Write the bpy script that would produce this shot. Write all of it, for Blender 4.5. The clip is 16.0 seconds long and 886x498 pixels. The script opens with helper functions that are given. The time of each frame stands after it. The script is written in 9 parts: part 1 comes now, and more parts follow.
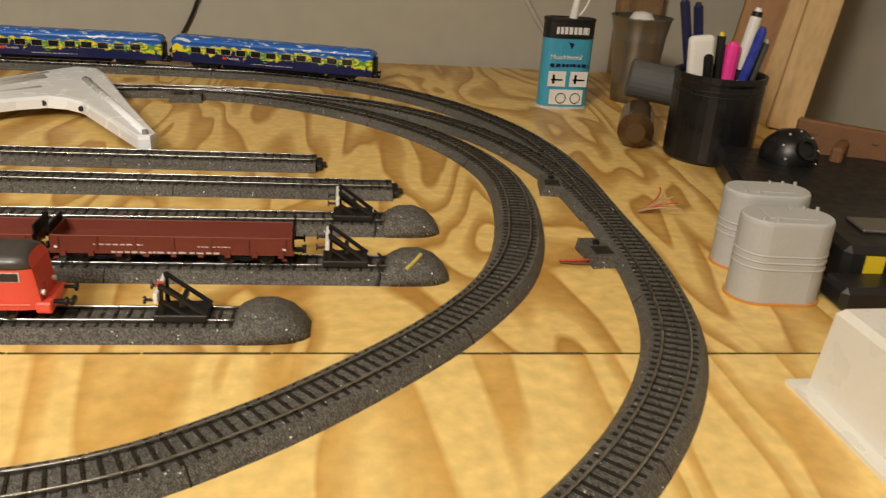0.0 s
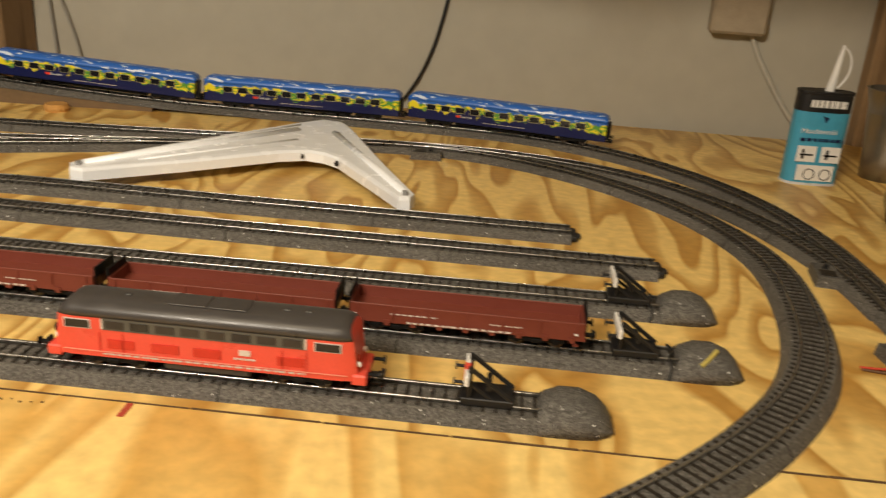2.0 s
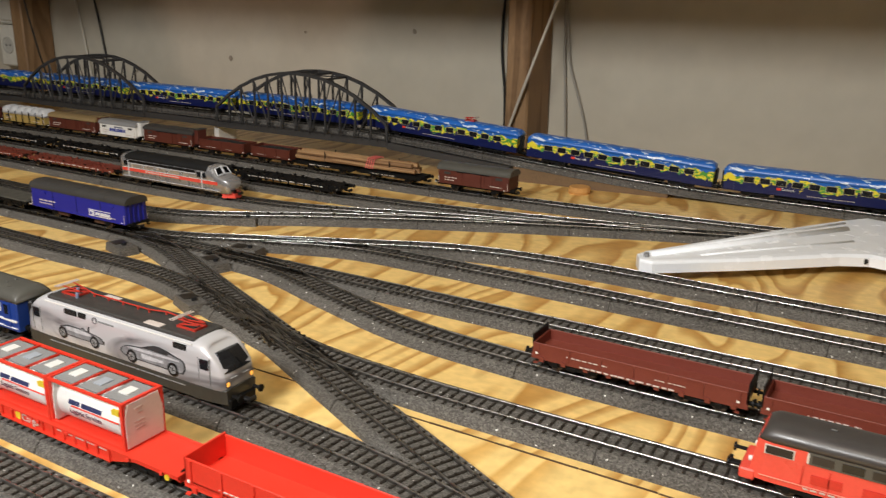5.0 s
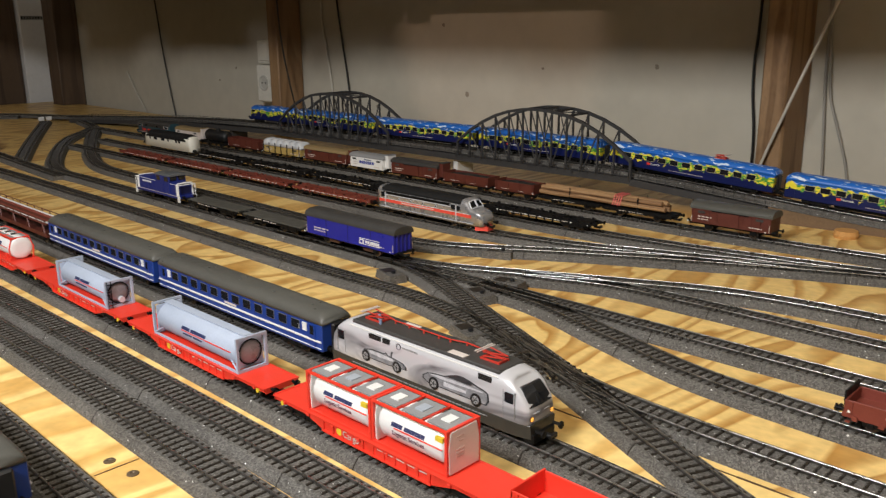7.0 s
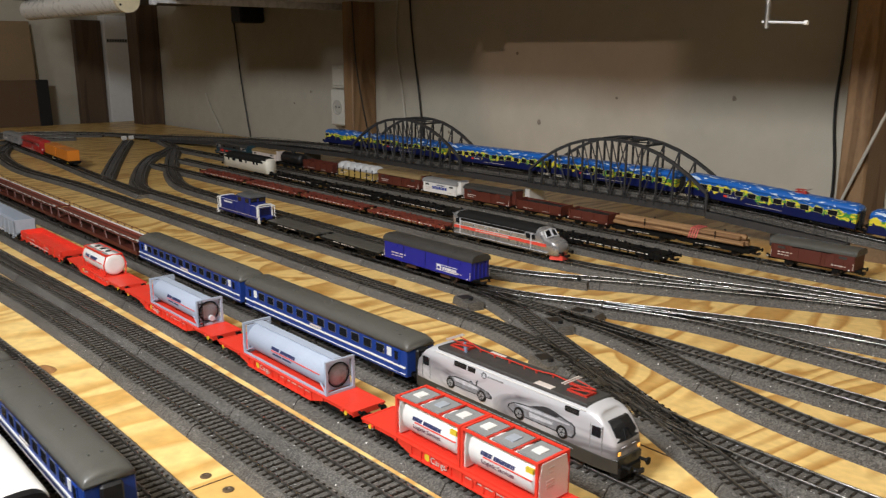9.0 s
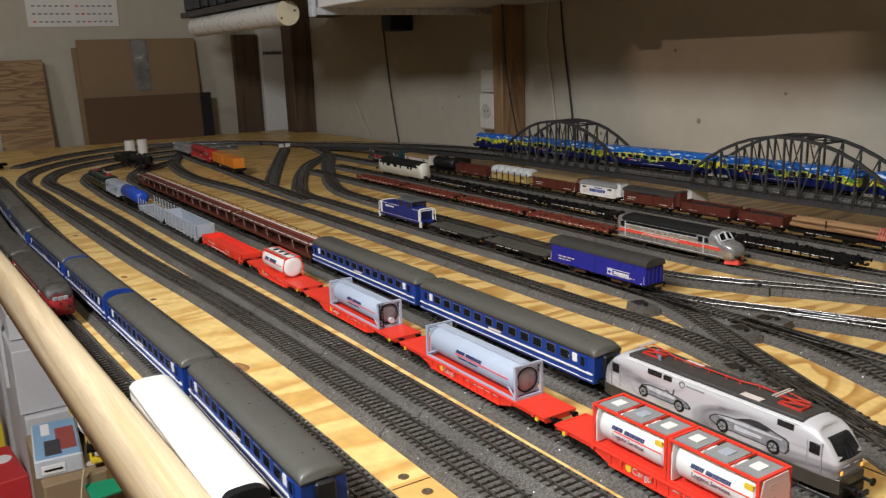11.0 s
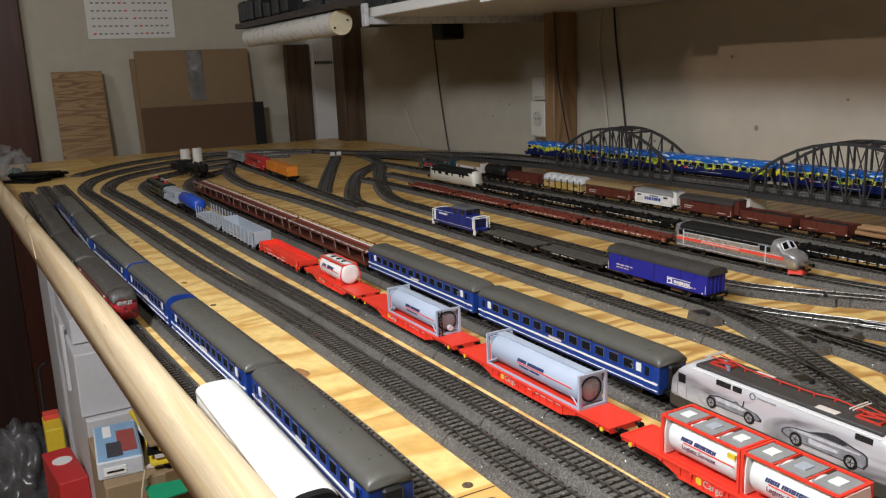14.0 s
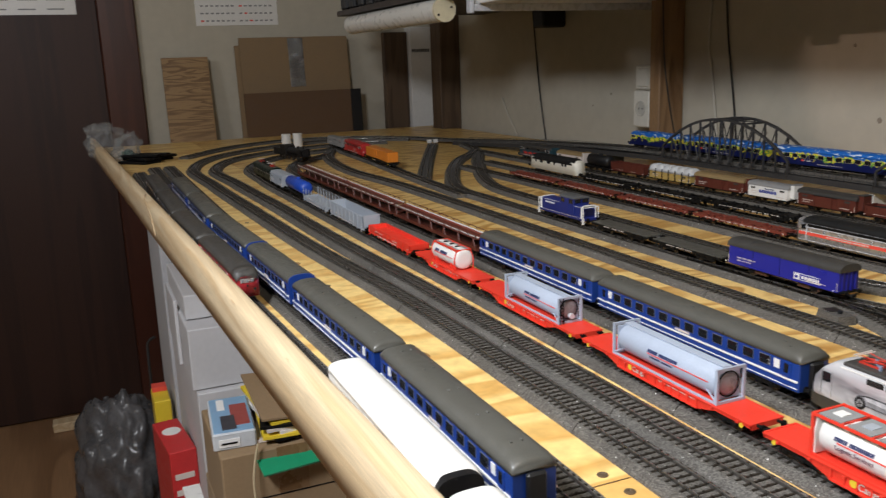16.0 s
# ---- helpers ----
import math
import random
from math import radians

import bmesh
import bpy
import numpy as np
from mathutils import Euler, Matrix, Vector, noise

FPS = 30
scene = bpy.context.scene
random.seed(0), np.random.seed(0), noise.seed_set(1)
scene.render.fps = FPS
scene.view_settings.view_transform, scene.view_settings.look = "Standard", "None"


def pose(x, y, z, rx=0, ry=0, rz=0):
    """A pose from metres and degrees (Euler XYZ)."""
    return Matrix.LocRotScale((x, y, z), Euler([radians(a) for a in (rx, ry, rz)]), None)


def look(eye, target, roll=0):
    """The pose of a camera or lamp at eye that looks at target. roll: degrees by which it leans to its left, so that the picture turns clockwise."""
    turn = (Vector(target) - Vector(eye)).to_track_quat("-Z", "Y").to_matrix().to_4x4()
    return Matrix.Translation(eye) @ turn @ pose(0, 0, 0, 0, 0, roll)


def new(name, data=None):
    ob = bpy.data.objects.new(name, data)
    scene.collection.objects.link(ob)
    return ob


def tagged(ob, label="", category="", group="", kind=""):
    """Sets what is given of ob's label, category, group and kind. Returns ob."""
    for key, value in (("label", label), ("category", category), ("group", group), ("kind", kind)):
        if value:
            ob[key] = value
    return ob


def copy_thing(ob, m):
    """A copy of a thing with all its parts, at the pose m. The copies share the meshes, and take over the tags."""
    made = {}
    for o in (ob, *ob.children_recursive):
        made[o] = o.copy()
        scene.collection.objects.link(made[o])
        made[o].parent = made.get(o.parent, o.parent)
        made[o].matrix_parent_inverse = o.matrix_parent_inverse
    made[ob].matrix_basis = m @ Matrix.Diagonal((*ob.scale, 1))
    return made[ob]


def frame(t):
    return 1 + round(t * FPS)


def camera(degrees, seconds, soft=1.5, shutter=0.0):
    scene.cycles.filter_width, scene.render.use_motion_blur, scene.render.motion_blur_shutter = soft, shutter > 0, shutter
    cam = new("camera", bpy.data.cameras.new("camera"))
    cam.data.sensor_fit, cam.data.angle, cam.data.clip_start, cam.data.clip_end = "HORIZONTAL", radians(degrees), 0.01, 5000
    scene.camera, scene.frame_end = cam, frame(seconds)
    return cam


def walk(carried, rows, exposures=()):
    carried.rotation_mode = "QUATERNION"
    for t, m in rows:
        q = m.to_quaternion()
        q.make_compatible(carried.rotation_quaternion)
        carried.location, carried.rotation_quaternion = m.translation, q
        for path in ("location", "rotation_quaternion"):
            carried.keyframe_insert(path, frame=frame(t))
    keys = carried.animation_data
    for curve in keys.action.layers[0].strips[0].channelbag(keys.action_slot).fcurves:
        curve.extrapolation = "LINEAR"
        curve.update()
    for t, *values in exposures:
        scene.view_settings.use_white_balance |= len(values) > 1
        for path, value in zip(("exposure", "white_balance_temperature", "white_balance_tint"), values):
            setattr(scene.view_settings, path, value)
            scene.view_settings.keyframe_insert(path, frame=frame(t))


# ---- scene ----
cam = camera(56.2, 16.0, soft=1.25, shutter=0.35)
PATH = [
    (0, (0.026, -0.072, 0.247), (0.268, 1.757, -0.525), 3.8),
    (0.5, (0.008, -0.058, 0.258), (0.181, 1.786, -0.499), 4.1),
    (1, (-0.012, -0.055, 0.262), (0.083, 1.802, -0.473), 4.2),
    (1.5, (-0.039, -0.053, 0.261), (-0.029, 1.813, -0.456), 4.5),
    (2, (-0.071, -0.046, 0.261), (-0.194, 1.823, -0.438), 4.0),
    (2.5, (-0.129, -0.04, 0.265), (-0.465, 1.811, -0.412), 2.9),
    (3, (-0.168, -0.047, 0.267), (-0.678, 1.772, -0.388), 2.5),
    (3.5, (-0.205, -0.056, 0.266), (-0.882, 1.712, -0.38), 1.6),
    (3.7, (-0.215, -0.059, 0.267), (-0.94, 1.69, -0.378), 1.3),
    (5.8, (-0.29, -0.098, 0.287), (-1.413, 1.464, -0.258), 0.4),
    (6, (-0.298, -0.103, 0.287), (-1.465, 1.429, -0.252), 0.1),
    (6.5, (-0.317, -0.12, 0.284), (-1.586, 1.332, -0.249), -0.3),
    (7, (-0.325, -0.129, 0.287), (-1.669, 1.258, -0.23), -0.5),
    (7.5, (-0.331, -0.138, 0.292), (-1.714, 1.219, -0.202), -0.1),
    (8, (-0.33, -0.14, 0.293), (-1.733, 1.202, -0.187), 0.1),
    (8.5, (-0.33, -0.143, 0.297), (-1.747, 1.186, -0.177), 0.2),
    (9, (-0.334, -0.153, 0.296), (-1.785, 1.143, -0.168), 0.1),
    (9.5, (-0.347, -0.164, 0.292), (-1.853, 1.07, -0.169), -0.2),
    (10, (-0.351, -0.171, 0.293), (-1.907, 0.998, -0.165), -0.8),
    (10.2, (-0.354, -0.174, 0.297), (-1.931, 0.97, -0.158), -1.1),
    (12.3, (-0.378, -0.197, 0.293), (-2.078, 0.754, -0.162), -2.5),
    (12.5, (-0.377, -0.198, 0.295), (-2.077, 0.753, -0.157), -2.5),
    (13, (-0.376, -0.198, 0.298), (-2.079, 0.755, -0.139), -2.5),
    (13.5, (-0.375, -0.197, 0.298), (-2.081, 0.755, -0.132), -2.5),
    (14, (-0.376, -0.196, 0.295), (-2.082, 0.756, -0.133), -2.4),
    (14.5, (-0.374, -0.2, 0.3), (-2.083, 0.752, -0.119), -2.1),
    (15, (-0.376, -0.207, 0.3), (-2.095, 0.727, -0.114), -1.7),
    (15.5, (-0.382, -0.219, 0.291), (-2.131, 0.652, -0.135), -1.7),
    (16, (-0.398, -0.232, 0.291), (-2.188, 0.541, -0.153), -2.0),
]
walk(cam, [(t, look(eye, target, roll)) for t, eye, target, roll in PATH],
     [(0, -0.02, 6900, 10), (1.0, -0.05, 7600, 10), (2.2, -0.03, 7550, 10), (2.9, -0.02, 6350, 10), (3.5, 0.03, 6200, 10), (6, 0.03, 6050, 10), (9, 0.05, 5850, 10), (13, 0.06, 5750, 10), (15, 0.11, 5700, 10), (16, 0.08, 5700, 10)])

# ==== body ====
# ---- light ----
world = bpy.data.worlds.new("world")
scene.world = world
world.use_nodes = True
world.node_tree.nodes["Background"].inputs[0].default_value = (1.0, 0.86, 0.68, 1)
world.node_tree.nodes["Background"].inputs[1].default_value = 0.004


def area_lamp(name, m, power, sx, sy, colour):
    data = bpy.data.lights.new(name, "AREA")
    data.shape, data.size, data.size_y, data.energy, data.color = "RECTANGLE", sx, sy, power, colour
    ob = new(name, data)
    ob.matrix_world = m
    return ob


area_lamp("ceiling_lamp", look((-0.66, -0.80, 1.045), (-1.0, 0.35, 0.0)), 29.0, 0.45, 0.24, (1.0, 0.95, 0.88))
# unseen fill, added overhead to lift the front board and the east wall
area_lamp("ceiling_tube", look((-0.34, -0.14, 1.28), (-0.34, 0.05, 0.0)), 7.0, 0.9, 0.08, (1.0, 0.87, 0.68))

# added fill with no visible source; brightens the west wall and calendar
area_lamp("far_lamp", look((-2.7, -1.05, 0.95), (-4.0, 0.2, 0.35)), 3.6, 0.30, 0.12, (1.0, 0.93, 0.85))

# unseen spot, added to throw the warm patch on the wall below the shelf
spot = bpy.data.lights.new("desk_lamp", "SPOT")
spot.energy, spot.color, spot.shadow_soft_size, spot.spot_size, spot.spot_blend = 20, (1.0, 0.66, 0.46), 0.008, math.radians(17), 0.55
new("desk_lamp", spot).matrix_world = look((-1.56, -0.90, 0.757), (-1.56, 1.31, 0.27))

# ---- materials ----
MATS = {}


def mat(name, colour, rough=0.5, metal=0.0, noise_scale=60.0, amount=0.12, bump=0.0, coat=0.0, random_amount=0.0, emit=0.0):
    """A painted, plastic or metal surface with two scales of slight variation."""
    if name in MATS:
        return MATS[name]
    m = bpy.data.materials.new(name)
    m.use_nodes = True
    nt = m.node_tree
    b = nt.nodes["Principled BSDF"]
    co = nt.nodes.new("ShaderNodeTexCoord")
    n1 = nt.nodes.new("ShaderNodeTexNoise")
    n1.inputs["Scale"].default_value, n1.inputs["Detail"].default_value = noise_scale, 6
    n2 = nt.nodes.new("ShaderNodeTexNoise")
    n2.inputs["Scale"].default_value, n2.inputs["Detail"].default_value = noise_scale * 9, 3
    nt.links.new(co.outputs["Object"], n1.inputs["Vector"])
    nt.links.new(co.outputs["Object"], n2.inputs["Vector"])
    add = nt.nodes.new("ShaderNodeMath")
    add.operation = "ADD"
    nt.links.new(n1.outputs["Fac"], add.inputs[0])
    nt.links.new(n2.outputs["Fac"], add.inputs[1])
    mr = nt.nodes.new("ShaderNodeMapRange")
    mr.inputs["From Min"].default_value, mr.inputs["From Max"].default_value = 0.6, 1.4
    mr.inputs["To Min"].default_value, mr.inputs["To Max"].default_value = 1 - amount, 1 + amount
    nt.links.new(add.outputs[0], mr.inputs["Value"])
    last = mr.outputs[0]
    if random_amount:
        oi = nt.nodes.new("ShaderNodeObjectInfo")
        r2 = nt.nodes.new("ShaderNodeMapRange")
        r2.inputs["To Min"].default_value, r2.inputs["To Max"].default_value = 1 - random_amount, 1 + random_amount
        nt.links.new(oi.outputs["Random"], r2.inputs["Value"])
        mu = nt.nodes.new("ShaderNodeMath")
        mu.operation = "MULTIPLY"
        nt.links.new(last, mu.inputs[0])
        nt.links.new(r2.outputs[0], mu.inputs[1])
        last = mu.outputs[0]
    hsv = nt.nodes.new("ShaderNodeHueSaturation")
    hsv.inputs["Color"].default_value = (*colour, 1)
    nt.links.new(last, hsv.inputs["Value"])
    nt.links.new(hsv.outputs[0], b.inputs["Base Color"])
    rr = nt.nodes.new("ShaderNodeMapRange")
    rr.inputs["From Min"].default_value, rr.inputs["From Max"].default_value = 0.3, 0.7
    rr.inputs["To Min"].default_value, rr.inputs["To Max"].default_value = max(0.02, rough - 0.08), min(1, rough + 0.1)
    nt.links.new(n1.outputs["Fac"], rr.inputs["Value"])
    nt.links.new(rr.outputs[0], b.inputs["Roughness"])
    b.inputs["Metallic"].default_value = metal
    b.inputs["Coat Weight"].default_value = coat
    if emit:
        b.inputs["Emission Color"].default_value, b.inputs["Emission Strength"].default_value = (*colour, 1), emit
    if bump:
        bp = nt.nodes.new("ShaderNodeBump")
        bp.inputs["Strength"].default_value, bp.inputs["Distance"].default_value = bump, 0.001
        nt.links.new(n2.outputs["Fac"], bp.inputs["Height"])
        nt.links.new(bp.outputs[0], b.inputs["Normal"])
    MATS[name] = m
    return m


def wood(name, light, dark, scale=(1.2, 9.0, 9.0), rings=5.0, rough=0.45, turn=0.0):
    """Sawn or peeled softwood: broad wavy bands, fine fibre lines, a little gloss."""
    m = bpy.data.materials.new(name)
    m.use_nodes = True
    nt = m.node_tree
    b = nt.nodes["Principled BSDF"]
    co = nt.nodes.new("ShaderNodeTexCoord")
    mp = nt.nodes.new("ShaderNodeMapping")
    mp.inputs["Scale"].default_value = scale
    mp.inputs["Rotation"].default_value = (0, 0, radians(turn))
    nt.links.new(co.outputs["Object"], mp.inputs["Vector"])
    n0 = nt.nodes.new("ShaderNodeTexNoise")
    n0.inputs["Scale"].default_value, n0.inputs["Detail"].default_value, n0.inputs["Distortion"].default_value = 1.0, 2.6, 0.45
    nt.links.new(mp.outputs[0], n0.inputs["Vector"])
    mul = nt.nodes.new("ShaderNodeMath")
    mul.operation = "MULTIPLY"
    mul.inputs[1].default_value = rings
    nt.links.new(n0.outputs["Fac"], mul.inputs[0])
    fr = nt.nodes.new("ShaderNodeMath")
    fr.operation = "FRACT"
    nt.links.new(mul.outputs[0], fr.inputs[0])
    ramp = nt.nodes.new("ShaderNodeValToRGB")
    e = ramp.color_ramp.elements
    e[0].position, e[0].color = 0.0, (*light, 1)
    e[1].position, e[1].color = 1.0, (*light, 1)
    low = ramp.color_ramp.elements.new(0.40)
    low.color = (*light, 1)
    mid = ramp.color_ramp.elements.new(0.58)
    mid.color = tuple(l * 0.45 + d * 0.55 for l, d in zip(light, dark)) + (1,)
    hi = ramp.color_ramp.elements.new(0.88)
    hi.color = (*dark, 1)
    nt.links.new(fr.outputs[0], ramp.inputs[0])
    mp2 = nt.nodes.new("ShaderNodeMapping")
    mp2.inputs["Scale"].default_value = (scale[0] * 12, scale[1] * 60, scale[2] * 60)
    mp2.inputs["Rotation"].default_value = (0, 0, radians(turn))
    nt.links.new(co.outputs["Object"], mp2.inputs["Vector"])
    n2 = nt.nodes.new("ShaderNodeTexNoise")
    n2.inputs["Scale"].default_value, n2.inputs["Detail"].default_value = 1.0, 5
    nt.links.new(mp2.outputs[0], n2.inputs["Vector"])
    mr = nt.nodes.new("ShaderNodeMapRange")
    mr.inputs["From Min"].default_value, mr.inputs["From Max"].default_value = 0.3, 0.7
    mr.inputs["To Min"].default_value, mr.inputs["To Max"].default_value = 0.86, 1.1
    nt.links.new(n2.outputs["Fac"], mr.inputs["Value"])
    mx = nt.nodes.new("ShaderNodeMix")
    mx.data_type, mx.blend_type = "RGBA", "MULTIPLY"
    mx.inputs["Factor"].default_value = 1.0
    nt.links.new(ramp.outputs[0], mx.inputs["A"])
    nt.links.new(mr.outputs[0], mx.inputs["B"])
    nt.links.new(mx.outputs["Result"], b.inputs["Base Color"])
    b.inputs["Roughness"].default_value = rough
    bp = nt.nodes.new("ShaderNodeBump")
    bp.inputs["Strength"].default_value, bp.inputs["Distance"].default_value = 0.15, 0.0006
    nt.links.new(n2.outputs["Fac"], bp.inputs["Height"])
    nt.links.new(bp.outputs[0], b.inputs["Normal"])
    return m


def speckled(name, dark, light, scale=900.0, rough=0.55):
    """Moulded grey ballast with pale grains, their glints painted into the colour."""
    m = bpy.data.materials.new(name)
    m.use_nodes = True
    nt = m.node_tree
    b = nt.nodes["Principled BSDF"]
    co = nt.nodes.new("ShaderNodeTexCoord")
    v = nt.nodes.new("ShaderNodeTexVoronoi")
    v.inputs["Scale"].default_value = scale
    nt.links.new(co.outputs["Object"], v.inputs["Vector"])
    n = nt.nodes.new("ShaderNodeTexNoise")
    n.inputs["Scale"].default_value, n.inputs["Detail"].default_value = 9.0, 4
    nt.links.new(co.outputs["Object"], n.inputs["Vector"])
    ramp = nt.nodes.new("ShaderNodeValToRGB")
    e = ramp.color_ramp.elements
    e[0].position, e[0].color = 0.25, (*dark, 1)
    e[1].position, e[1].color = 0.95, (*light, 1)
    e[1].position = 0.90
    # the near-white stop paints glints along with the palest grains
    for at, tone in ((0.935, light), (0.950, (0.80, 0.79, 0.76))):
        ramp.color_ramp.elements.new(at).color = (*tone, 1)
    nt.links.new(v.outputs["Color"], ramp.inputs[0])
    mr = nt.nodes.new("ShaderNodeMapRange")
    mr.inputs["From Min"].default_value, mr.inputs["From Max"].default_value = 0.3, 0.7
    mr.inputs["To Min"].default_value, mr.inputs["To Max"].default_value = 0.8, 1.15
    nt.links.new(n.outputs["Fac"], mr.inputs["Value"])
    mx = nt.nodes.new("ShaderNodeMix")
    mx.data_type, mx.blend_type = "RGBA", "MULTIPLY"
    mx.inputs["Factor"].default_value = 1.0
    nt.links.new(ramp.outputs[0], mx.inputs["A"])
    nt.links.new(mr.outputs[0], mx.inputs["B"])
    nt.links.new(mx.outputs["Result"], b.inputs["Base Color"])
    b.inputs["Roughness"].default_value = rough
    bp = nt.nodes.new("ShaderNodeBump")
    bp.inputs["Strength"].default_value, bp.inputs["Distance"].default_value = 0.9, 0.0007
    nt.links.new(v.outputs["Distance"], bp.inputs["Height"])
    nt.links.new(bp.outputs[0], b.inputs["Normal"])
    return m


PLY = wood("pine_plywood", (0.82, 0.57, 0.205), (0.475, 0.245, 0.055), (6.6, 1.75, 6.0), 13.0, 0.36, turn=-12)
FRONT_PLY = wood("front_plywood", (0.88, 0.63, 0.235), (0.66, 0.385, 0.105), (7.0, 1.3, 6.5), 10.0, 0.40, turn=-14)
PINE = wood("pine_rail", (0.72, 0.57, 0.36), (0.62, 0.45, 0.25), (0.7, 14.0, 14.0), 6.0, 0.5)
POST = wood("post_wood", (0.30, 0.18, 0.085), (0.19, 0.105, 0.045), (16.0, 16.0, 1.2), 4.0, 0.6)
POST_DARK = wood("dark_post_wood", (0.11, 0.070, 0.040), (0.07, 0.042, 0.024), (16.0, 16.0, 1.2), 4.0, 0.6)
BALLAST = speckled("ballast", (0.074, 0.069, 0.062), (0.190, 0.179, 0.162), 1050.0, 0.42)
SLEEPER = mat("sleeper_plastic", (0.028, 0.023, 0.018), 0.42, 0, 200, 0.2)
STEEL = mat("rail_steel", (0.52, 0.51, 0.49), 0.30, 1.0, 120, 0.1)
WALLP = mat("wall_plaster", (0.50, 0.463, 0.375), 0.85, 0, 3.0, 0.07, 0.25)
BLACK = mat("black_plastic", (0.008, 0.008, 0.009), 0.45, 0, 90, 0.2)
UNDER = mat("underframe_black", (0.007, 0.0067, 0.0065), 0.5, 0, 120, 0.25)
for dull, gloss in ((UNDER, 0.14), (BALLAST, 0.10), (SLEEPER, 0.12), (PLY, 0.30), (FRONT_PLY, 0.35)):
    dull.node_tree.nodes["Principled BSDF"].inputs["Specular IOR Level"].default_value = gloss


# ---- mesh helpers ----
def part(name, bm, material, parent=None, label="", smooth=False):
    """Links a bmesh as one mesh object, under a thing or a part."""
    me = bpy.data.meshes.new(name)
    bm.to_mesh(me)
    bm.free()
    for m in (material if isinstance(material, (list, tuple)) else [material]):
        me.materials.append(m)
    if smooth:
        for p in me.polygons:
            p.use_smooth = True
    ob = new(name, me)
    if parent is not None:
        ob.parent = parent
    if label:
        ob["label"] = label
    return ob


def thing(name, label, category, group="", kind=""):
    return tagged(new(name), label, category, group, kind)


def box(bm, c, s, bevel=0.0, mi=0, seg=1):
    """A box at centre c with sizes s."""
    r = bmesh.ops.create_cube(bm, size=1, matrix=Matrix.Translation(c) @ Matrix.Diagonal((*s, 1)))
    fs = {f for v in r["verts"] for f in v.link_faces}
    for f in fs:
        f.material_index = mi
    if bevel:
        es = {e for f in fs for e in f.edges}
        bmesh.ops.bevel(bm, geom=list(es), offset=bevel, segments=seg, affect="EDGES", profile=0.5)
    return bm


def span(bm, x0, x1, y0, y1, z0, z1, bevel=0.0, mi=0, seg=1):
    return box(bm, ((x0 + x1) / 2, (y0 + y1) / 2, (z0 + z1) / 2), (abs(x1 - x0), abs(y1 - y0), abs(z1 - z0)), bevel, mi, seg)


def rod(bm, a, b, r, seg=8, r2=None, mi=0):
    a, b = Vector(a), Vector(b)
    d = b - a
    m = Matrix.Translation((a + b) / 2) @ d.to_track_quat("Z", "Y").to_matrix().to_4x4()
    res = bmesh.ops.create_cone(bm, cap_ends=True, segments=seg, radius1=r, radius2=r if r2 is None else r2, depth=d.length, matrix=m)
    for f in {f for v in res["verts"] for f in v.link_faces}:
        f.material_index = mi
    return bm


def tube_along(name, pts, r, material, parent=None, label=""):
    """A round cable or wire through points."""
    cu = bpy.data.curves.new(name, "CURVE")
    cu.dimensions, cu.bevel_depth, cu.bevel_resolution = "3D", r, 2
    sp = cu.splines.new("NURBS")
    sp.points.add(len(pts) - 1)
    for p, q in zip(sp.points, pts):
        p.co = (*q, 1)
    sp.use_endpoint_u, sp.order_u = True, 3
    cu.materials.append(material)
    ob = new(name, cu)
    if parent is not None:
        ob.parent = parent
    if label:
        ob["label"] = label
    return ob


def loft(bm, rings, closed=True, caps=True, mi=0):
    """Faces between rings of equal count."""
    vs = [[bm.verts.new(p) for p in ring] for ring in rings]
    n = len(rings[0])
    for a, b in zip(vs, vs[1:]):
        for i in range(n if closed else n - 1):
            j = (i + 1) % n
            f = bm.faces.new((a[i], a[j], b[j], b[i]))
            f.material_index = mi
    if caps and closed:
        for ring, rev in ((vs[0], True), (vs[-1], False)):
            f = bm.faces.new(list(reversed(ring)) if rev else ring)
            f.material_index = mi
    bmesh.ops.recalc_face_normals(bm, faces=bm.faces)
    return bm


def extrude_x(bm, profile, x0, x1, mi=0):
    """A profile of (y, z) drawn along x."""
    return loft(bm, [[(x0, y, z) for y, z in profile], [(x1, y, z) for y, z in profile]], mi=mi)


def lathe(bm, profile, seg=24, centre=(0, 0, 0), mi=0, caps=True):
    """Turns a profile of (radius, z) about z."""
    rings = [[(centre[0] + r * math.cos(2 * math.pi * i / seg), centre[1] + r * math.sin(2 * math.pi * i / seg), centre[2] + z) for i in range(seg)] for r, z in profile]
    return loft(bm, rings, caps=caps, mi=mi)


def raw_mesh(name, verts, faces, material, parent=None, label="", smooth=False):
    me = bpy.data.meshes.new(name)
    me.from_pydata(verts, [], faces)
    me.update()
    if smooth:
        for p in me.polygons:
            p.use_smooth = True
    for m in (material if isinstance(material, (list, tuple)) else [material]):
        me.materials.append(m)
    ob = new(name, me)
    if parent is not None:
        ob.parent = parent
    if label:
        ob["label"] = label
    return ob


# ---- the room ----
FLOOR_Z, WALL_Y, LEFT_X, RIGHT_X, FRONT_Y, CEIL_Z = -1.12, 1.31, -4.05, 0.78, -1.6, 1.35


def structure(name, bm, material, label, category):
    return tagged(part(name, bm, material), label, category, kind="structure")


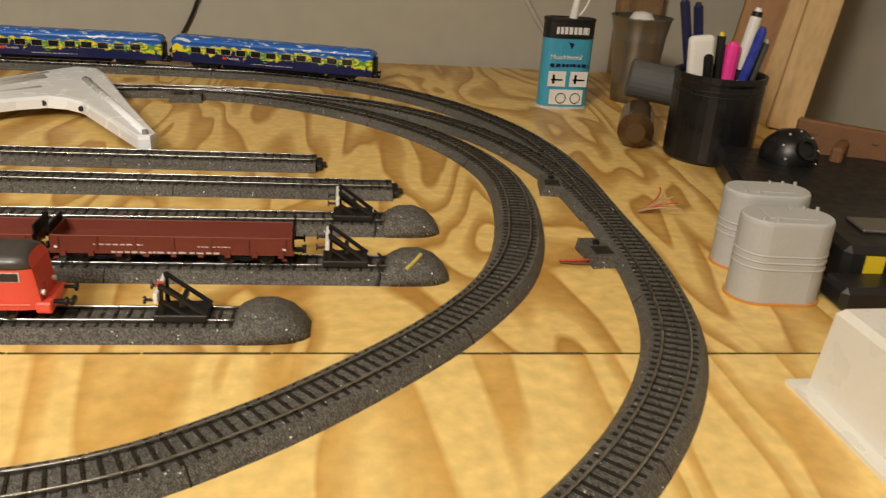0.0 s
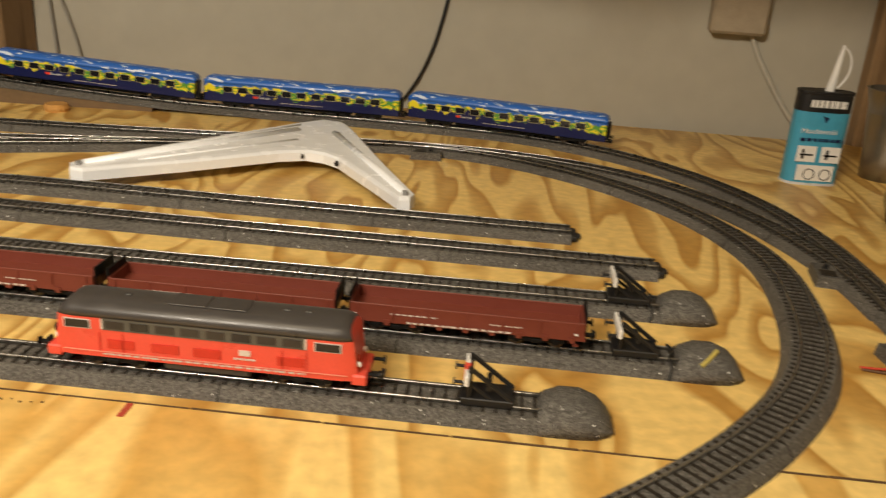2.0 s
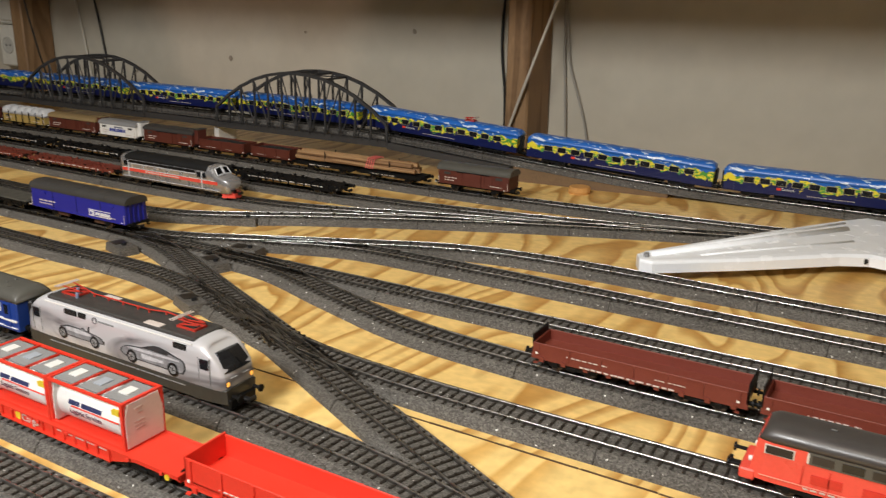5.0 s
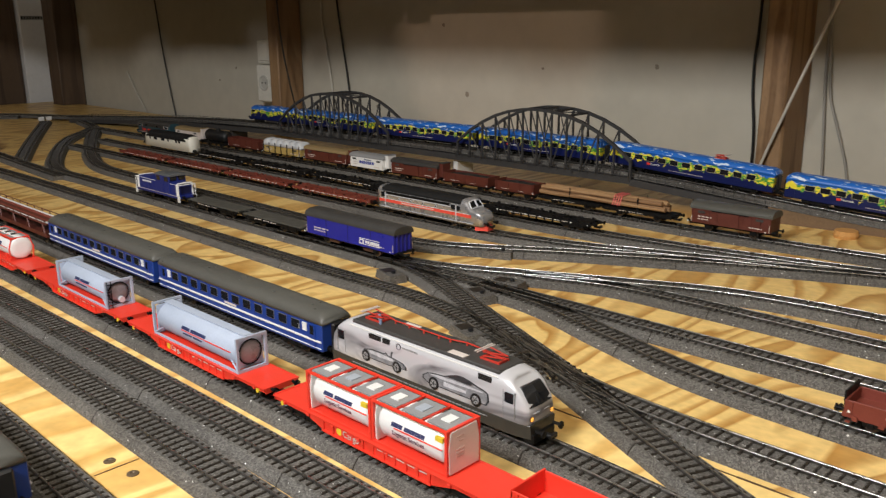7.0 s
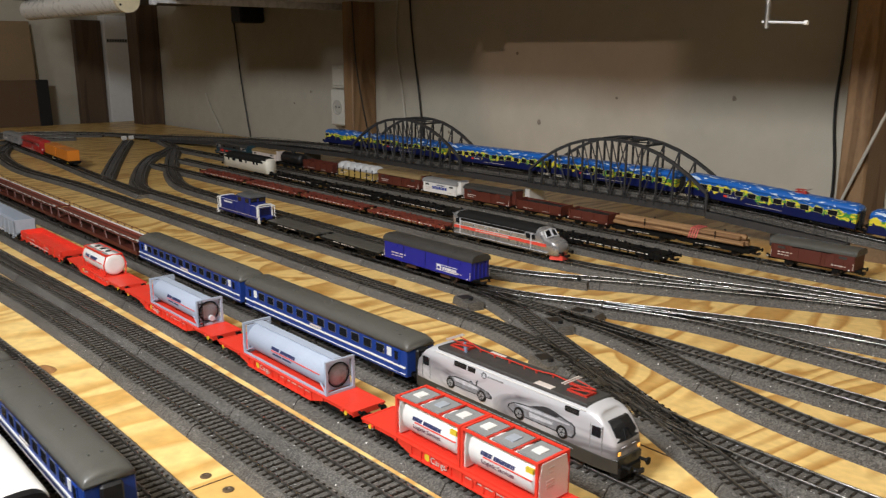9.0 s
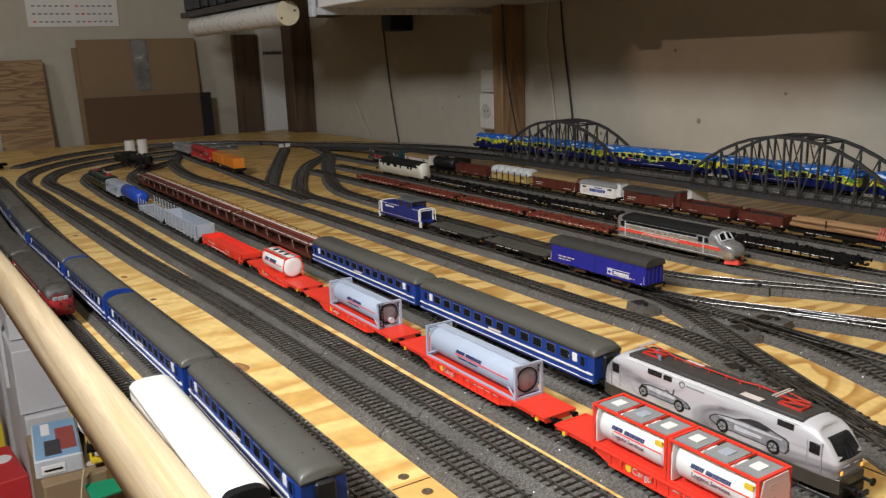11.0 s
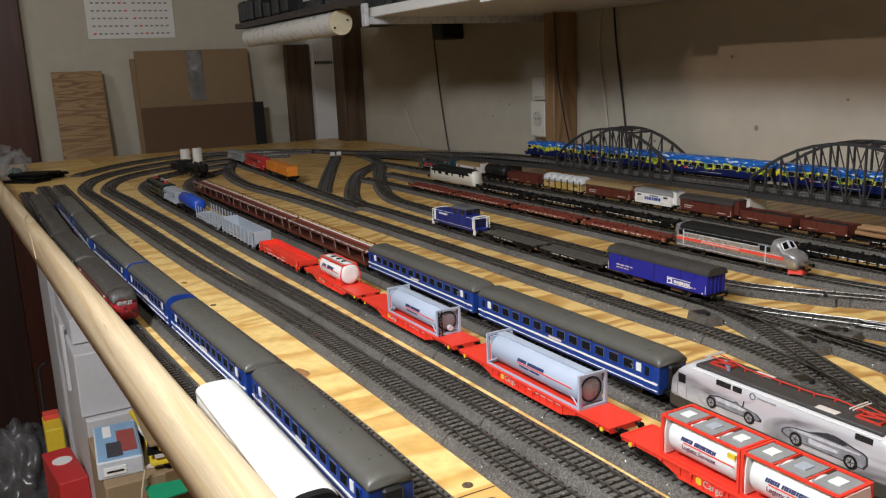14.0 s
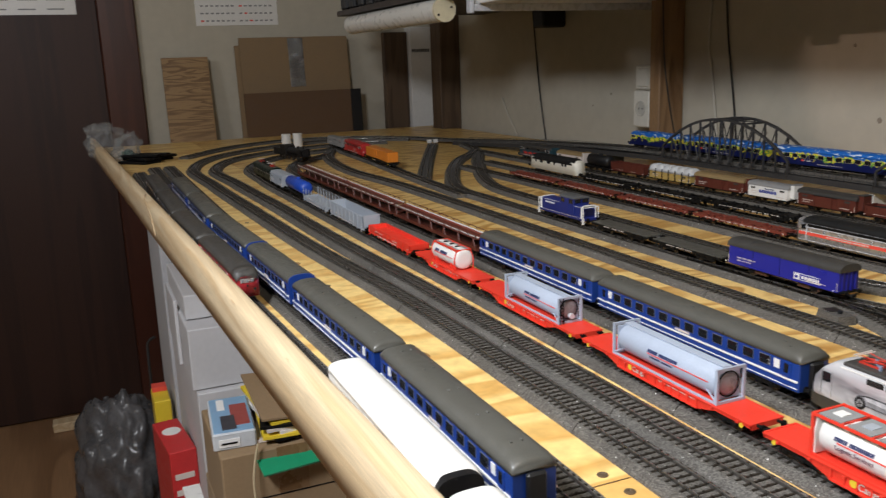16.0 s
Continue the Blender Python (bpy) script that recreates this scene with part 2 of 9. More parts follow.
FLOORM = wood("floor_boards", (0.36, 0.205, 0.10), (0.25, 0.135, 0.062), (0.6, 6.0, 6.0), 3.0, 0.4)
structure("floor", span(bmesh.new(), LEFT_X - 0.2, RIGHT_X + 0.2, FRONT_Y - 0.2, WALL_Y + 0.2, FLOOR_Z - 0.1, FLOOR_Z), FLOORM, "brown floor under the railway table", "floor")
structure("ceiling", span(bmesh.new(), LEFT_X - 0.2, RIGHT_X + 0.2, FRONT_Y - 0.2, WALL_Y + 0.2, CEIL_Z, CEIL_Z + 0.1), WALLP, "pale plastered ceiling", "ceiling")
structure("wall_north", span(bmesh.new(), LEFT_X - 0.2, RIGHT_X + 0.2, WALL_Y, WALL_Y + 0.15, FLOOR_Z, CEIL_Z), WALLP, "scuffed cream plaster wall behind the layout", "wall")
structure("wall_west", span(bmesh.new(), LEFT_X - 0.15, LEFT_X, -0.10, WALL_Y, FLOOR_Z, CEIL_Z), WALLP, "cream plaster wall beside the door", "wall")
structure("wall_east", span(bmesh.new(), RIGHT_X, RIGHT_X + 0.15, FRONT_Y, WALL_Y, FLOOR_Z, CEIL_Z), WALLP, "cream plaster wall at the table's end", "wall")
structure("wall_south", span(bmesh.new(), LEFT_X - 0.2, RIGHT_X + 0.2, FRONT_Y - 0.15, FRONT_Y, FLOOR_Z, CEIL_Z), WALLP, "plain cream wall behind the camera", "wall")

# ---- the railway table ----
table = thing("railway_table", "large pine plywood table carrying the model railway", "table")
for name, v, m in (("front_board", [(-3.93, -0.187), (-1.85, -0.112), (-0.9, -0.078), (0.62, -0.072), (0.62, 0.353), (-0.80, 0.353), (-0.80, 0.19), (-3.93, 0.19)], FRONT_PLY),
                   ("back_board", [(0.62, 0.3545), (0.62, 1.285), (-3.93, 1.285), (-3.93, 0.1915), (-0.8015, 0.1915), (-0.8015, 0.3545)], PLY)):
    bm = bmesh.new()
    loft(bm, [[(x, y, -0.018) for x, y in v], [(x, y, 0.0) for x, y in v]])
    part(name, bm, m, table, "pale yellow plywood board" if m is FRONT_PLY else "orange plywood board with wavy dark grain")


# ---- tracks ----
def spline(pts, step=0.006):
    """A smooth line through points (x, y, z), sampled at even steps."""
    p = [Vector(q if len(q) == 3 else (*q, 0.0)) for q in pts]
    p = [p[0] * 2 - p[1]] + p + [p[-1] * 2 - p[-2]]
    out = []
    for i in range(1, len(p) - 2):
        a, b, c, d = p[i - 1:i + 3]
        t0, t1 = 0.0, (b - a).length ** 0.5
        t2 = t1 + (c - b).length ** 0.5
        t3 = t2 + (d - c).length ** 0.5
        n = max(2, int((c - b).length / 0.004))
        for k in range(n):
            t = t1 + (t2 - t1) * k / n
            a1 = a * ((t1 - t) / (t1 - t0)) + b * ((t - t0) / (t1 - t0))
            a2 = b * ((t2 - t) / (t2 - t1)) + c * ((t - t1) / (t2 - t1))
            a3 = c * ((t3 - t) / (t3 - t2)) + d * ((t - t2) / (t3 - t2))
            b1 = a1 * ((t2 - t) / (t2 - t0)) + a2 * ((t - t0) / (t2 - t0))
            b2 = a2 * ((t3 - t) / (t3 - t1)) + a3 * ((t - t1) / (t3 - t1))
            out.append(b1 * ((t2 - t) / (t2 - t1)) + b2 * ((t - t1) / (t2 - t1)))
    out.append(p[-2])
    dist = [0.0]
    for a, b in zip(out, out[1:]):
        dist.append(dist[-1] + (b - a).length)
    n = max(2, int(dist[-1] / step))
    xs = np.linspace(0, dist[-1], n + 1)
    arr = np.array(out)
    return np.stack([np.interp(xs, dist, arr[:, k]) for k in range(3)], 1), xs


def frames(pts):
    d = np.gradient(pts, axis=0)
    d /= np.linalg.norm(d, axis=1)[:, None]
    side = np.stack([-d[:, 1], d[:, 0], np.zeros(len(d))], 1)
    side /= np.linalg.norm(side, axis=1)[:, None]
    return d, side


def sweep(pts, side, profile):
    """Verts and faces of a closed profile of (across, up) drawn along a line."""
    n, k = len(pts), len(profile)
    v = [tuple(p + s * a + np.array((0, 0, u))) for p, s in zip(pts, side) for a, u in profile]
    f = [(i * k + j, i * k + (j + 1) % k, (i + 1) * k + (j + 1) % k, (i + 1) * k + j) for i in range(n - 1) for j in range(k)]
    f += [tuple(range(k - 1, -1, -1)), tuple(range((n - 1) * k, n * k))]
    return v, f


BED = [(-0.0205, 0.0), (-0.0195, 0.0025), (-0.0150, 0.0078), (0.0150, 0.0078), (0.0195, 0.0025), (0.0205, 0.0)]
GAUGE, RAIL_TOP, SLEEPER_STEP = 0.0086, 0.0108, 0.0076
SLEEPER_MESH = []


def rail_profile(y):
    return [(y - 0.0004, 0.0080), (y - 0.0004, 0.0097), (y - 0.0007, 0.0100), (y - 0.0007, 0.0104), (y - 0.0004, RAIL_TOP - 0.0001), (y, RAIL_TOP), (y + 0.0004, RAIL_TOP - 0.0001), (y + 0.0007, 0.0104), (y + 0.0007, 0.0100), (y + 0.0004, 0.0097), (y + 0.0004, 0.0080)]


def sleeper_block(c, d, s, l=0.0136, w=0.0012, z0=0.0072, z1=0.0086):
    q = []
    for z, inset in ((z0, 0), (z1, 0.0004)):
        for a, b in ((-1, -1), (1, -1), (1, 1), (-1, 1)):
            q.append(tuple(c + d * (a * (w - inset)) + s * (b * (l - inset)) + np.array((0, 0, z))))
    # the small contact stud in the middle of each sleeper
    for z, r in ((z1 - 0.0002, 0.0008), (z1 + 0.0009, 0.0005)):
        for a, b in ((-1, -1), (1, -1), (1, 1), (-1, 1)):
            q.append(tuple(c + d * (a * r) + s * (b * r) + np.array((0, 0, z))))
    return q


BLOCK_FACES = [tuple(i + k for i in f) for k in (0, 8) for f in ((4, 5, 6, 7), (0, 1, 5, 4), (1, 2, 6, 5), (2, 3, 7, 6), (3, 0, 4, 7))]


def track(label, pts, z_off=0.0, single=None, bed=True):
    """One run of model track: ballast bed, two rails and sleepers; sleepers inside the stretch `single` are parts of their own."""
    top = thing("model_track", label, "track", "model railway tracks")
    line, _ = spline(pts)
    line[:, 2] += z_off
    d, s = frames(line)
    if bed:
        raw_mesh("ballast_bed", *sweep(line, s, BED), BALLAST, top)
    for y in (-GAUGE, GAUGE):
        raw_mesh("rail", *sweep(line, s, rail_profile(y)), STEEL, top, "bright steel rail", smooth=True)
    total = np.concatenate([[0], np.cumsum(np.linalg.norm(np.diff(line, axis=0), axis=1))])
    n = int(total[-1] / SLEEPER_STEP)
    verts, faces = [], []
    for i in range(n):
        a = (i + 0.5) * SLEEPER_STEP
        c = np.array([np.interp(a, total, line[:, k]) for k in range(3)])
        dd = np.array([np.interp(a, total, d[:, k]) for k in range(3)])
        ss = np.array([np.interp(a, total, s[:, k]) for k in range(3)])
        if single and single[0] < c[0] < single[1] and single[2] < c[1] < single[3]:
            SINGLES.append((top, c, math.atan2(dd[1], dd[0])))
            continue
        k = len(verts)
        verts += sleeper_block(c, dd, ss)
        faces += [tuple(k + j for j in f) for f in BLOCK_FACES]
    if verts:
        tagged(raw_mesh("sleeper_run", verts, faces, SLEEPER, top), kind="stuff")
    if bed:
        for i in range(1, int(total[-1] / 0.1885)):
            a = i * 0.1885
            cs = [np.array([np.interp(a + e, total, line[:, k]) for k in range(3)]) for e in (-0.0005, 0.0005)]
            ss = np.array([np.interp(a, total, s[:, k]) for k in range(3)])
            raw_mesh("bed_joint", *sweep(np.array(cs), np.array([ss, ss]), [(y * 1.012, z * 1.02) for y, z in BED]), SLEEPER, top, "dark seam between two track pieces")
    return top


SINGLES = []
NEAR = (-1.45, -0.45, -0.1, 0.30)
T4Y, T5Y, T6Y, T7Y, T8Y, T9Y, T10Y, T11Y = 0.207, 0.288, 0.457, 0.540, 0.614, 0.725, 0.822, 0.937


def lean_in(x):
    """How far the front tracks bend towards the table's edge on their way left."""
    return -0.033 * min(1.0, max(0.0, (-x - 1.0) / 0.85))


def T0(x):
    return -0.050 + lean_in(x)


def T1(x):
    return -0.001 + lean_in(x)


track("front storage track along the timber edge", [(-2.9, T0(-2.9)), (-2.4, T0(-2.4)), (-1.95, T0(-1.95)), (-1.6, T0(-1.6)), (-1.3, T0(-1.3)), (-1.0, T0(-1.0)), (-0.7, T0(-0.7)), (-0.4, T0(-0.4))])
track("storage track under the blue coaches", [(-3.0, T1(-2.95)), (-2.4, T1(-2.4)), (-1.95, T1(-1.95)), (-1.6, T1(-1.6)), (-1.3, T1(-1.3)), (-1.0, T1(-1.0)), (-0.7, T1(-0.7)), (-0.3, T1(-0.4))])
track("empty storage track beside the blue coaches", [(-3.0, T1(-2.95) + 0.043), (-2.4, T1(-2.4) + 0.042), (-1.95, T1(-1.95) + 0.042), (-1.6, T1(-1.6) + 0.042), (-1.3, T1(-1.3) + 0.042), (-1.0, T1(-1.0) + 0.042), (-0.7, T1(-0.7) + 0.042), (-0.3, 0.045)], single=NEAR)
track("empty outer track running into the big curves", [(-0.35, 0.112), (-0.9, 0.117), (-1.3, 0.113), (-1.7, 0.090), (-2.1, 0.0775), (-2.5, 0.0665), (-2.93, 0.070), (-3.2, 0.18), (-3.40, 0.40), (-3.47, 0.60), (-3.43, 0.78), (-3.32, 0.91)], single=NEAR)
track("empty storage track beside the outer track", [(-0.36, 0.16), (-0.9, 0.1585), (-1.3, 0.153), (-1.7, 0.141), (-2.1, 0.134), (-2.5, 0.122), (-2.86, 0.122), (-3.10, 0.23), (-3.26, 0.46), (-3.31, 0.68), (-3.27, 0.80)], single=NEAR)
track("storage track under the red container train", [(-0.34, T4Y), (-0.6, T4Y), (-1.3, T4Y), (-1.7, T4Y - 0.007), (-2.1, T4Y - 0.011), (-2.5, T4Y - 0.013), (-2.85, 0.225), (-3.05, 0.36), (-3.15, 0.55)], single=NEAR)
track("storage track under the electric locomotive", z_off=0.0003, pts= [(-0.27, 0.225), (-0.35, 0.242), (-0.43, 0.262), (-0.51, 0.279), (-0.60, T5Y - 0.001), (-0.7, T5Y), (-1.5, T5Y), (-2.4, T5Y), (-2.8, 0.34), (-3.0, 0.5)])
track("diagonal turnout track leading into the inner curve", [(-1.3, T7Y), (-1.06, T7Y), (-0.98, 0.524), (-0.84, 0.463), (-0.72, 0.41), (-0.60, 0.355), (-0.49, 0.304), (-0.41, 0.268), (-0.30, 0.233), (-0.18, 0.220), (-0.083, 0.237), (-0.021, 0.273), (0.037, 0.322), (0.097, 0.386), (0.145, 0.462), (0.172, 0.56), (0.177, 0.686), (0.133, 0.808), (0.034, 0.921), (-0.095, 0.990), (-0.215, 1.0), (-0.327, 0.965), (-0.459, 0.921), (-0.59, 0.872), (-0.72, 0.817), (-0.906, 0.725), (-1.077, 0.632), (-1.2, T8Y), (-1.6, T8Y), (-1.9, T8Y), (-2.06, 0.625), (-2.24, 0.68), (-2.56, 0.822), (-2.80, 0.935), (-3.0, 0.985)])
track("siding track into the double slip", [(-0.035, 0.384), (-0.3, 0.384), (-0.58, 0.384), (-0.68, 0.395), (-0.80, 0.43), (-0.92, T6Y), (-1.1, T6Y), (-2.2, T6Y), (-2.6, 0.44), (-3.0, 0.50), (-3.3, 0.62)])
track("siding track under the brown low-sided wagons", [(0.058, 0.466), (-0.3, 0.466), (-0.5, 0.466), (-0.62, 0.475), (-0.72, 0.502), (-0.82, 0.532), (-0.92, T7Y)])
track("straight siding ending at a buffer stop", [(0.060, 0.555), (-0.5, 0.548), (-1.1, T7Y), (-1.9, T7Y - 0.002), (-2.09, 0.545), (-2.35, 0.645), (-2.60, 0.78), (-2.70, 0.86), (-2.79, 0.925)])
track("bare siding ending on the plywood", [(0.07, 0.640), (-0.3, 0.640), (-0.7, 0.640), (-0.80, 0.634), (-0.9, 0.600)])
track("bare far siding ending on the plywood", [(0.0, 0.714), (-0.3, 0.714), (-0.6, 0.712), (-0.70, 0.695), (-0.80, 0.653), (-0.9, 0.605), (-1.0, 0.56), (-1.1, T7Y)])
track("storage track under the silver diesel", [(-2.45, T9Y), (-1.7, T9Y), (-1.1, T9Y + 0.003), (-0.95, 0.75), (-0.8, 0.80), (-0.68, 0.838)])
track("storage track under the black flat wagons", [(-2.5, T10Y), (-1.7, T10Y), (-1.05, T10Y), (-0.85, 0.838), (-0.65, 0.872), (-0.48, 0.915)])
track("storage track under the old goods wagons", [(-2.76, T11Y - 0.01), (-1.7, T11Y), (-0.85, T11Y), (-0.65, 0.948), (-0.45, 0.97), (-0.25, 0.998), (-0.12, 1.007)])
RAMP = [(-0.16, 0.092, 0), (-0.05, 0.102, 0), (0.06, 0.15, 0), (0.165, 0.245, 0), (0.228, 0.35, 0), (0.25, 0.46, 0), (0.252, 0.60, 0), (0.250, 0.72, 0), (0.238, 0.80, 0), (0.216, 0.872, 0), (0.174, 0.952, 0), (0.108, 1.030, 0), (0.034, 1.082, 0.0), (-0.06, 1.118, 0), (-0.18, 1.132, 0), (-0.30, 1.136, 0), (-0.44, 1.134, 0.001), (-0.58, 1.123, 0.006), (-0.72, 1.109, 0.0155), (-0.86, 1.099, 0.027), (-1.0, 1.095, 0.0375), (-1.2, 1.095, 0.043), (-1.7, 1.098, 0.043), (-2.2, 1.10, 0.042), (-2.5, 1.085, 0.033), (-2.8, 1.05, 0.020), (-3.1, 0.985, 0.008), (-3.4, 0.90, 0.001), (-3.58, 0.72, 0), (-3.62, 0.50, 0), (-3.5, 0.28, 0), (-3.25, 0.08, 0)]
track("outer track climbing a ramp to the bridges", RAMP)
track("curved link track from the outer curve into the inner loop", [(0.250, 0.58), (0.246, 0.64), (0.235, 0.70), (0.205, 0.790), (0.168, 0.857), (0.115, 0.917), (0.055, 0.959), (-0.009, 0.985), (-0.075, 1.000), (-0.15, 1.005), (-0.215, 1.0)], z_off=0.0002)


def place(ob, x, y, z=RAIL_TOP, turn=0.0):
    ob.matrix_world = pose(x, y, z, 0, 0, turn)
    return ob


# ---- rolling stock: helpers; x along the track, z = 0 on the railhead ----
ROOF_GREY = mat("roof_grey", (0.085, 0.083, 0.072), 0.35, 0, 80, 0.1)
ROOF_DARK = mat("roof_dark", (0.045, 0.043, 0.040), 0.45, 0, 80, 0.15)
GLASS = mat("window_dark_glass", (0.012, 0.013, 0.015), 0.12, 0, 50, 0.1)
RED = mat("traffic_red", (0.74, 0.045, 0.022), 0.38, 0, 60, 0.06)
LOCO_RED = mat("loco_red", (0.74, 0.082, 0.055), 0.33, 0, 60, 0.06)
BROWN = mat("wagon_brown", (0.095, 0.022, 0.013), 0.5, 0, 70, 0.15)
OXIDE = mat("oxide_red", (0.17, 0.035, 0.021), 0.5, 0, 70, 0.12)
WHITE = mat("white_paint", (0.78, 0.77, 0.74), 0.35, 0, 60, 0.05)
PALE = mat("pale_print", (0.62, 0.55, 0.50), 0.5, 0, 60, 0.05)
BLUE = mat("coach_blue", (0.014, 0.044, 0.235), 0.35, 0, 60, 0.08)
DEEP_BLUE = mat("van_blue", (0.018, 0.020, 0.26), 0.38, 0, 60, 0.08)
NAVY = mat("navy", (0.008, 0.010, 0.055), 0.35, 0, 60, 0.08)
SILVER = mat("silver_paint", (0.60, 0.61, 0.64), 0.28, 0.08, 60, 0.05)
SHUNT_BLUE = mat("shunter_blue", (0.016, 0.026, 0.17), 0.38, 0, 60, 0.08)
BLACK_ROOF = mat("roof_black", (0.013, 0.013, 0.013), 0.62, 0, 80, 0.15)
BLACK_ROOF.node_tree.nodes["Principled BSDF"].inputs["Specular IOR Level"].default_value = 0.2
SILVER_DARK = mat("silver_grey_paint", (0.44, 0.44, 0.45), 0.26, 0.6, 60, 0.06)
TANKGREY = mat("tank_grey", (0.40, 0.45, 0.55), 0.36, 0.0, 60, 0.07)
GREYPL = mat("grey_plastic", (0.36, 0.39, 0.44), 0.45, 0, 60, 0.08)
CREAM = mat("cream_paint", (0.80, 0.78, 0.68), 0.35, 0, 60, 0.05)
ORANGE = mat("orange_paint", (0.75, 0.24, 0.02), 0.4, 0, 60, 0.06)
YELLOW = mat("yellow_paint", (0.75, 0.55, 0.03), 0.4, 0, 60, 0.06)
LAMPY = mat("lit_headlamp", (1.0, 0.45, 0.07), 0.3, 0, 60, 0.0, emit=0.8)
PRINT_BLUE = mat("print_blue", (0.03, 0.04, 0.12), 0.5)
PRINT_GREY = mat("print_grey", (0.11, 0.11, 0.12), 0.4)
MIDGREY = mat("mid_grey", (0.26, 0.26, 0.26), 0.5)


def side_roof(hw, zs, zt, n=7):
    """Half of a roof arc from (hw, zs) over (0, zt) to (-hw, zs)."""
    out = []
    for i in range(2 * n + 1):
        a = math.pi * i / (2 * n)
        c, s = math.cos(a), math.sin(a)
        out.append((hw * abs(c) ** 0.7 * (1 if c >= 0 else -1), zs + (zt - zs) * max(0, s) ** 0.75))
    return out


def roof_mesh(L, hw, zs, zt, round_end=0.008, drop=0.55):
    prof = side_roof(hw, zs, zt)
    rings = []
    for x, k in ((-L / 2, drop), (-L / 2 + round_end * 0.3, 0.5 + drop / 2), (-L / 2 + round_end, 1), (L / 2 - round_end, 1), (L / 2 - round_end * 0.3, 0.5 + drop / 2), (L / 2, drop)):
        rings.append([(x, y * (0.94 + 0.06 * k), zs + (z - zs) * k) for y, z in prof])
    return loft(bmesh.new(), rings)


def bogie(t, x, wb=0.026, r=0.0056, material=UNDER, hw=0.0125):
    bm = bmesh.new()
    for s in (-1, 1):
        span(bm, x - wb / 2 - 0.006, x + wb / 2 + 0.006, s * hw - 0.0010, s * hw + 0.0010, 0.0042, 0.0088, 0.0006)
        for a in (-wb / 2, wb / 2):
            box(bm, (x + a, s * (hw + 0.0014), 0.0056), (0.0046, 0.0016, 0.0042), 0.0005)
        box(bm, (x, s * (hw + 0.001), 0.0052), (0.007, 0.0018, 0.003), 0.0004)
    span(bm, x - 0.004, x + 0.004, -hw, hw, 0.006, 0.0100)
    b = part("bogie", bm, material, t, "black bogie frame")
    for a in (-wb / 2, wb / 2):
        axle(b, x + a, r)
    return b


def axle(t, x, r=0.0056):
    bm = bmesh.new()
    for s in (-1, 1):
        rod(bm, (x, s * (GAUGE - 0.0014), r - 0.0001), (x, s * (GAUGE + 0.0012), r - 0.0001), r, 16)
        rod(bm, (x, s * (GAUGE + 0.0012), r), (x, s * (GAUGE + 0.0017), r), r * 0.55, 10)
    rod(bm, (x, -0.011, r), (x, 0.011, r), 0.0011, 6)
    part("wheelset", bm, MATS["wheel_steel"] if "wheel_steel" in MATS else mat("wheel_steel", (0.10, 0.09, 0.085), 0.35, 0.8), t)


def buffers(t, L, z=0.0118, y=0.0098, material=UNDER, couple=True):
    for s in (-1, 1):
        for k in (-1, 1):
            bm = bmesh.new()
            rod(bm, (s * (L / 2 - 0.001), k * y, z), (s * (L / 2 + 0.0052), k * y, z), 0.0012, 8)
            rod(bm, (s * (L / 2 + 0.0052), k * y, z), (s * (L / 2 + 0.0064), k * y, z), 0.0027, 10)
            part("buffer", bm, material, t)
        if couple:
            bm = bmesh.new()
            span(bm, s * (L / 2 - 0.004), s * (L / 2 + 0.0075), -0.0022, 0.0022, 0.0058, 0.0078, 0.0005)
            span(bm, s * (L / 2 + 0.0052), s * (L / 2 + 0.0075), -0.004, 0.004, 0.0058, 0.0094, 0.0005)
            part("coupling", bm, BLACK, t)


def patch(t, name, x0, x1, z0, z1, hw, material, side=-1, thick=0.0006, label=""):
    """A flat piece lying on a side of a vehicle."""
    y = side * hw
    return part(name, span(bmesh.new(), x0, x1, y - 0.0003 * side, y + thick * side, z0, z1), material, t, label)


def lettering(t, name, text, size, x, y, z, material, side=-1):
    """Printed words standing on the side of a vehicle."""
    cu = bpy.data.curves.new(name, "FONT")
    cu.body, cu.size, cu.extrude = text, size, 0.0001
    tmp = bpy.data.objects.new(name, cu)
    me = bpy.data.meshes.new_from_object(tmp)
    bpy.data.objects.remove(tmp)
    me.materials.append(material)
    ob = new(name, me)
    ob.parent = t
    ob.matrix_basis = pose(x, y, z, 90, 0, 0 if side < 0 else 180)
    return ob


def bars(t, name, x0, x1, z, h, hw, material, n=5, side=-1, seed=1):
    """Unreadable writing as plain bars in one line."""
    r = random.Random(seed)
    bm = bmesh.new()
    x, y = x0, side * hw
    while x < x1:
        w = min(r.uniform(0.5, 1.4) * (x1 - x0) / n, x1 - x)
        if w > 0.0004:
            span(bm, x, x + w * 0.70, y - 0.0003 * side, y + 0.0005 * side, z, z + h)
        x += w
    return tagged(part(name, bm, material, t), kind="stuff")


def curved_bars(t, name, x0, x1, zc, r, z0, z1, material, n, side, gap_at=-1):
    """Unreadable writing wrapped round a tank, one bar a letter."""
    a0, a1 = math.asin(z0 / r), math.asin(z1 / r)
    w = (x1 - x0) / n
    lean = 0.22 * (z1 - z0)
    bm = bmesh.new()
    for i in range(n):
        if i == gap_at:
            continue
        k = 0.80 + 0.05 * ((i * 7) % 3 - 1)
        rings = []
        for rr in (r - 0.0003, r + 0.0003):
            rings.append([(x, side * rr * math.cos(a), zc + rr * math.sin(a)) for x, a in [(x0 + w * i - side * lean * u / 3, a0 + (a1 - a0) * u / 3) for u in range(4)] + [(x0 + w * (i + k) - side * lean * (3 - u) / 3, a1 - (a1 - a0) * u / 3) for u in range(4)]])
        loft(bm, rings)
    return tagged(part(name, bm, material, t), kind="stuff")


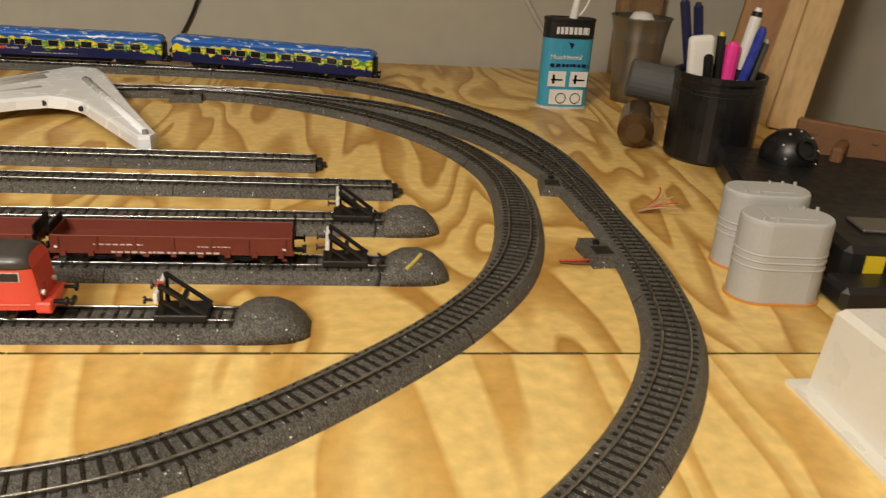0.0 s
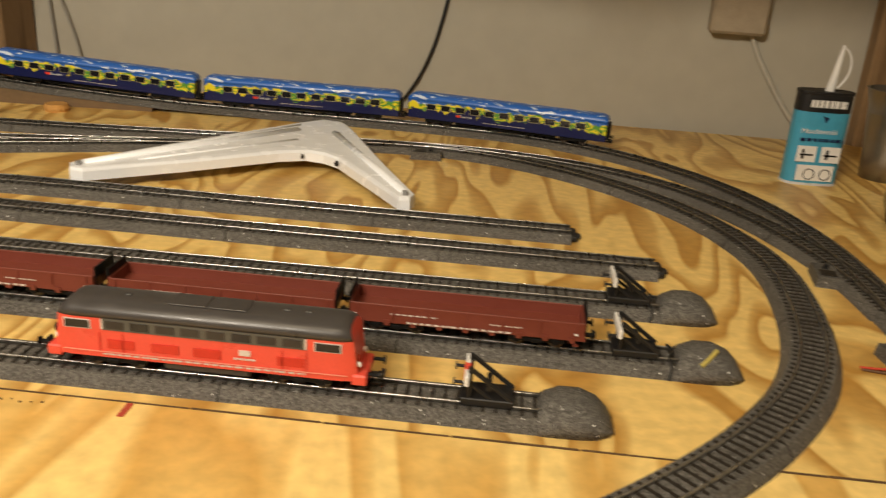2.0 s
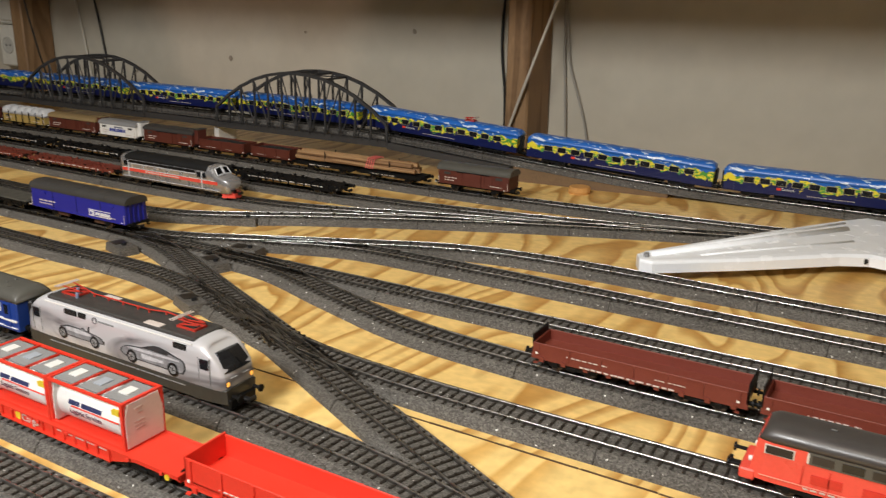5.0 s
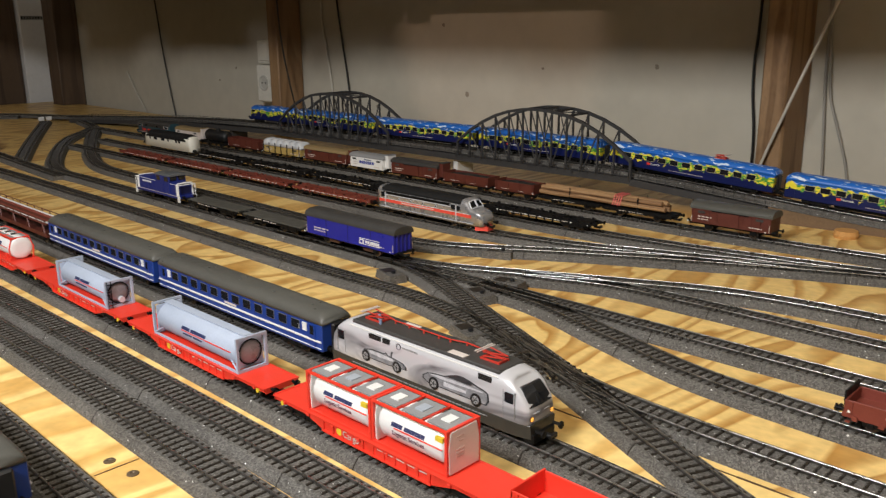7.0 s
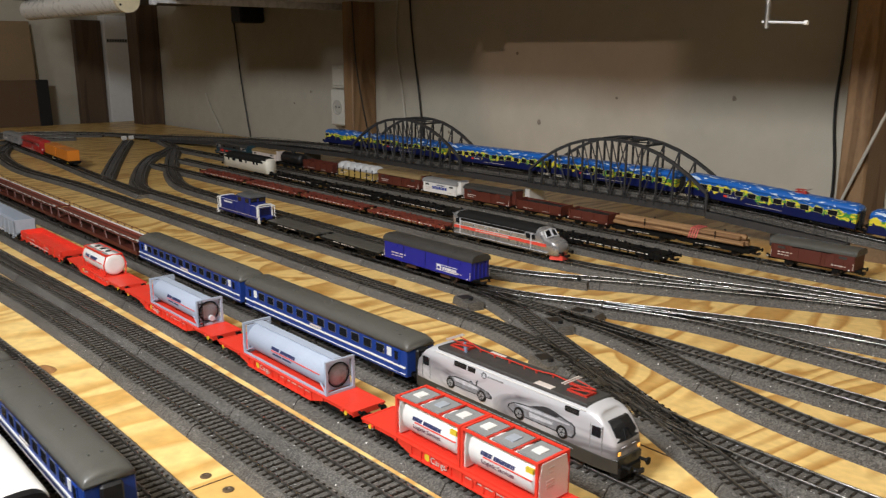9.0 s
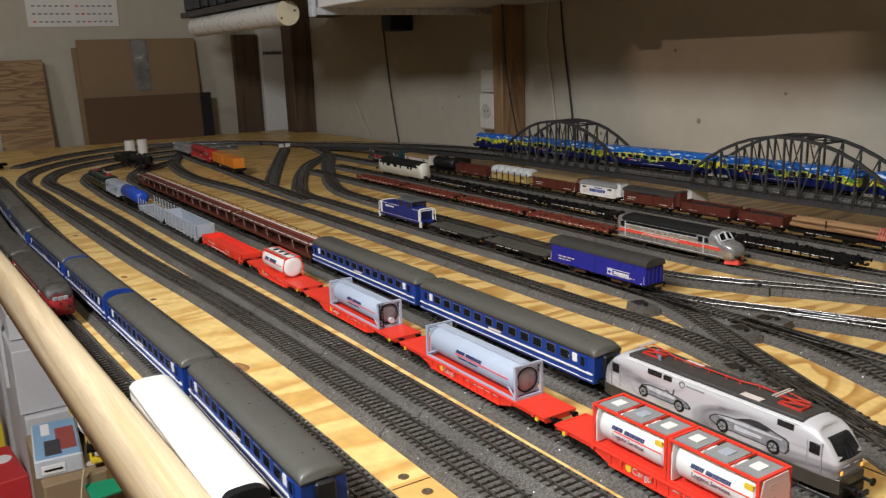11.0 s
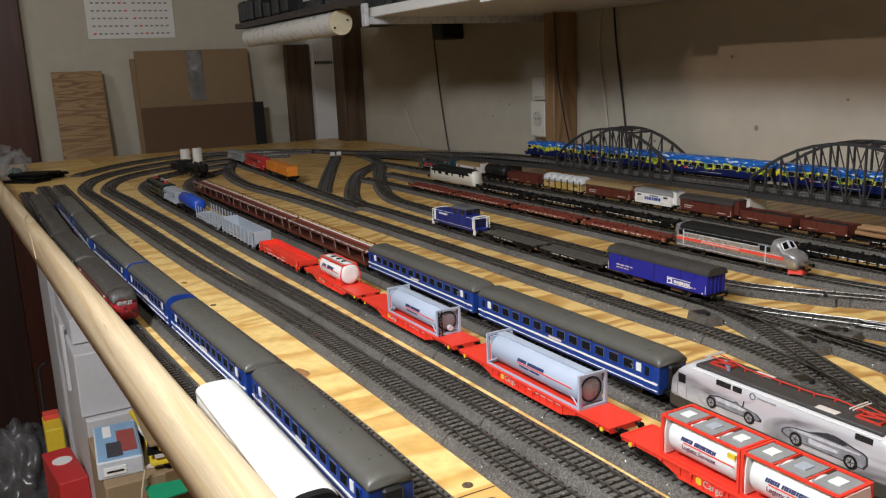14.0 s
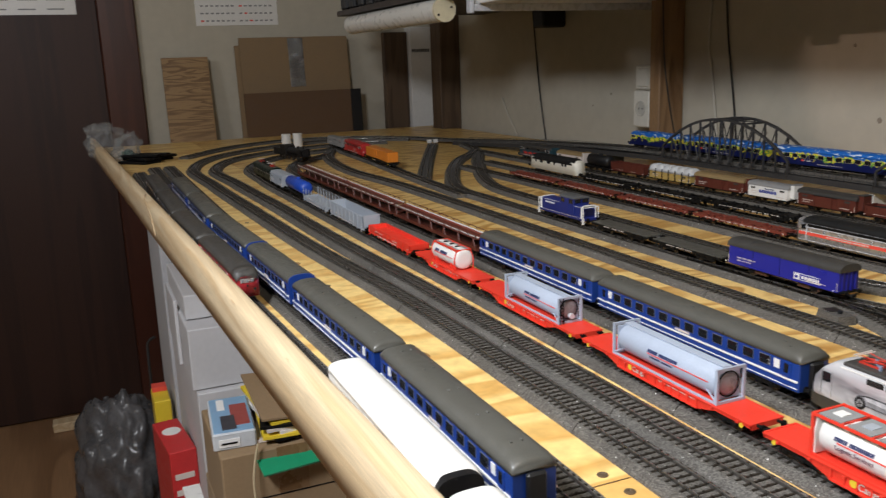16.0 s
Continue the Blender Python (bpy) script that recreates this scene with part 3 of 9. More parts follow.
def four_axle(name, label, category, L, group="", bogie_x=None):
    t = thing(name, label, category, group)
    bx = bogie_x if bogie_x else L / 2 - 0.032
    bogie(t, -bx)
    bogie(t, bx)
    buffers(t, L)
    return t


def two_axle(name, label, category, L, group=""):
    t = thing(name, label, category, group)
    for x in (-L * 0.28, L * 0.28):
        axle(t, x)
        for s in (-1, 1):
            bm = bmesh.new()
            box(bm, (x, s * 0.0118, 0.0068), (0.010, 0.0014, 0.0046), 0.0005)
            box(bm, (x, s * 0.0124, 0.0054), (0.0042, 0.0018, 0.0038), 0.0004)
            part("axle_guard", bm, UNDER, t)
    part("sole_bar", span(bmesh.new(), -L / 2, L / 2, -0.0125, 0.0125, 0.0088, 0.0122, 0.0006), UNDER, t)
    buffers(t, L)
    return t


# ---- coaches ----
def coach(name, label, L, body, roof, stripe=True, windows=12, group="", z_side=0.034, z_top=0.0435, hw=0.0160):
    t = four_axle(name, label, "railway coach", L, group, L / 2 - 0.045)
    part("underframe", span(bmesh.new(), -L / 2 + 0.07, L / 2 - 0.07, -0.009, 0.009, 0.0035, 0.0095, 0.0012), UNDER, t)
    part("body", span(bmesh.new(), -L / 2 + 0.001, L / 2 - 0.001, -hw, hw, 0.0092, z_side, 0.0009), body, t)
    part("roof", roof_mesh(L - 0.001, hw + 0.0003, z_side - 0.0004, z_top), roof, t, "smooth grey roof with rounded ends", smooth=True)
    for k in range(5):
        for s in (-1, 1):
            part("roof_vent", box(bmesh.new(), (-L / 2 + L * (k + 0.5) / 5, s * 0.004, z_top + 0.0002), (0.0030, 0.0016, 0.0012), 0.0004), roof, t)
    usable = L - 0.056
    for s in (-1, 1):
        for i in range(windows):
            x = -usable / 2 + usable * (i + 0.5) / windows
            w = usable / windows * 0.58
            fr = patch(t, "window", x - w / 2 - 0.0006, x + w / 2 + 0.0006, 0.0232, 0.0318, hw, MATS.get("frame_alu") or mat("frame_alu", (0.30, 0.31, 0.33), 0.35, 0.7), s, 0.0004)
            y = s * (hw + 0.0004)
            part("pane", span(bmesh.new(), x - w / 2, x + w / 2, y, y + 0.0003 * s, 0.0238, 0.0312), GLASS, fr)
        for e in (-1, 1):
            patch(t, "door", e * (L / 2 - 0.014) - 0.0045, e * (L / 2 - 0.014) + 0.0045, 0.0105, 0.0322, hw, body, s, 0.0007)
            patch(t, "door_window", e * (L / 2 - 0.014) - 0.0024, e * (L / 2 - 0.014) + 0.0024, 0.0232, 0.0310, hw + 0.0004, GLASS, s, 0.0006)
            patch(t, "toilet_window", e * (L / 2 - 0.0245) - 0.0030, e * (L / 2 - 0.0245) + 0.0030, 0.0240, 0.0316, hw, WHITE, s, 0.0005)
        if stripe:
            patch(t, "stripe", -L / 2 + 0.002, L / 2 - 0.002, 0.0176, 0.0192, hw + 0.0002, WHITE, s, 0.0007, "white lining stripe")
            patch(t, "stripe", -L / 2 + 0.002, L / 2 - 0.002, 0.0122, 0.0127, hw + 0.0002, WHITE, s, 0.0007, "white lining stripe")
            lettering(t, "class_number", "2", 0.0062, -s * (L / 2 - 0.0345), s * (hw + 0.0006), 0.0246, WHITE, s)
            patch(t, "destination_board", -0.010, 0.010, 0.0202, 0.0222, hw, PALE, s, 0.0006)
    for e in (-1, 1):
        bm = bmesh.new()
        span(bm, e * (L / 2 - 0.001), e * (L / 2 + 0.0035), -0.007, 0.007, 0.0105, 0.034, 0.0015)
        part("gangway", bm, BLACK, t)
    return t


def livery(name):
    """Sky-blue roof with white strokes, above yellow and green brush strokes, above navy."""
    m = bpy.data.materials.new(name)
    m.use_nodes = True
    nt = m.node_tree
    b = nt.nodes["Principled BSDF"]
    co = nt.nodes.new("ShaderNodeTexCoord")
    sep = nt.nodes.new("ShaderNodeSeparateXYZ")
    nt.links.new(co.outputs["Object"], sep.inputs[0])

    def noise_at(sx, sy, sz, dist=1.0, turn=0.0, detail=2):
        mp = nt.nodes.new("ShaderNodeMapping")
        mp.inputs["Scale"].default_value = (sx, sy, sz)
        mp.inputs["Rotation"].default_value = (0, radians(turn), radians(turn))
        nt.links.new(co.outputs["Object"], mp.inputs["Vector"])
        n = nt.nodes.new("ShaderNodeTexNoise")
        n.inputs["Scale"].default_value, n.inputs["Detail"].default_value, n.inputs["Distortion"].default_value = 1.0, detail, dist
        nt.links.new(mp.outputs[0], n.inputs["Vector"])
        return n.outputs["Fac"]

    def step(value, lo, hi):
        r = nt.nodes.new("ShaderNodeMapRange")
        r.inputs["From Min"].default_value, r.inputs["From Max"].default_value = lo, hi
        nt.links.new(value, r.inputs["Value"])
        return r.outputs[0]

    def mixed(fac, a, c):
        x = nt.nodes.new("ShaderNodeMix")
        x.data_type = "RGBA"
        nt.links.new(fac, x.inputs["Factor"])
        for sock, v in (("A", a), ("B", c)):
            if isinstance(v, tuple):
                x.inputs[sock].default_value = (*v, 1)
            else:
                nt.links.new(v, x.inputs[sock])
        return x.outputs["Result"]

    def plus(a, c, k):
        x = nt.nodes.new("ShaderNodeMath")
        x.operation = "MULTIPLY_ADD"
        nt.links.new(c, x.inputs[0])
        x.inputs[1].default_value = k
        nt.links.new(a, x.inputs[2])
        return x.outputs[0]

    strokes = step(noise_at(75, 260, 200, 0.5, 32), 0.60, 0.63)
    sky = mixed(strokes, (0.020, 0.13, 0.50), (0.62, 0.72, 0.85))
    leaf = step(noise_at(70, 60, 190, 1.4, -25), 0.52, 0.56)
    band = mixed(leaf, (0.80, 0.68, 0.04), (0.09, 0.30, 0.05))
    wob = noise_at(60, 60, 60, 1.0, 15)
    up = plus(sep.outputs["Z"], wob, 0.034)
    c1 = mixed(step(up, 0.0388, 0.0396), (0.006, 0.011, 0.075), band)
    up2 = plus(sep.outputs["Z"], wob, 0.018)
    c2 = mixed(step(up2, 0.0400, 0.0408), c1, sky)
    nt.links.new(c2, b.inputs["Base Color"])
    b.inputs["Roughness"].default_value = 0.32
    return m


LIVERY = livery("painted_livery")


def tour_coach(L, label, pantograph=False):
    hw = 0.0158
    t = four_axle("tourist_coach", label, "railway coach", L, "painted tourist train", L / 2 - 0.045)
    part("underframe", span(bmesh.new(), -L / 2 + 0.07, L / 2 - 0.07, -0.009, 0.009, 0.0035, 0.0095, 0.0012), UNDER, t)
    part("body", span(bmesh.new(), -L / 2 + 0.001, L / 2 - 0.001, -hw, hw, 0.0085, 0.0345, 0.0009), LIVERY, t, "navy body with yellow and green brush strokes")
    part("roof", roof_mesh(L - 0.001, hw + 0.0003, 0.0340, 0.0440), LIVERY, t, "sky-blue roof with white strokes", smooth=True)
    usable = L - 0.05
    for s in (-1, 1):
        for i in range(11):
            x = -usable / 2 + usable * (i + 0.5) / 11
            fr = patch(t, "window", x - 0.0073, x + 0.0073, 0.0222, 0.0308, hw, MATS.get("frame_pale") or mat("frame_pale", (0.5, 0.46, 0.25), 0.4, 0.3), s, 0.0004)
            y = s * (hw + 0.0004)
            part("pane", span(bmesh.new(), x - 0.0066, x + 0.0066, y, y + 0.0003 * s, 0.0228, 0.0302), GLASS, fr)
        for e in (-1, 1):
            patch(t, "door", e * (L / 2 - 0.012) - 0.004, e * (L / 2 - 0.012) + 0.004, 0.0105, 0.0318, hw, LIVERY, s, 0.0007)
        patch(t, "emblem", s * 0.066 - 0.003, s * 0.066 + 0.003, 0.0165, 0.0198, hw, RED, s, 0.0006)
        x = s * 0.066 + (0.005 if s < 0 else -0.022)
        lettering(t, "train_word", "Touristik", 0.0048, x if s < 0 else x + 0.019, s * (hw + 0.0003), 0.0168, WHITE, s)
        bars(t, "data_line", -0.03, 0.03, 0.0128, 0.0008, hw, PALE, 12, s, 4)
    for e in (-1, 1):
        part("gangway", span(bmesh.new(), e * (L / 2 - 0.001), e * (L / 2 + 0.003), -0.007, 0.007, 0.0105, 0.034, 0.0015), BLACK, t)
    if pantograph:
        pantograph_at(t, -0.05, 0.0442)
    return t


def pantograph_at(t, x, z, material=None):
    material = material or MATS.get("panto_red") or mat("panto_red", (0.45, 0.035, 0.02), 0.45)
    bm = bmesh.new()
    for s in (-1, 1):
        span(bm, x - 0.009, x + 0.009, s * 0.0050 - 0.0006, s * 0.0050 + 0.0006, z, z + 0.0014)
    for a in (-0.008, 0.008):
        span(bm, x + a - 0.0008, x + a + 0.0008, -0.0055, 0.0055, z, z + 0.0016)
    p = part("pantograph", bm, material, t, "folded red pantograph")
    for s in (-1, 1):
        part("lower_arm", rod(bmesh.new(), (x - 0.007, s * 0.0040, z + 0.002), (x + 0.010, s * 0.003, z + 0.0042), 0.0006, 6), material, p)
        part("upper_arm", rod(bmesh.new(), (x + 0.010, s * 0.003, z + 0.0042), (x - 0.009, s * 0.0045, z + 0.0060), 0.0005, 6), material, p)
    for a in (-0.0105, -0.0080):
        part("contact_bow", rod(bmesh.new(), (x + a, -0.0095, z + 0.0064), (x + a, 0.0095, z + 0.0064), 0.0006, 6), PALE, p, "pale contact strip")


def shell(L, hw, z0, zs, zt, nose, lean, mi=0, taper=0.8):
    """A locomotive body: rings along x, its ends leaning back and narrowing."""
    prof = [(hw * 0.96, z0)] + side_roof(hw, zs, zt) + [(-hw * 0.96, z0)]
    rings = []
    for u, k in ((0, 0.0), (0.25, 0.45), (0.6, 0.8), (1, 1)):
        x = -L / 2 + nose * u
        rings.append([(x + lean * max(0, (z - z0 - (zt - z0) * 0.42)) / (zt - z0) * (1 - u) * 1.7, y * (taper + (1 - taper) * k), z if z < zs else zs + (z - zs) * (0.72 + 0.28 * k)) for y, z in prof])
    return rings + [[(-x, y, z) for x, y, z in r] for r in reversed(rings)]


BAND_GLASS = mat("smoked_band_glass", (0.030, 0.026, 0.024), 0.34, 0, 50, 0.2)


def diesel_loco(name, label, L, low, high, roof, group="", tourist=False):
    """Four-axle diesel with a cab at each end."""
    hw = 0.0160
    t = four_axle(name, label, "locomotive", L, group, L * 0.29)
    part("fuel_tank", span(bmesh.new(), -0.026, 0.026, -0.0125, 0.0125, 0.0022, 0.0085, 0.0015), mat("tank_brown", (0.05, 0.042, 0.035), 0.5), t)
    part("body", loft(bmesh.new(), shell(L - 0.012, hw, 0.0085, 0.0335, 0.0425, 0.012, 0.006, taper=0.86)), low, t, smooth=False)
    if not tourist:
        part("roof", loft(bmesh.new(), [[(x * 0.998, y * 1.012, z + 0.0003) for x, y, z in ring if z > 0.0325] for ring in shell(L - 0.012, hw, 0.0085, 0.0335, 0.0425, 0.012, 0.006, taper=0.86)]), roof, t, "dark grey roof", smooth=True)
    for s in (-1, 1):
        if not tourist:
            patch(t, "engine_band", -L / 2 + 0.036, L / 2 - 0.036, 0.0266, 0.0338, hw, high, s, 0.0004, "dark grey window band")
            for e in (-1, 1):
                patch(t, "trim_line", e * (L / 2 - 0.0363) - 0.0006, e * (L / 2 - 0.0363) + 0.0006, 0.0270, 0.0334, hw, PALE, s, 0.0006)
            for i in range(8):
                x = -L / 2 + 0.044 + (L - 0.088) * i / 7
                patch(t, "band_window", x - 0.0055, x + 0.0055, 0.0278, 0.0325, hw + 0.0003, GLASS if i in (1, 5) else BAND_GLASS, s, 0.0005)
            for x in (-0.048, -0.022, 0.003, 0.052):
                patch(t, "vent", x - 0.009, x + 0.007, 0.0150, 0.0205, hw, mat("loco_red_vent", (0.58, 0.035, 0.02), 0.5), s, 0.0003)
            patch(t, "emblem", 0.021, 0.0275, 0.0188, 0.0222, hw, PALE, s, 0.0005)
            bars(t, "number_bar", 0.018, 0.031, 0.0160, 0.0010, hw, PALE, 6, s, 2)
            bars(t, "data_line", -0.06, 0.06, 0.0106, 0.0007, hw, PALE, 24, s, 3)
            patch(t, "skirt_line", -L / 2 + 0.012, L / 2 - 0.012, 0.0122, 0.0125, hw, mat("pale_red", (0.75, 0.30, 0.22), 0.5), s, 0.0005)
        for e in (-1, 1):
            xw = e * (L / 2 - 0.0225)
            fr = patch(t, "cab_window", xw - 0.0090, xw + 0.0070, 0.0264, 0.0322, hw - 0.0003, PALE, s, 0.0006)
            y = s * (hw + 0.0003)
            part("pane", span(bmesh.new(), xw - 0.0082, xw + 0.0062, y, y + 0.0003 * s, 0.0269, 0.0317), GLASS, fr)
            if not tourist:
                for dx in (-0.008, 0.006):
                    patch(t, "door_gap", e * (L / 2 - 0.042) + dx, e * (L / 2 - 0.042) + dx + 0.0006, 0.0120, 0.0245, hw, MATS["loco_red_vent"], s, 0.0003)
    for e in (-1, 1):
        for s in (-1, 1):
            bm = bmesh.new()
            v = [bm.verts.new(p) for p in ((e * (L / 2 - 0.0082), s * 0.0010, 0.0245), (e * (L / 2 - 0.0082), s * 0.0108, 0.0245), (e * (L / 2 - 0.0118), s * 0.0100, 0.0325), (e * (L / 2 - 0.0118), s * 0.0010, 0.0325))]
            f = bm.faces.new(v)
            bmesh.ops.solidify(bm, geom=[f], thickness=0.0012)
            part("windscreen", bm, GLASS, t)
            part("headlamp", rod(bmesh.new(), (e * (L / 2 - 0.0075), s * 0.0098, 0.0175), (e * (L / 2 - 0.0052), s * 0.0098, 0.0175), 0.0016, 12), WHITE, t)
        part("buffer_beam", span(bmesh.new(), e * (L / 2 - 0.010), e * (L / 2 - 0.001), -0.0150, 0.0150, 0.0060, 0.0128, 0.001), low, t)
    for x, w in ((-0.012, 0.022), (0.012, 0.022)):
        part("roof_grille", span(bmesh.new(), x - w / 2, x + w / 2, -0.008, 0.008, 0.0425, 0.0433, 0.0003), roof, t)
    for x in (0.045, 0.058, -0.05):
        part("roof_vent", box(bmesh.new(), (x, 0.0, 0.0428), (0.004, 0.003, 0.0016), 0.0005), ROOF_DARK if not tourist else BLACK, t)
    if tourist:
        part("roof_exhaust", span(bmesh.new(), 0.02, 0.036, -0.006, 0.006, 0.0422, 0.0436, 0.0004), ROOF_DARK, t)
    return t


def printed_silver():
    """Silver paint with printed smoke drifting along the lower half."""
    m = bpy.data.materials.new("printed_silver")
    m.use_nodes = True
    nt = m.node_tree
    b = nt.nodes["Principled BSDF"]
    co = nt.nodes.new("ShaderNodeTexCoord")
    mp = nt.nodes.new("ShaderNodeMapping")
    mp.inputs["Scale"].default_value = (13, 5, 38)
    nt.links.new(co.outputs["Object"], mp.inputs["Vector"])
    n = nt.nodes.new("ShaderNodeTexNoise")
    n.inputs["Scale"].default_value, n.inputs["Detail"].default_value, n.inputs["Distortion"].default_value = 1.0, 3.0, 1.2
    nt.links.new(mp.outputs[0], n.inputs["Vector"])
    sep = nt.nodes.new("ShaderNodeSeparateXYZ")
    nt.links.new(co.outputs["Object"], sep.inputs[0])
    low = nt.nodes.new("ShaderNodeMapRange")
    low.inputs["From Min"].default_value, low.inputs["From Max"].default_value = 0.0400, 0.0350
    nt.links.new(sep.outputs["Z"], low.inputs["Value"])
    ramp = nt.nodes.new("ShaderNodeMapRange")
    ramp.inputs["From Min"].default_value, ramp.inputs["From Max"].default_value = 0.40, 0.60
    nt.links.new(n.outputs["Fac"], ramp.inputs["Value"])
    mul = nt.nodes.new("ShaderNodeMath")
    mul.operation = "MULTIPLY"
    nt.links.new(low.outputs[0], mul.inputs[0])
    nt.links.new(ramp.outputs[0], mul.inputs[1])
    mx = nt.nodes.new("ShaderNodeMix")
    mx.data_type = "RGBA"
    mx.inputs["A"].default_value, mx.inputs["B"].default_value = (0.60, 0.595, 0.61, 1), (0.17, 0.16, 0.17, 1)
    nt.links.new(mul.outputs[0], mx.inputs["Factor"])
    nt.links.new(mx.outputs["Result"], b.inputs["Base Color"])
    b.inputs["Roughness"].default_value, b.inputs["Metallic"].default_value = 0.30, 0.25
    return m


PRINTED = printed_silver()


def nose_set_back(z):
    """How far the slanting cab front lies behind the buffers' line at a height."""
    u = min(1.0, max(0.0, (z - 0.0255) / 0.0220))
    return 0.0005 + 0.0170 * u ** 1.5


def electric_body(L, hw):
    """Tall flat sides, short shoulders and rounded, slanting cab ends."""
    half = [(0.975 * hw, 0.0155), (hw, 0.0172), (hw, 0.0230), (hw, 0.0300), (hw, 0.0395), (0.965 * hw, 0.0430), (0.86 * hw, 0.0452), (0.70 * hw, 0.0466), (0.40 * hw, 0.0474)]
    prof = half + [(-y, z) for y, z in reversed(half)]
    n = len(prof)
    rings = []
    for u, w, d in ((0.0, 0.72, 0.0), (0.05, 0.81, 0.0008), (0.16, 0.89, 0.0028), (0.38, 0.95, 0.0080), (0.68, 0.988, 0.0170), (1.0, 1.0, 0.0300)):
        low = 0.0036 * (1 - u) ** 2
        rings.append([(L / 2 - d - nose_set_back(z) * (1 - u), y * w, z - low * max(0.0, (z - 0.034) / 0.0134)) for y, z in prof])
    rings = [[(-x, y, z) for x, y, z in r] for r in rings] + [list(r) for r in reversed(rings)]
    bm = loft(bmesh.new(), rings, caps=False)
    bm.verts.ensure_lookup_table()
    for k in (0, len(rings) - 1):
        row = [bm.verts[k * n + i] for i in range(n)]
        for i in range(n // 2 - 1):
            bm.faces.new((row[i], row[i + 1], row[n - 2 - i], row[n - 1 - i]))
    bmesh.ops.recalc_face_normals(bm, faces=bm.faces)
    return bm


SPORTS_CAR = [(0.006, 0.0235), (0.0065, 0.0262), (0.011, 0.0290), (0.018, 0.0304), (0.028, 0.0312), (0.035, 0.0338), (0.041, 0.0356), (0.047, 0.0360), (0.054, 0.0348), (0.062, 0.0328), (0.068, 0.0318), (0.071, 0.0300), (0.0715, 0.0245), (0.069, 0.0208), (0.012, 0.0208)]
SPORTS_GLASS = [(0.0305, 0.0316), (0.0365, 0.0340), (0.042, 0.0352), (0.049, 0.0352), (0.057, 0.0328), (0.054, 0.0314)]
SPORTS_SHINE = [(0.013, 0.0288), (0.024, 0.0302), (0.046, 0.0306), (0.066, 0.0304), (0.066, 0.0294), (0.040, 0.0284), (0.022, 0.0280)]
SPORTS_DOOR = [(0.028, 0.0268), (0.050, 0.0262), (0.050, 0.0242), (0.028, 0.0232)]
RACING_CAR = [(-0.0625, 0.0245), (-0.0605, 0.0285), (-0.052, 0.0306), (-0.037, 0.0306), (-0.0345, 0.0322), (-0.032, 0.0304), (-0.024, 0.0296), (-0.015, 0.0282), (-0.0112, 0.0256), (-0.0115, 0.0236), (-0.030, 0.0222), (-0.060, 0.0222)]
RACING_SHINE = [(-0.055, 0.0292), (-0.040, 0.0296), (-0.026, 0.0286), (-0.026, 0.0268), (-0.040, 0.0262), (-0.052, 0.0268)]
WINDSHIELD = [(-0.0290, 0.0300), (-0.0278, 0.0345), (-0.0268, 0.0345), (-0.0278, 0.0300)]


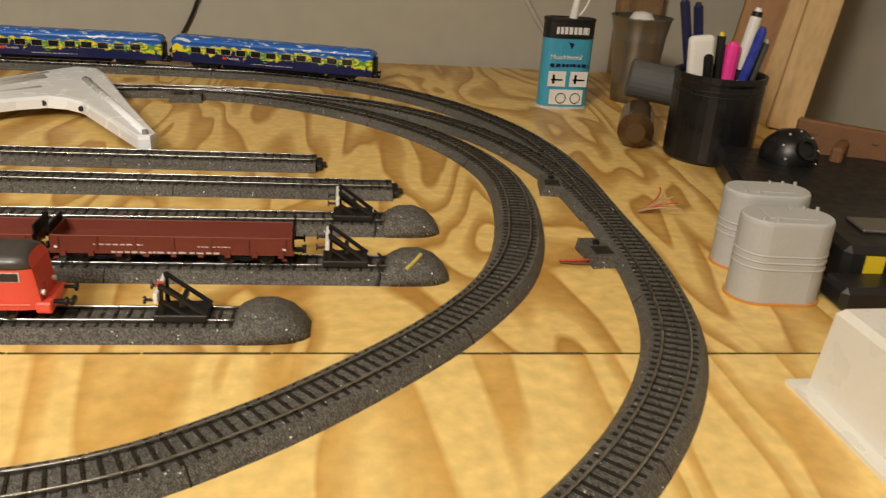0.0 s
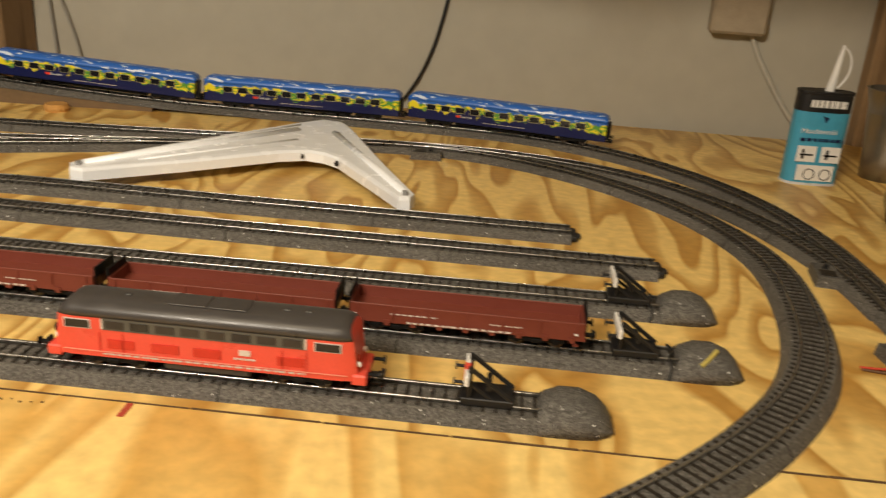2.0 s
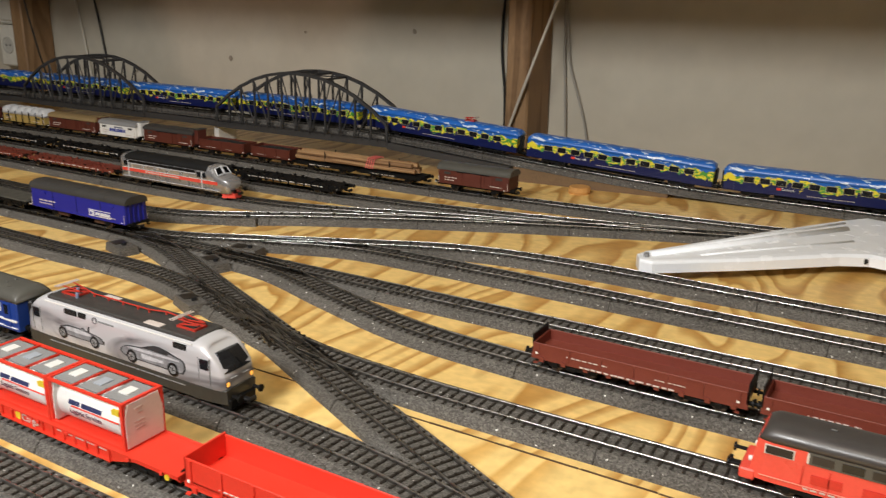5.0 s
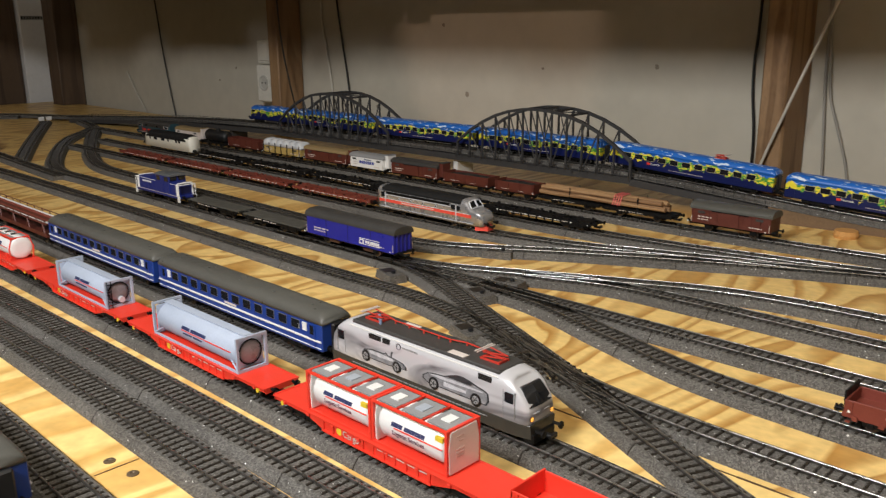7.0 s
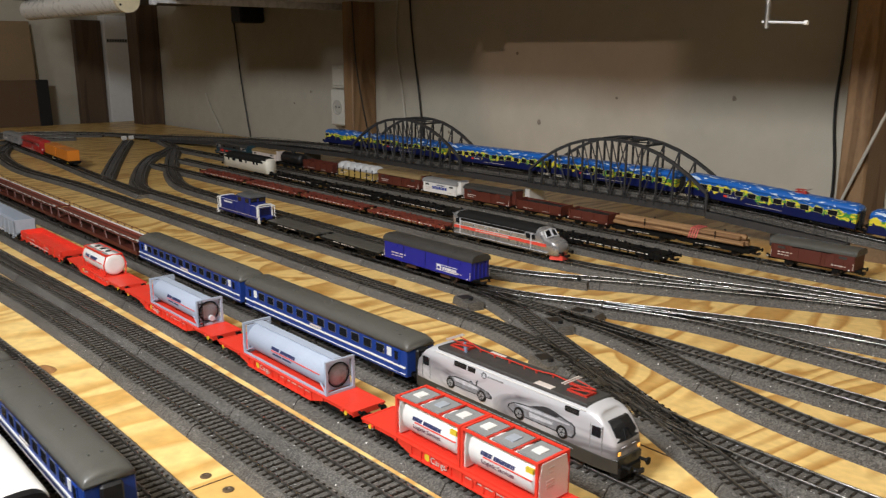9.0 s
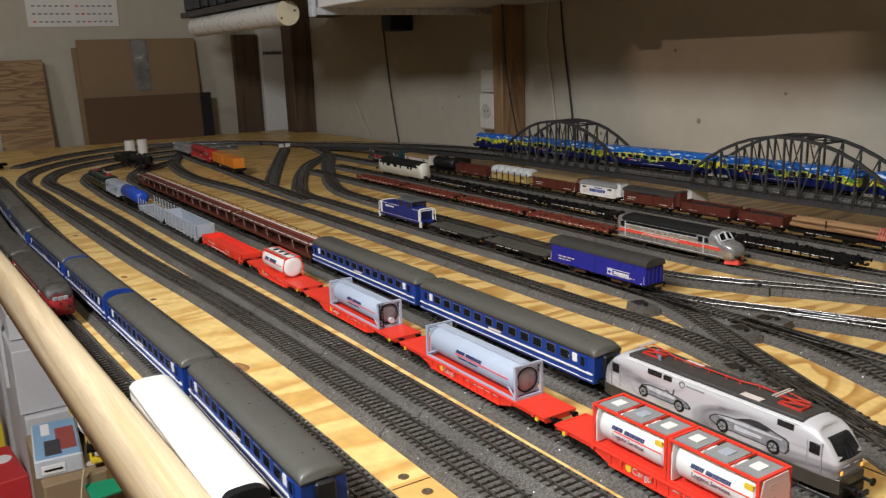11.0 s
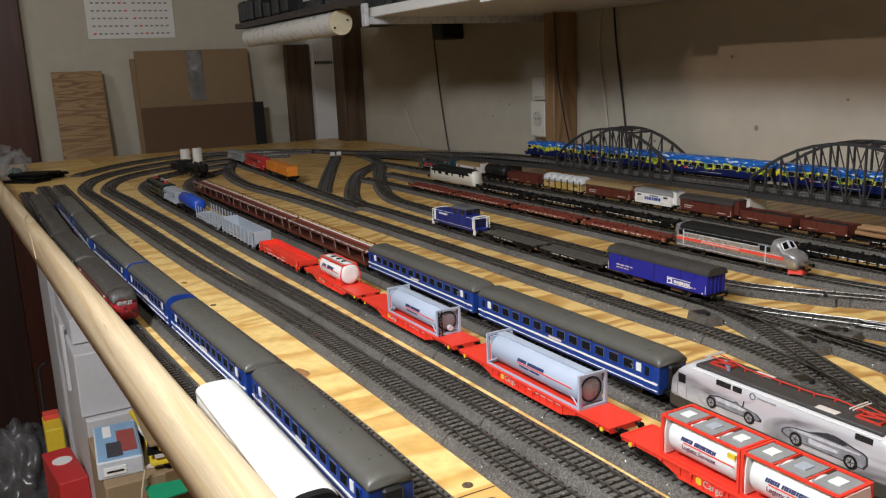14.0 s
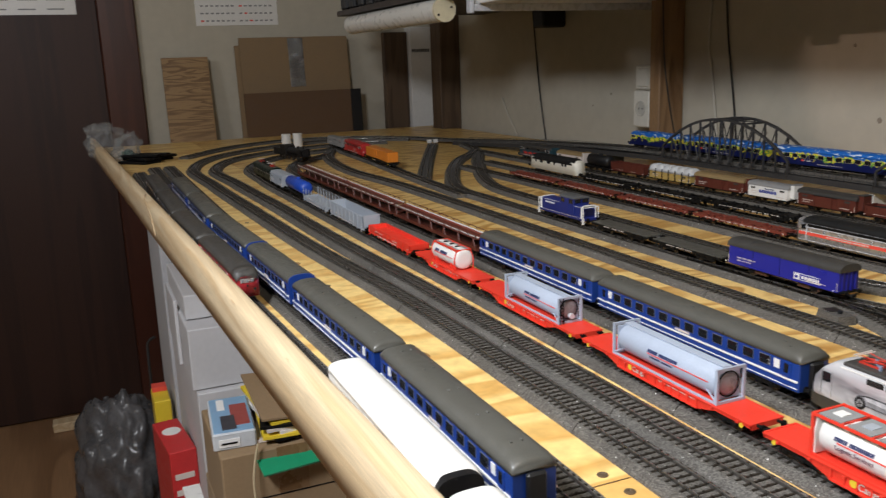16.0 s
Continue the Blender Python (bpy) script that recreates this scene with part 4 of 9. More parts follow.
def electric_loco(L=0.222):
    """Silver electric with dark roof gear and printed car pictures on its sides."""
    hw = 0.0168
    t = four_axle("electric_locomotive", "silver electric locomotive with printed cars and lit headlamps", "locomotive", L, "", L * 0.27)
    B = L - 0.006
    part("body", electric_body(B, hw), PRINTED, t, "silver body with rounded slanting noses", smooth=True)
    part("skirt", loft(bmesh.new(), shell(L - 0.005, hw * 1.006, 0.0062, 0.0160, 0.0175, 0.020, 0.0, taper=0.80)), mat("skirt_grey", (0.040, 0.038, 0.033), 0.4), t, "dark grey skirt")
    part("roof_deck", span(bmesh.new(), -L / 2 + 0.030, L / 2 - 0.030, -0.0138, 0.0138, 0.0452, 0.0484, 0.0008), ROOF_DARK, t, "dark grey roof deck")
    for s in (-1, 1):
        bars(t, "data_line", -0.075, 0.070, 0.0130, 0.0006, hw * 1.012, MIDGREY, 40, s, 12)
        patch(t, "white_edge", -L / 2 + 0.030, L / 2 - 0.030, 0.0440, 0.0448, hw * 0.915, WHITE, s, 0.0008, "white line along the roof edge")
    for e in (-1, 1):
        pantograph_at(t, e * (L / 2 - 0.046), 0.0484)
        zs = [0.0280 + 0.0122 * k / 6 for k in range(7)]
        bm = bmesh.new()
        loft(bm, [[(e * (B / 2 - nose_set_back(z) + dx - 5.0 * abs(y) ** 2), y * (1 - 0.16 * (z - 0.0280) / 0.0122), z) for dx, y in ((-0.0014, -0.0122), (0.0004, -0.0122), (0.0007, 0.0), (0.0004, 0.0122), (-0.0014, 0.0122))] for z in zs])
        w = part("windscreen", bm, GLASS, t)
        for y in (-0.004, 0.004):
            part("wiper", rod(bmesh.new(), (e * (B / 2 - nose_set_back(0.0284) + 0.0009), y, 0.0284), (e * (B / 2 - nose_set_back(0.0350) + 0.0009), y * 0.4, 0.0350), 0.0003, 5), UNDER, w)
        for s in (-1, 1):
            lamp = part("headlamp", box(bmesh.new(), (e * (B / 2 - 0.0014), s * 0.0110, 0.0203), (0.0026, 0.0034, 0.0040), 0.0006), UNDER, t, "black lamp housing")
            part("lens", box(bmesh.new(), (e * (B / 2 - 0.0002), s * 0.0110, 0.0203), (0.0010, 0.0026, 0.0030), 0.0004), LAMPY if e > 0 else WHITE, lamp, "lit amber lens" if e > 0 else "")
            part("hand_rail", rod(bmesh.new(), (e * (B / 2 - 0.0005), s * 0.0085, 0.0236), (e * (B / 2 - 0.0005), s * 0.0025, 0.0236), 0.0003, 6), SILVER, t)
        part("plough", span(bmesh.new(), e * (L / 2 - 0.010), e * (L / 2 - 0.001), -0.0125, 0.0125, 0.0020, 0.0098, 0.001), UNDER, t)
    line = [(-0.052, 0.0030, 0.0522), (-0.044, 0.0030, 0.0506), (0.016, 0.0030, 0.0506), (0.030, 0.0065, 0.0506), (0.056, 0.0040, 0.0506)]
    bm = bmesh.new()
    for p, q in zip(line, line[1:]):
        rod(bm, p, q, 0.0006, 6)
    for x, y in ((-0.044, 0.0030), (-0.028, 0.0030), (-0.012, 0.0030), (0.004, 0.0030), (0.016, 0.0030), (0.030, 0.0065), (0.048, 0.0048)):
        rod(bm, (x, y, 0.0484), (x, y, 0.0507), 0.0009, 6)
    part("roof_cable", bm, MATS["panto_red"], t, "red roof power line")
    for x, y in ((-0.030, 0.0078), (0.036, -0.0100)):
        part("roof_hatch", span(bmesh.new(), x - 0.008, x + 0.008, y - 0.0030, y + 0.0030, 0.0483, 0.0490, 0.0002), PALE, t)
    for k in range(3):
        part("insulator", rod(bmesh.new(), (-0.062 + 0.005 * k, 0.002 - 0.004 * k, 0.0483), (-0.062 + 0.005 * k, 0.002 - 0.004 * k, 0.0520), 0.0013, 10), mat("insulator_blue", (0.2, 0.24, 0.35), 0.3), t)
    DEEP, SOFT, LIGHT = mat("print_dark", (0.035, 0.035, 0.038), 0.35, 0, 260, 0.5), mat("print_soft", (0.22, 0.22, 0.23), 0.35, 0, 260, 0.5), mat("print_light", (0.50, 0.50, 0.52), 0.35, 0, 260, 0.4)
    for s in (-1, 1):
        k = 1 if s < 0 else -1

        def decal(name, outline, rise, material, parent, label=""):
            return part(name, loft(bmesh.new(), [[(k * x, s * (hw + h), z) for x, z in outline] for h in (-0.0004, rise)]), material, parent, label)

        for x, w in ((-0.047, 0.0068), (-0.034, 0.0040), (0.0675, 0.0060)):
            fr = patch(t, "grille", k * x - w, k * x + w, 0.0394, 0.0432, hw - 0.0006, UNDER, s, 0.0010)
            for j in range(3):
                patch(fr, "louvre", k * x - w, k * x + w, 0.0400 + 0.0011 * j, 0.0403 + 0.0011 * j, hw + 0.0002, ROOF_DARK, s, 0.0004)
        for e in (-1, 1):
            patch(t, "cab_window", e * (L / 2 - 0.0190) - 0.0036, e * (L / 2 - 0.0190) + 0.0036, 0.0296, 0.0368, hw * 0.960, GLASS, s, 0.0010)
            for x in (0.0240, 0.0140):
                patch(t, "door_line", e * (L / 2 - x) - 0.0002, e * (L / 2 - x) + 0.0002, 0.0185, 0.0380, hw * 0.962, MIDGREY, s, 0.0008)
        # the old racing car and the sports car printed along the side
        for outline, paint, material, shines, wheels, wr in (
                (SPORTS_CAR, 0.93, SOFT, ((SPORTS_SHINE, LIGHT), (SPORTS_GLASS, DEEP), (SPORTS_DOOR, LIGHT)), ((0.018, 0.0224), (0.0595, 0.0224)), 0.0050),
                (RACING_CAR, 0.90, SOFT, ((RACING_SHINE, LIGHT), (WINDSHIELD, DEEP)), ((-0.058, 0.0234), (-0.022, 0.0234)), 0.0047)):
            car = decal("printed_car", outline, 0.0003, DEEP, t, "printed car picture")
            mx_, mz_ = sum(a for a, b in outline) / len(outline), 0.0265
            decal("printed_paint", [(mx_ + (a - mx_) * (paint + 0.03), mz_ + (b - mz_) * (paint - 0.06)) for a, b in outline], 0.0004, material, car)
            for shine, tone in shines:
                decal("printed_shine", shine, 0.0005, tone, car)
            for x, z in wheels:
                x, y = k * x, s * (hw + 0.0003)
                part("printed_wheel", rod(bmesh.new(), (x, y - 0.0004, z), (x, y + 0.0004, z), wr, 20), BLACK, car)
                part("printed_rim", rod(bmesh.new(), (x, y - 0.0007, z), (x, y + 0.0007, z), wr * 0.62, 16), MIDGREY, car)
                for q in range(5):
                    u = 2 * math.pi * q / 5
                    part("printed_spoke", rod(bmesh.new(), (x, y + s * 0.0006, z), (x + wr * 0.58 * math.cos(u), y + s * 0.0006, z + wr * 0.58 * math.sin(u)), 0.0003, 5), UNDER, car)
        ring = lathe(bmesh.new(), [(0.0021, 0), (0.0026, 0), (0.0026, 0.0006), (0.0021, 0.0006), (0.0021, 0)], 20, caps=False)
        part("round_emblem", ring, PRINT_GREY, t).matrix_basis = pose(-k * 0.020, s * (hw - 0.0002), 0.0408, 90, 0, 0)
        bars(t, "name_bar", *sorted((-k * 0.016, k * 0.001)), 0.0402, 0.0012, hw - 0.0003, MIDGREY, 10, s, 5)
    return t


def streamlined_diesel(L=0.222):
    """Silver round-nosed diesel with a red band."""
    hw = 0.0162
    t = four_axle("round_nosed_locomotive", "silver round-nosed diesel locomotive with red band", "locomotive", L, "", L * 0.30)
    prof = [(hw, 0.0075)] + side_roof(hw, 0.0330, 0.0425) + [(-hw, 0.0075)]
    rings = []
    for x, kz, ky in ((-L / 2 + 0.006, 0.93, 0.88), (-L / 2 + 0.012, 1, 1), (L / 2 - 0.036, 1, 1), (L / 2 - 0.030, 0.97, 1), (L / 2 - 0.0225, 0.67, 0.99), (L / 2 - 0.014, 0.63, 0.96), (L / 2 - 0.007, 0.56, 0.88), (L / 2 - 0.003, 0.45, 0.74), (L / 2 - 0.0015, 0.34, 0.60)):
        rings.append([(x, y * ky, 0.0075 + (z - 0.0075) * kz) for y, z in prof])
    part("body", loft(bmesh.new(), rings), SILVER_DARK, t, "silver body with a bulbous nose", smooth=True)
    part("roof", roof_mesh(L - 0.056, hw * 1.0, 0.0348, 0.0436, 0.004, 0.8), BLACK_ROOF, t, "black roof")
    bpy.data.objects[t.children[-1].name].location.x = -0.011
    for s in (-1, 1):
        patch(t, "red_band", -L / 2 + 0.012, L / 2 - 0.020, 0.0178, 0.0222, hw, LOCO_RED, s, 0.0004, "bright red band")
        patch(t, "white_line", -L / 2 + 0.012, L / 2 - 0.024, 0.0225, 0.0229, hw, WHITE, s, 0.0005)
        patch(t, "vent_band", -0.090, 0.050, 0.0302, 0.0340, hw, UNDER, s, 0.0004, "long dark ventilation band")
        patch(t, "bright_ledge", -0.092, 0.052, 0.0288, 0.0300, hw, SILVER, s, 0.0006)
        patch(t, "bright_ledge", -L / 2 + 0.012, L / 2 - 0.016, 0.0098, 0.0106, hw, SILVER, s, 0.0006)
        for x in (-0.055, -0.030, -0.004, 0.022):
            rim = part("porthole", rod(bmesh.new(), (x, s * (hw - 0.001), 0.0258), (x, s * (hw + 0.0005), 0.0258), 0.0017, 14), SILVER, t)
            part("pane", rod(bmesh.new(), (x, s * (hw - 0.001), 0.0258), (x, s * (hw + 0.0008), 0.0258), 0.0011, 12), GLASS, rim)
        for x in (L / 2 - 0.0485, -L / 2 + 0.0255):
            patch(t, "door_post", x - 0.0008, x + 0.0008, 0.0110, 0.0335, hw, SILVER, s, 0.0008, "bright grab rail")
        patch(t, "cab_window", L / 2 - 0.058, L / 2 - 0.050, 0.0255, 0.0325, hw, GLASS, s, 0.0006)
        patch(t, "cab_window", L / 2 - 0.047, L / 2 - 0.041, 0.0255, 0.0320, hw, GLASS, s, 0.0006)
        patch(t, "cab_window", -L / 2 + 0.016, -L / 2 + 0.024, 0.0255, 0.0325, hw, GLASS, s, 0.0006)
        bars(t, "name_bar", -0.05, 0.02, 0.0192, 0.0018, hw + 0.0003, PALE, 16, s, 6)
        bm = bmesh.new()
        v = [bm.verts.new(p) for p in ((L / 2 - 0.0222, s * 0.0014, 0.0318), (L / 2 - 0.0226, s * 0.0118, 0.0308), (L / 2 - 0.0286, s * 0.0104, 0.0385), (L / 2 - 0.0280, s * 0.0014, 0.0405))]
        bmesh.ops.solidify(bm, geom=[bm.faces.new(v)], thickness=0.002)
        wind = part("windscreen", bm, GLASS, t)
        rim = bmesh.new()
        c4 = ((L / 2 - 0.0218, s * 0.0010, 0.0316), (L / 2 - 0.0222, s * 0.0124, 0.0304), (L / 2 - 0.0284, s * 0.0110, 0.0389), (L / 2 - 0.0278, s * 0.0010, 0.0410))
        for p, q in zip(c4, c4[1:] + c4[:1]):
            rod(rim, p, q, 0.0009, 6)
        part("frame", rim, SILVER, wind, "bright windscreen frame")
        part("headlamp", rod(bmesh.new(), (L / 2 - 0.014, s * 0.0120, 0.0170), (L / 2 - 0.0088, s * 0.0125, 0.0170), 0.0018, 12), LAMPY, t, "lit headlamp")
    part("snow_plough", loft(bmesh.new(), [[(L / 2 - 0.014, y, z) for y, z in ((-0.015, 0.001), (0.015, 0.001), (0.014, 0.008), (-0.014, 0.008))], [(L / 2 + 0.002, y, z) for y, z in ((-0.006, 0.001), (0.006, 0.001), (0.006, 0.007), (-0.006, 0.007))]]), LOCO_RED, t, "red snow plough")
    return t


def cream_diesel(L=0.212):
    hw = 0.0160
    t = four_axle("cream_locomotive", "cream diesel locomotive with black upper half", "locomotive", L, "", L * 0.28)
    rings = shell(L - 0.010, hw, 0.0075, 0.0320, 0.0420, 0.026, 0.012, taper=0.78)
    bm = loft(bmesh.new(), rings)
    for f in bm.faces:
        f.material_index = 1 if f.calc_center_median().z > 0.0345 else 0
    part("body", bm, [CREAM, BLACK_ROOF], t, "cream body with black upper half", smooth=True)
    part("roof", loft(bmesh.new(), [[(x * 0.96, y * 1.02, z + 0.0004) for x, y, z in r if z > 0.0310] for r in rings]), BLACK_ROOF, t, "black roof")
    for s in (-1, 1):
        patch(t, "upper_band", -L / 2 + 0.022, L / 2 - 0.022, 0.0288, 0.0332, hw, BLACK_ROOF, s, 0.0005, "black upper band")
        for x, w in ((-0.073, 0.004), (-0.047, 0.013), (-0.013, 0.013), (0.013, 0.004), (0.050, 0.006), (0.064, 0.006)):
            patch(t, "window", x - w / 2 - 0.001, x + w / 2 + 0.001, 0.0238, 0.0290, hw, GLASS, s, 0.0006)
        for e in (-1, 1):
            bm = bmesh.new()
            v = [bm.verts.new(p) for p in ((e * (L / 2 - 0.015), s * 0.001, 0.0275), (e * (L / 2 - 0.015), s * 0.0105, 0.0270), (e * (L / 2 - 0.024), s * 0.0098, 0.0365), (e * (L / 2 - 0.024), s * 0.001, 0.0375))]
            bmesh.ops.solidify(bm, geom=[bm.faces.new(v)], thickness=0.002)
            part("windscreen", bm, GLASS, t)
            part("headlamp", rod(bmesh.new(), (e * (L / 2 - 0.010), s * 0.0095, 0.0150), (e * (L / 2 - 0.0066), s * 0.0095, 0.0150), 0.0014, 10), WHITE, t)
    return t


def shunter(L=0.158):
    """Blue hood diesel with a cab behind the middle and white railings."""
    hw = 0.0138
    t = thing("blue_shunter", "blue hood diesel locomotive with white railings", "locomotive")
    for x in (-0.040, 0.040):
        bogie(t, x, 0.024)
    buffers(t, L)
    part("frame", span(bmesh.new(), -L / 2, L / 2, -0.0155, 0.0155, 0.0085, 0.0130, 0.0006), SHUNT_BLUE, t)
    for x0, x1, zs, zt, label in ((-L / 2 + 0.009, 0.002, 0.0312, 0.0334, "long blue engine hood"), (0.042, L / 2 - 0.008, 0.0308, 0.0330, "short blue engine hood")):
        part("hood", extrude_x(bmesh.new(), [(hw, 0.0130)] + side_roof(hw, zs, zt) + [(-hw, 0.0130)], x0, x1), SHUNT_BLUE, t, label)
    part("cab", span(bmesh.new(), 0.000, 0.044, -0.0156, 0.0156, 0.0130, 0.0428, 0.0008), SHUNT_BLUE, t)
    o = part("cab_roof", roof_mesh(0.050, 0.0162, 0.0424, 0.0466, 0.003, 0.7), mat("cab_roof_grey", (0.10, 0.105, 0.11), 0.35), t, "dark grey cab roof")
    o.location.x = 0.022
    part("exhaust", rod(bmesh.new(), (-0.012, 0, 0.033), (-0.012, 0, 0.039), 0.0020, 10), UNDER, t)
    for x in (-0.0004, 0.0444):
        for y in (-0.0075, 0.0075):
            part("end_window", span(bmesh.new(), x - 0.0004, x + 0.0004, y - 0.0055, y + 0.0055, 0.0350, 0.0410), GLASS, t)
    for s in (-1, 1):
        for a in (0.0040, 0.0290):
            patch(t, "cab_window", a, a + 0.0120, 0.0338, 0.0410, 0.0156, GLASS, s, 0.0005)
        patch(t, "cab_door", 0.0160, 0.0260, 0.0140, 0.0415, 0.0156, SHUNT_BLUE, s, 0.0006)
        for k in range(5):
            x = -L / 2 + 0.016 + 0.0118 * k
            patch(t, "hood_door", x, x + 0.0106, 0.0145, 0.0300, hw, SHUNT_BLUE, s, 0.0005)
        bars(t, "name_bar", -0.050, -0.020, 0.0250, 0.0028, hw + 0.0004, WHITE, 8, s, 3)
        patch(t, "stripe", -L / 2 + 0.010, L / 2 - 0.009, 0.0306, 0.0311, hw, WHITE, s, 0.0006, "white edge line")
        patch(t, "stripe", -L / 2, L / 2, 0.0126, 0.0131, 0.0155, PALE, s, 0.0004)
        for e in (-1, 1):
            bm = bmesh.new()
            for dx in (0.001, 0.0075):
                rod(bm, (e * (L / 2 - dx), s * 0.0150, 0.0120), (e * (L / 2 - dx), s * 0.0150, 0.0310), 0.0008, 6)
            rod(bm, (e * (L / 2 - 0.001), s * 0.0150, 0.0310), (e * (L / 2 - 0.0075), s * 0.0150, 0.0310), 0.0008, 6)
            span(bm, e * (L / 2 - 0.004), e * (L / 2 + 0.0005), s * 0.0150 - 0.0012, s * 0.0150 + 0.0012, 0.0030, 0.0125)
            part("handrail", bm, WHITE, t, "white corner handrail and steps")
    for e in (-1, 1):
        part("end_rail", rod(bmesh.new(), (e * (L / 2 - 0.001), -0.0150, 0.0310), (e * (L / 2 - 0.001), 0.0150, 0.0310), 0.0008, 6), WHITE, t, "white end rail")
        arch = bmesh.new()
        hz, hx = (0.0330 if e > 0 else 0.0334), e * (L / 2 - (0.0074 if e > 0 else 0.0094))
        loop = [(hx, -hw, 0.0130), (hx, -hw, hz - 0.0026), (hx, -hw * 0.86, hz - 0.0004), (hx, 0, hz), (hx, hw * 0.86, hz - 0.0004), (hx, hw, hz - 0.0026), (hx, hw, 0.0130)]
        for p, q in zip(loop, loop[1:]):
            rod(arch, p, q, 0.0014, 6)
        part("edge_arch", arch, WHITE, t, "white line round the hood end")
        part("end_grille", span(bmesh.new(), hx - 0.0004, hx + 0.0009 * e, -0.0085, 0.0085, 0.0165, 0.0275), NAVY, t)
    return t


# ---- goods wagons ----
def container_flat(L, label, material=None):
    """Long flat container wagon with a fish-bellied side sill."""
    material = material or RED
    t = four_axle("container_wagon", label, "goods wagon", L, "red container train")
    hw = 0.0150
    part("deck", span(bmesh.new(), -L / 2, L / 2, -hw, hw, 0.0112, 0.0132, 0.0004), material, t)
    for s in (-1, 1):
        bm = bmesh.new()
        pts = [(-L / 2, 0.0130), (L / 2, 0.0130), (L / 2, 0.0095), (L * 0.33, 0.0095), (L * 0.24, 0.0040), (-L * 0.24, 0.0040), (-L * 0.33, 0.0095), (-L / 2, 0.0095)]
        loft(bm, [[(x, s * hw * 1.0, z) for x, z in pts], [(x, s * (hw - 0.0016), z) for x, z in pts]])
        part("side_sill", bm, material, t)
        for i in range(11):
            x = -L * 0.235 + L * 0.47 * i / 10
            patch(t, "rib", x - 0.0008, x + 0.0008, 0.0046, 0.0118, hw, material, s, 0.0011)
        patch(t, "top_flange", -L / 2, L / 2, 0.0122, 0.0134, hw, material, s, 0.0014)
        patch(t, "bottom_flange", -L * 0.24, L * 0.24, 0.0038, 0.0050, hw, material, s, 0.0014)
        for i in range(8):
            x = -L / 2 + L * (i + 0.5) / 8
            part("lashing_hook", box(bmesh.new(), (x, s * (hw + 0.0010), 0.0108), (0.0026, 0.0016, 0.0022), 0.0003), material, t)
        part("emblem", rod(bmesh.new(), (0.0345 * s, s * (hw - 0.0003), 0.0095), (0.0345 * s, s * (hw + 0.0010), 0.0095), 0.0028, 16), YELLOW, t, "round yellow emblem")
        lettering(t, "word", "Cargo", 0.0068, -0.031 if s < 0 else 0.031, s * (hw + 0.0009), 0.0072, PALE, s)
        bars(t, "data_line", 0.004, 0.050, 0.0100, 0.0005, hw, PALE, 30, s, 3)
        for x in (-L / 2 + 0.010, L / 2 - 0.010):
            part("brake_wheel", rod(bmesh.new(), (x, s * (hw - 0.0002), 0.0092), (x, s * (hw + 0.0008), 0.0092), 0.0019, 10), YELLOW, t)
    for e in (-1, 1):
        part("end_beam", span(bmesh.new(), e * (L / 2 - 0.0014), e * (L / 2 + 0.0004), -hw, hw, 0.0090, 0.0136), material, t)
    return t


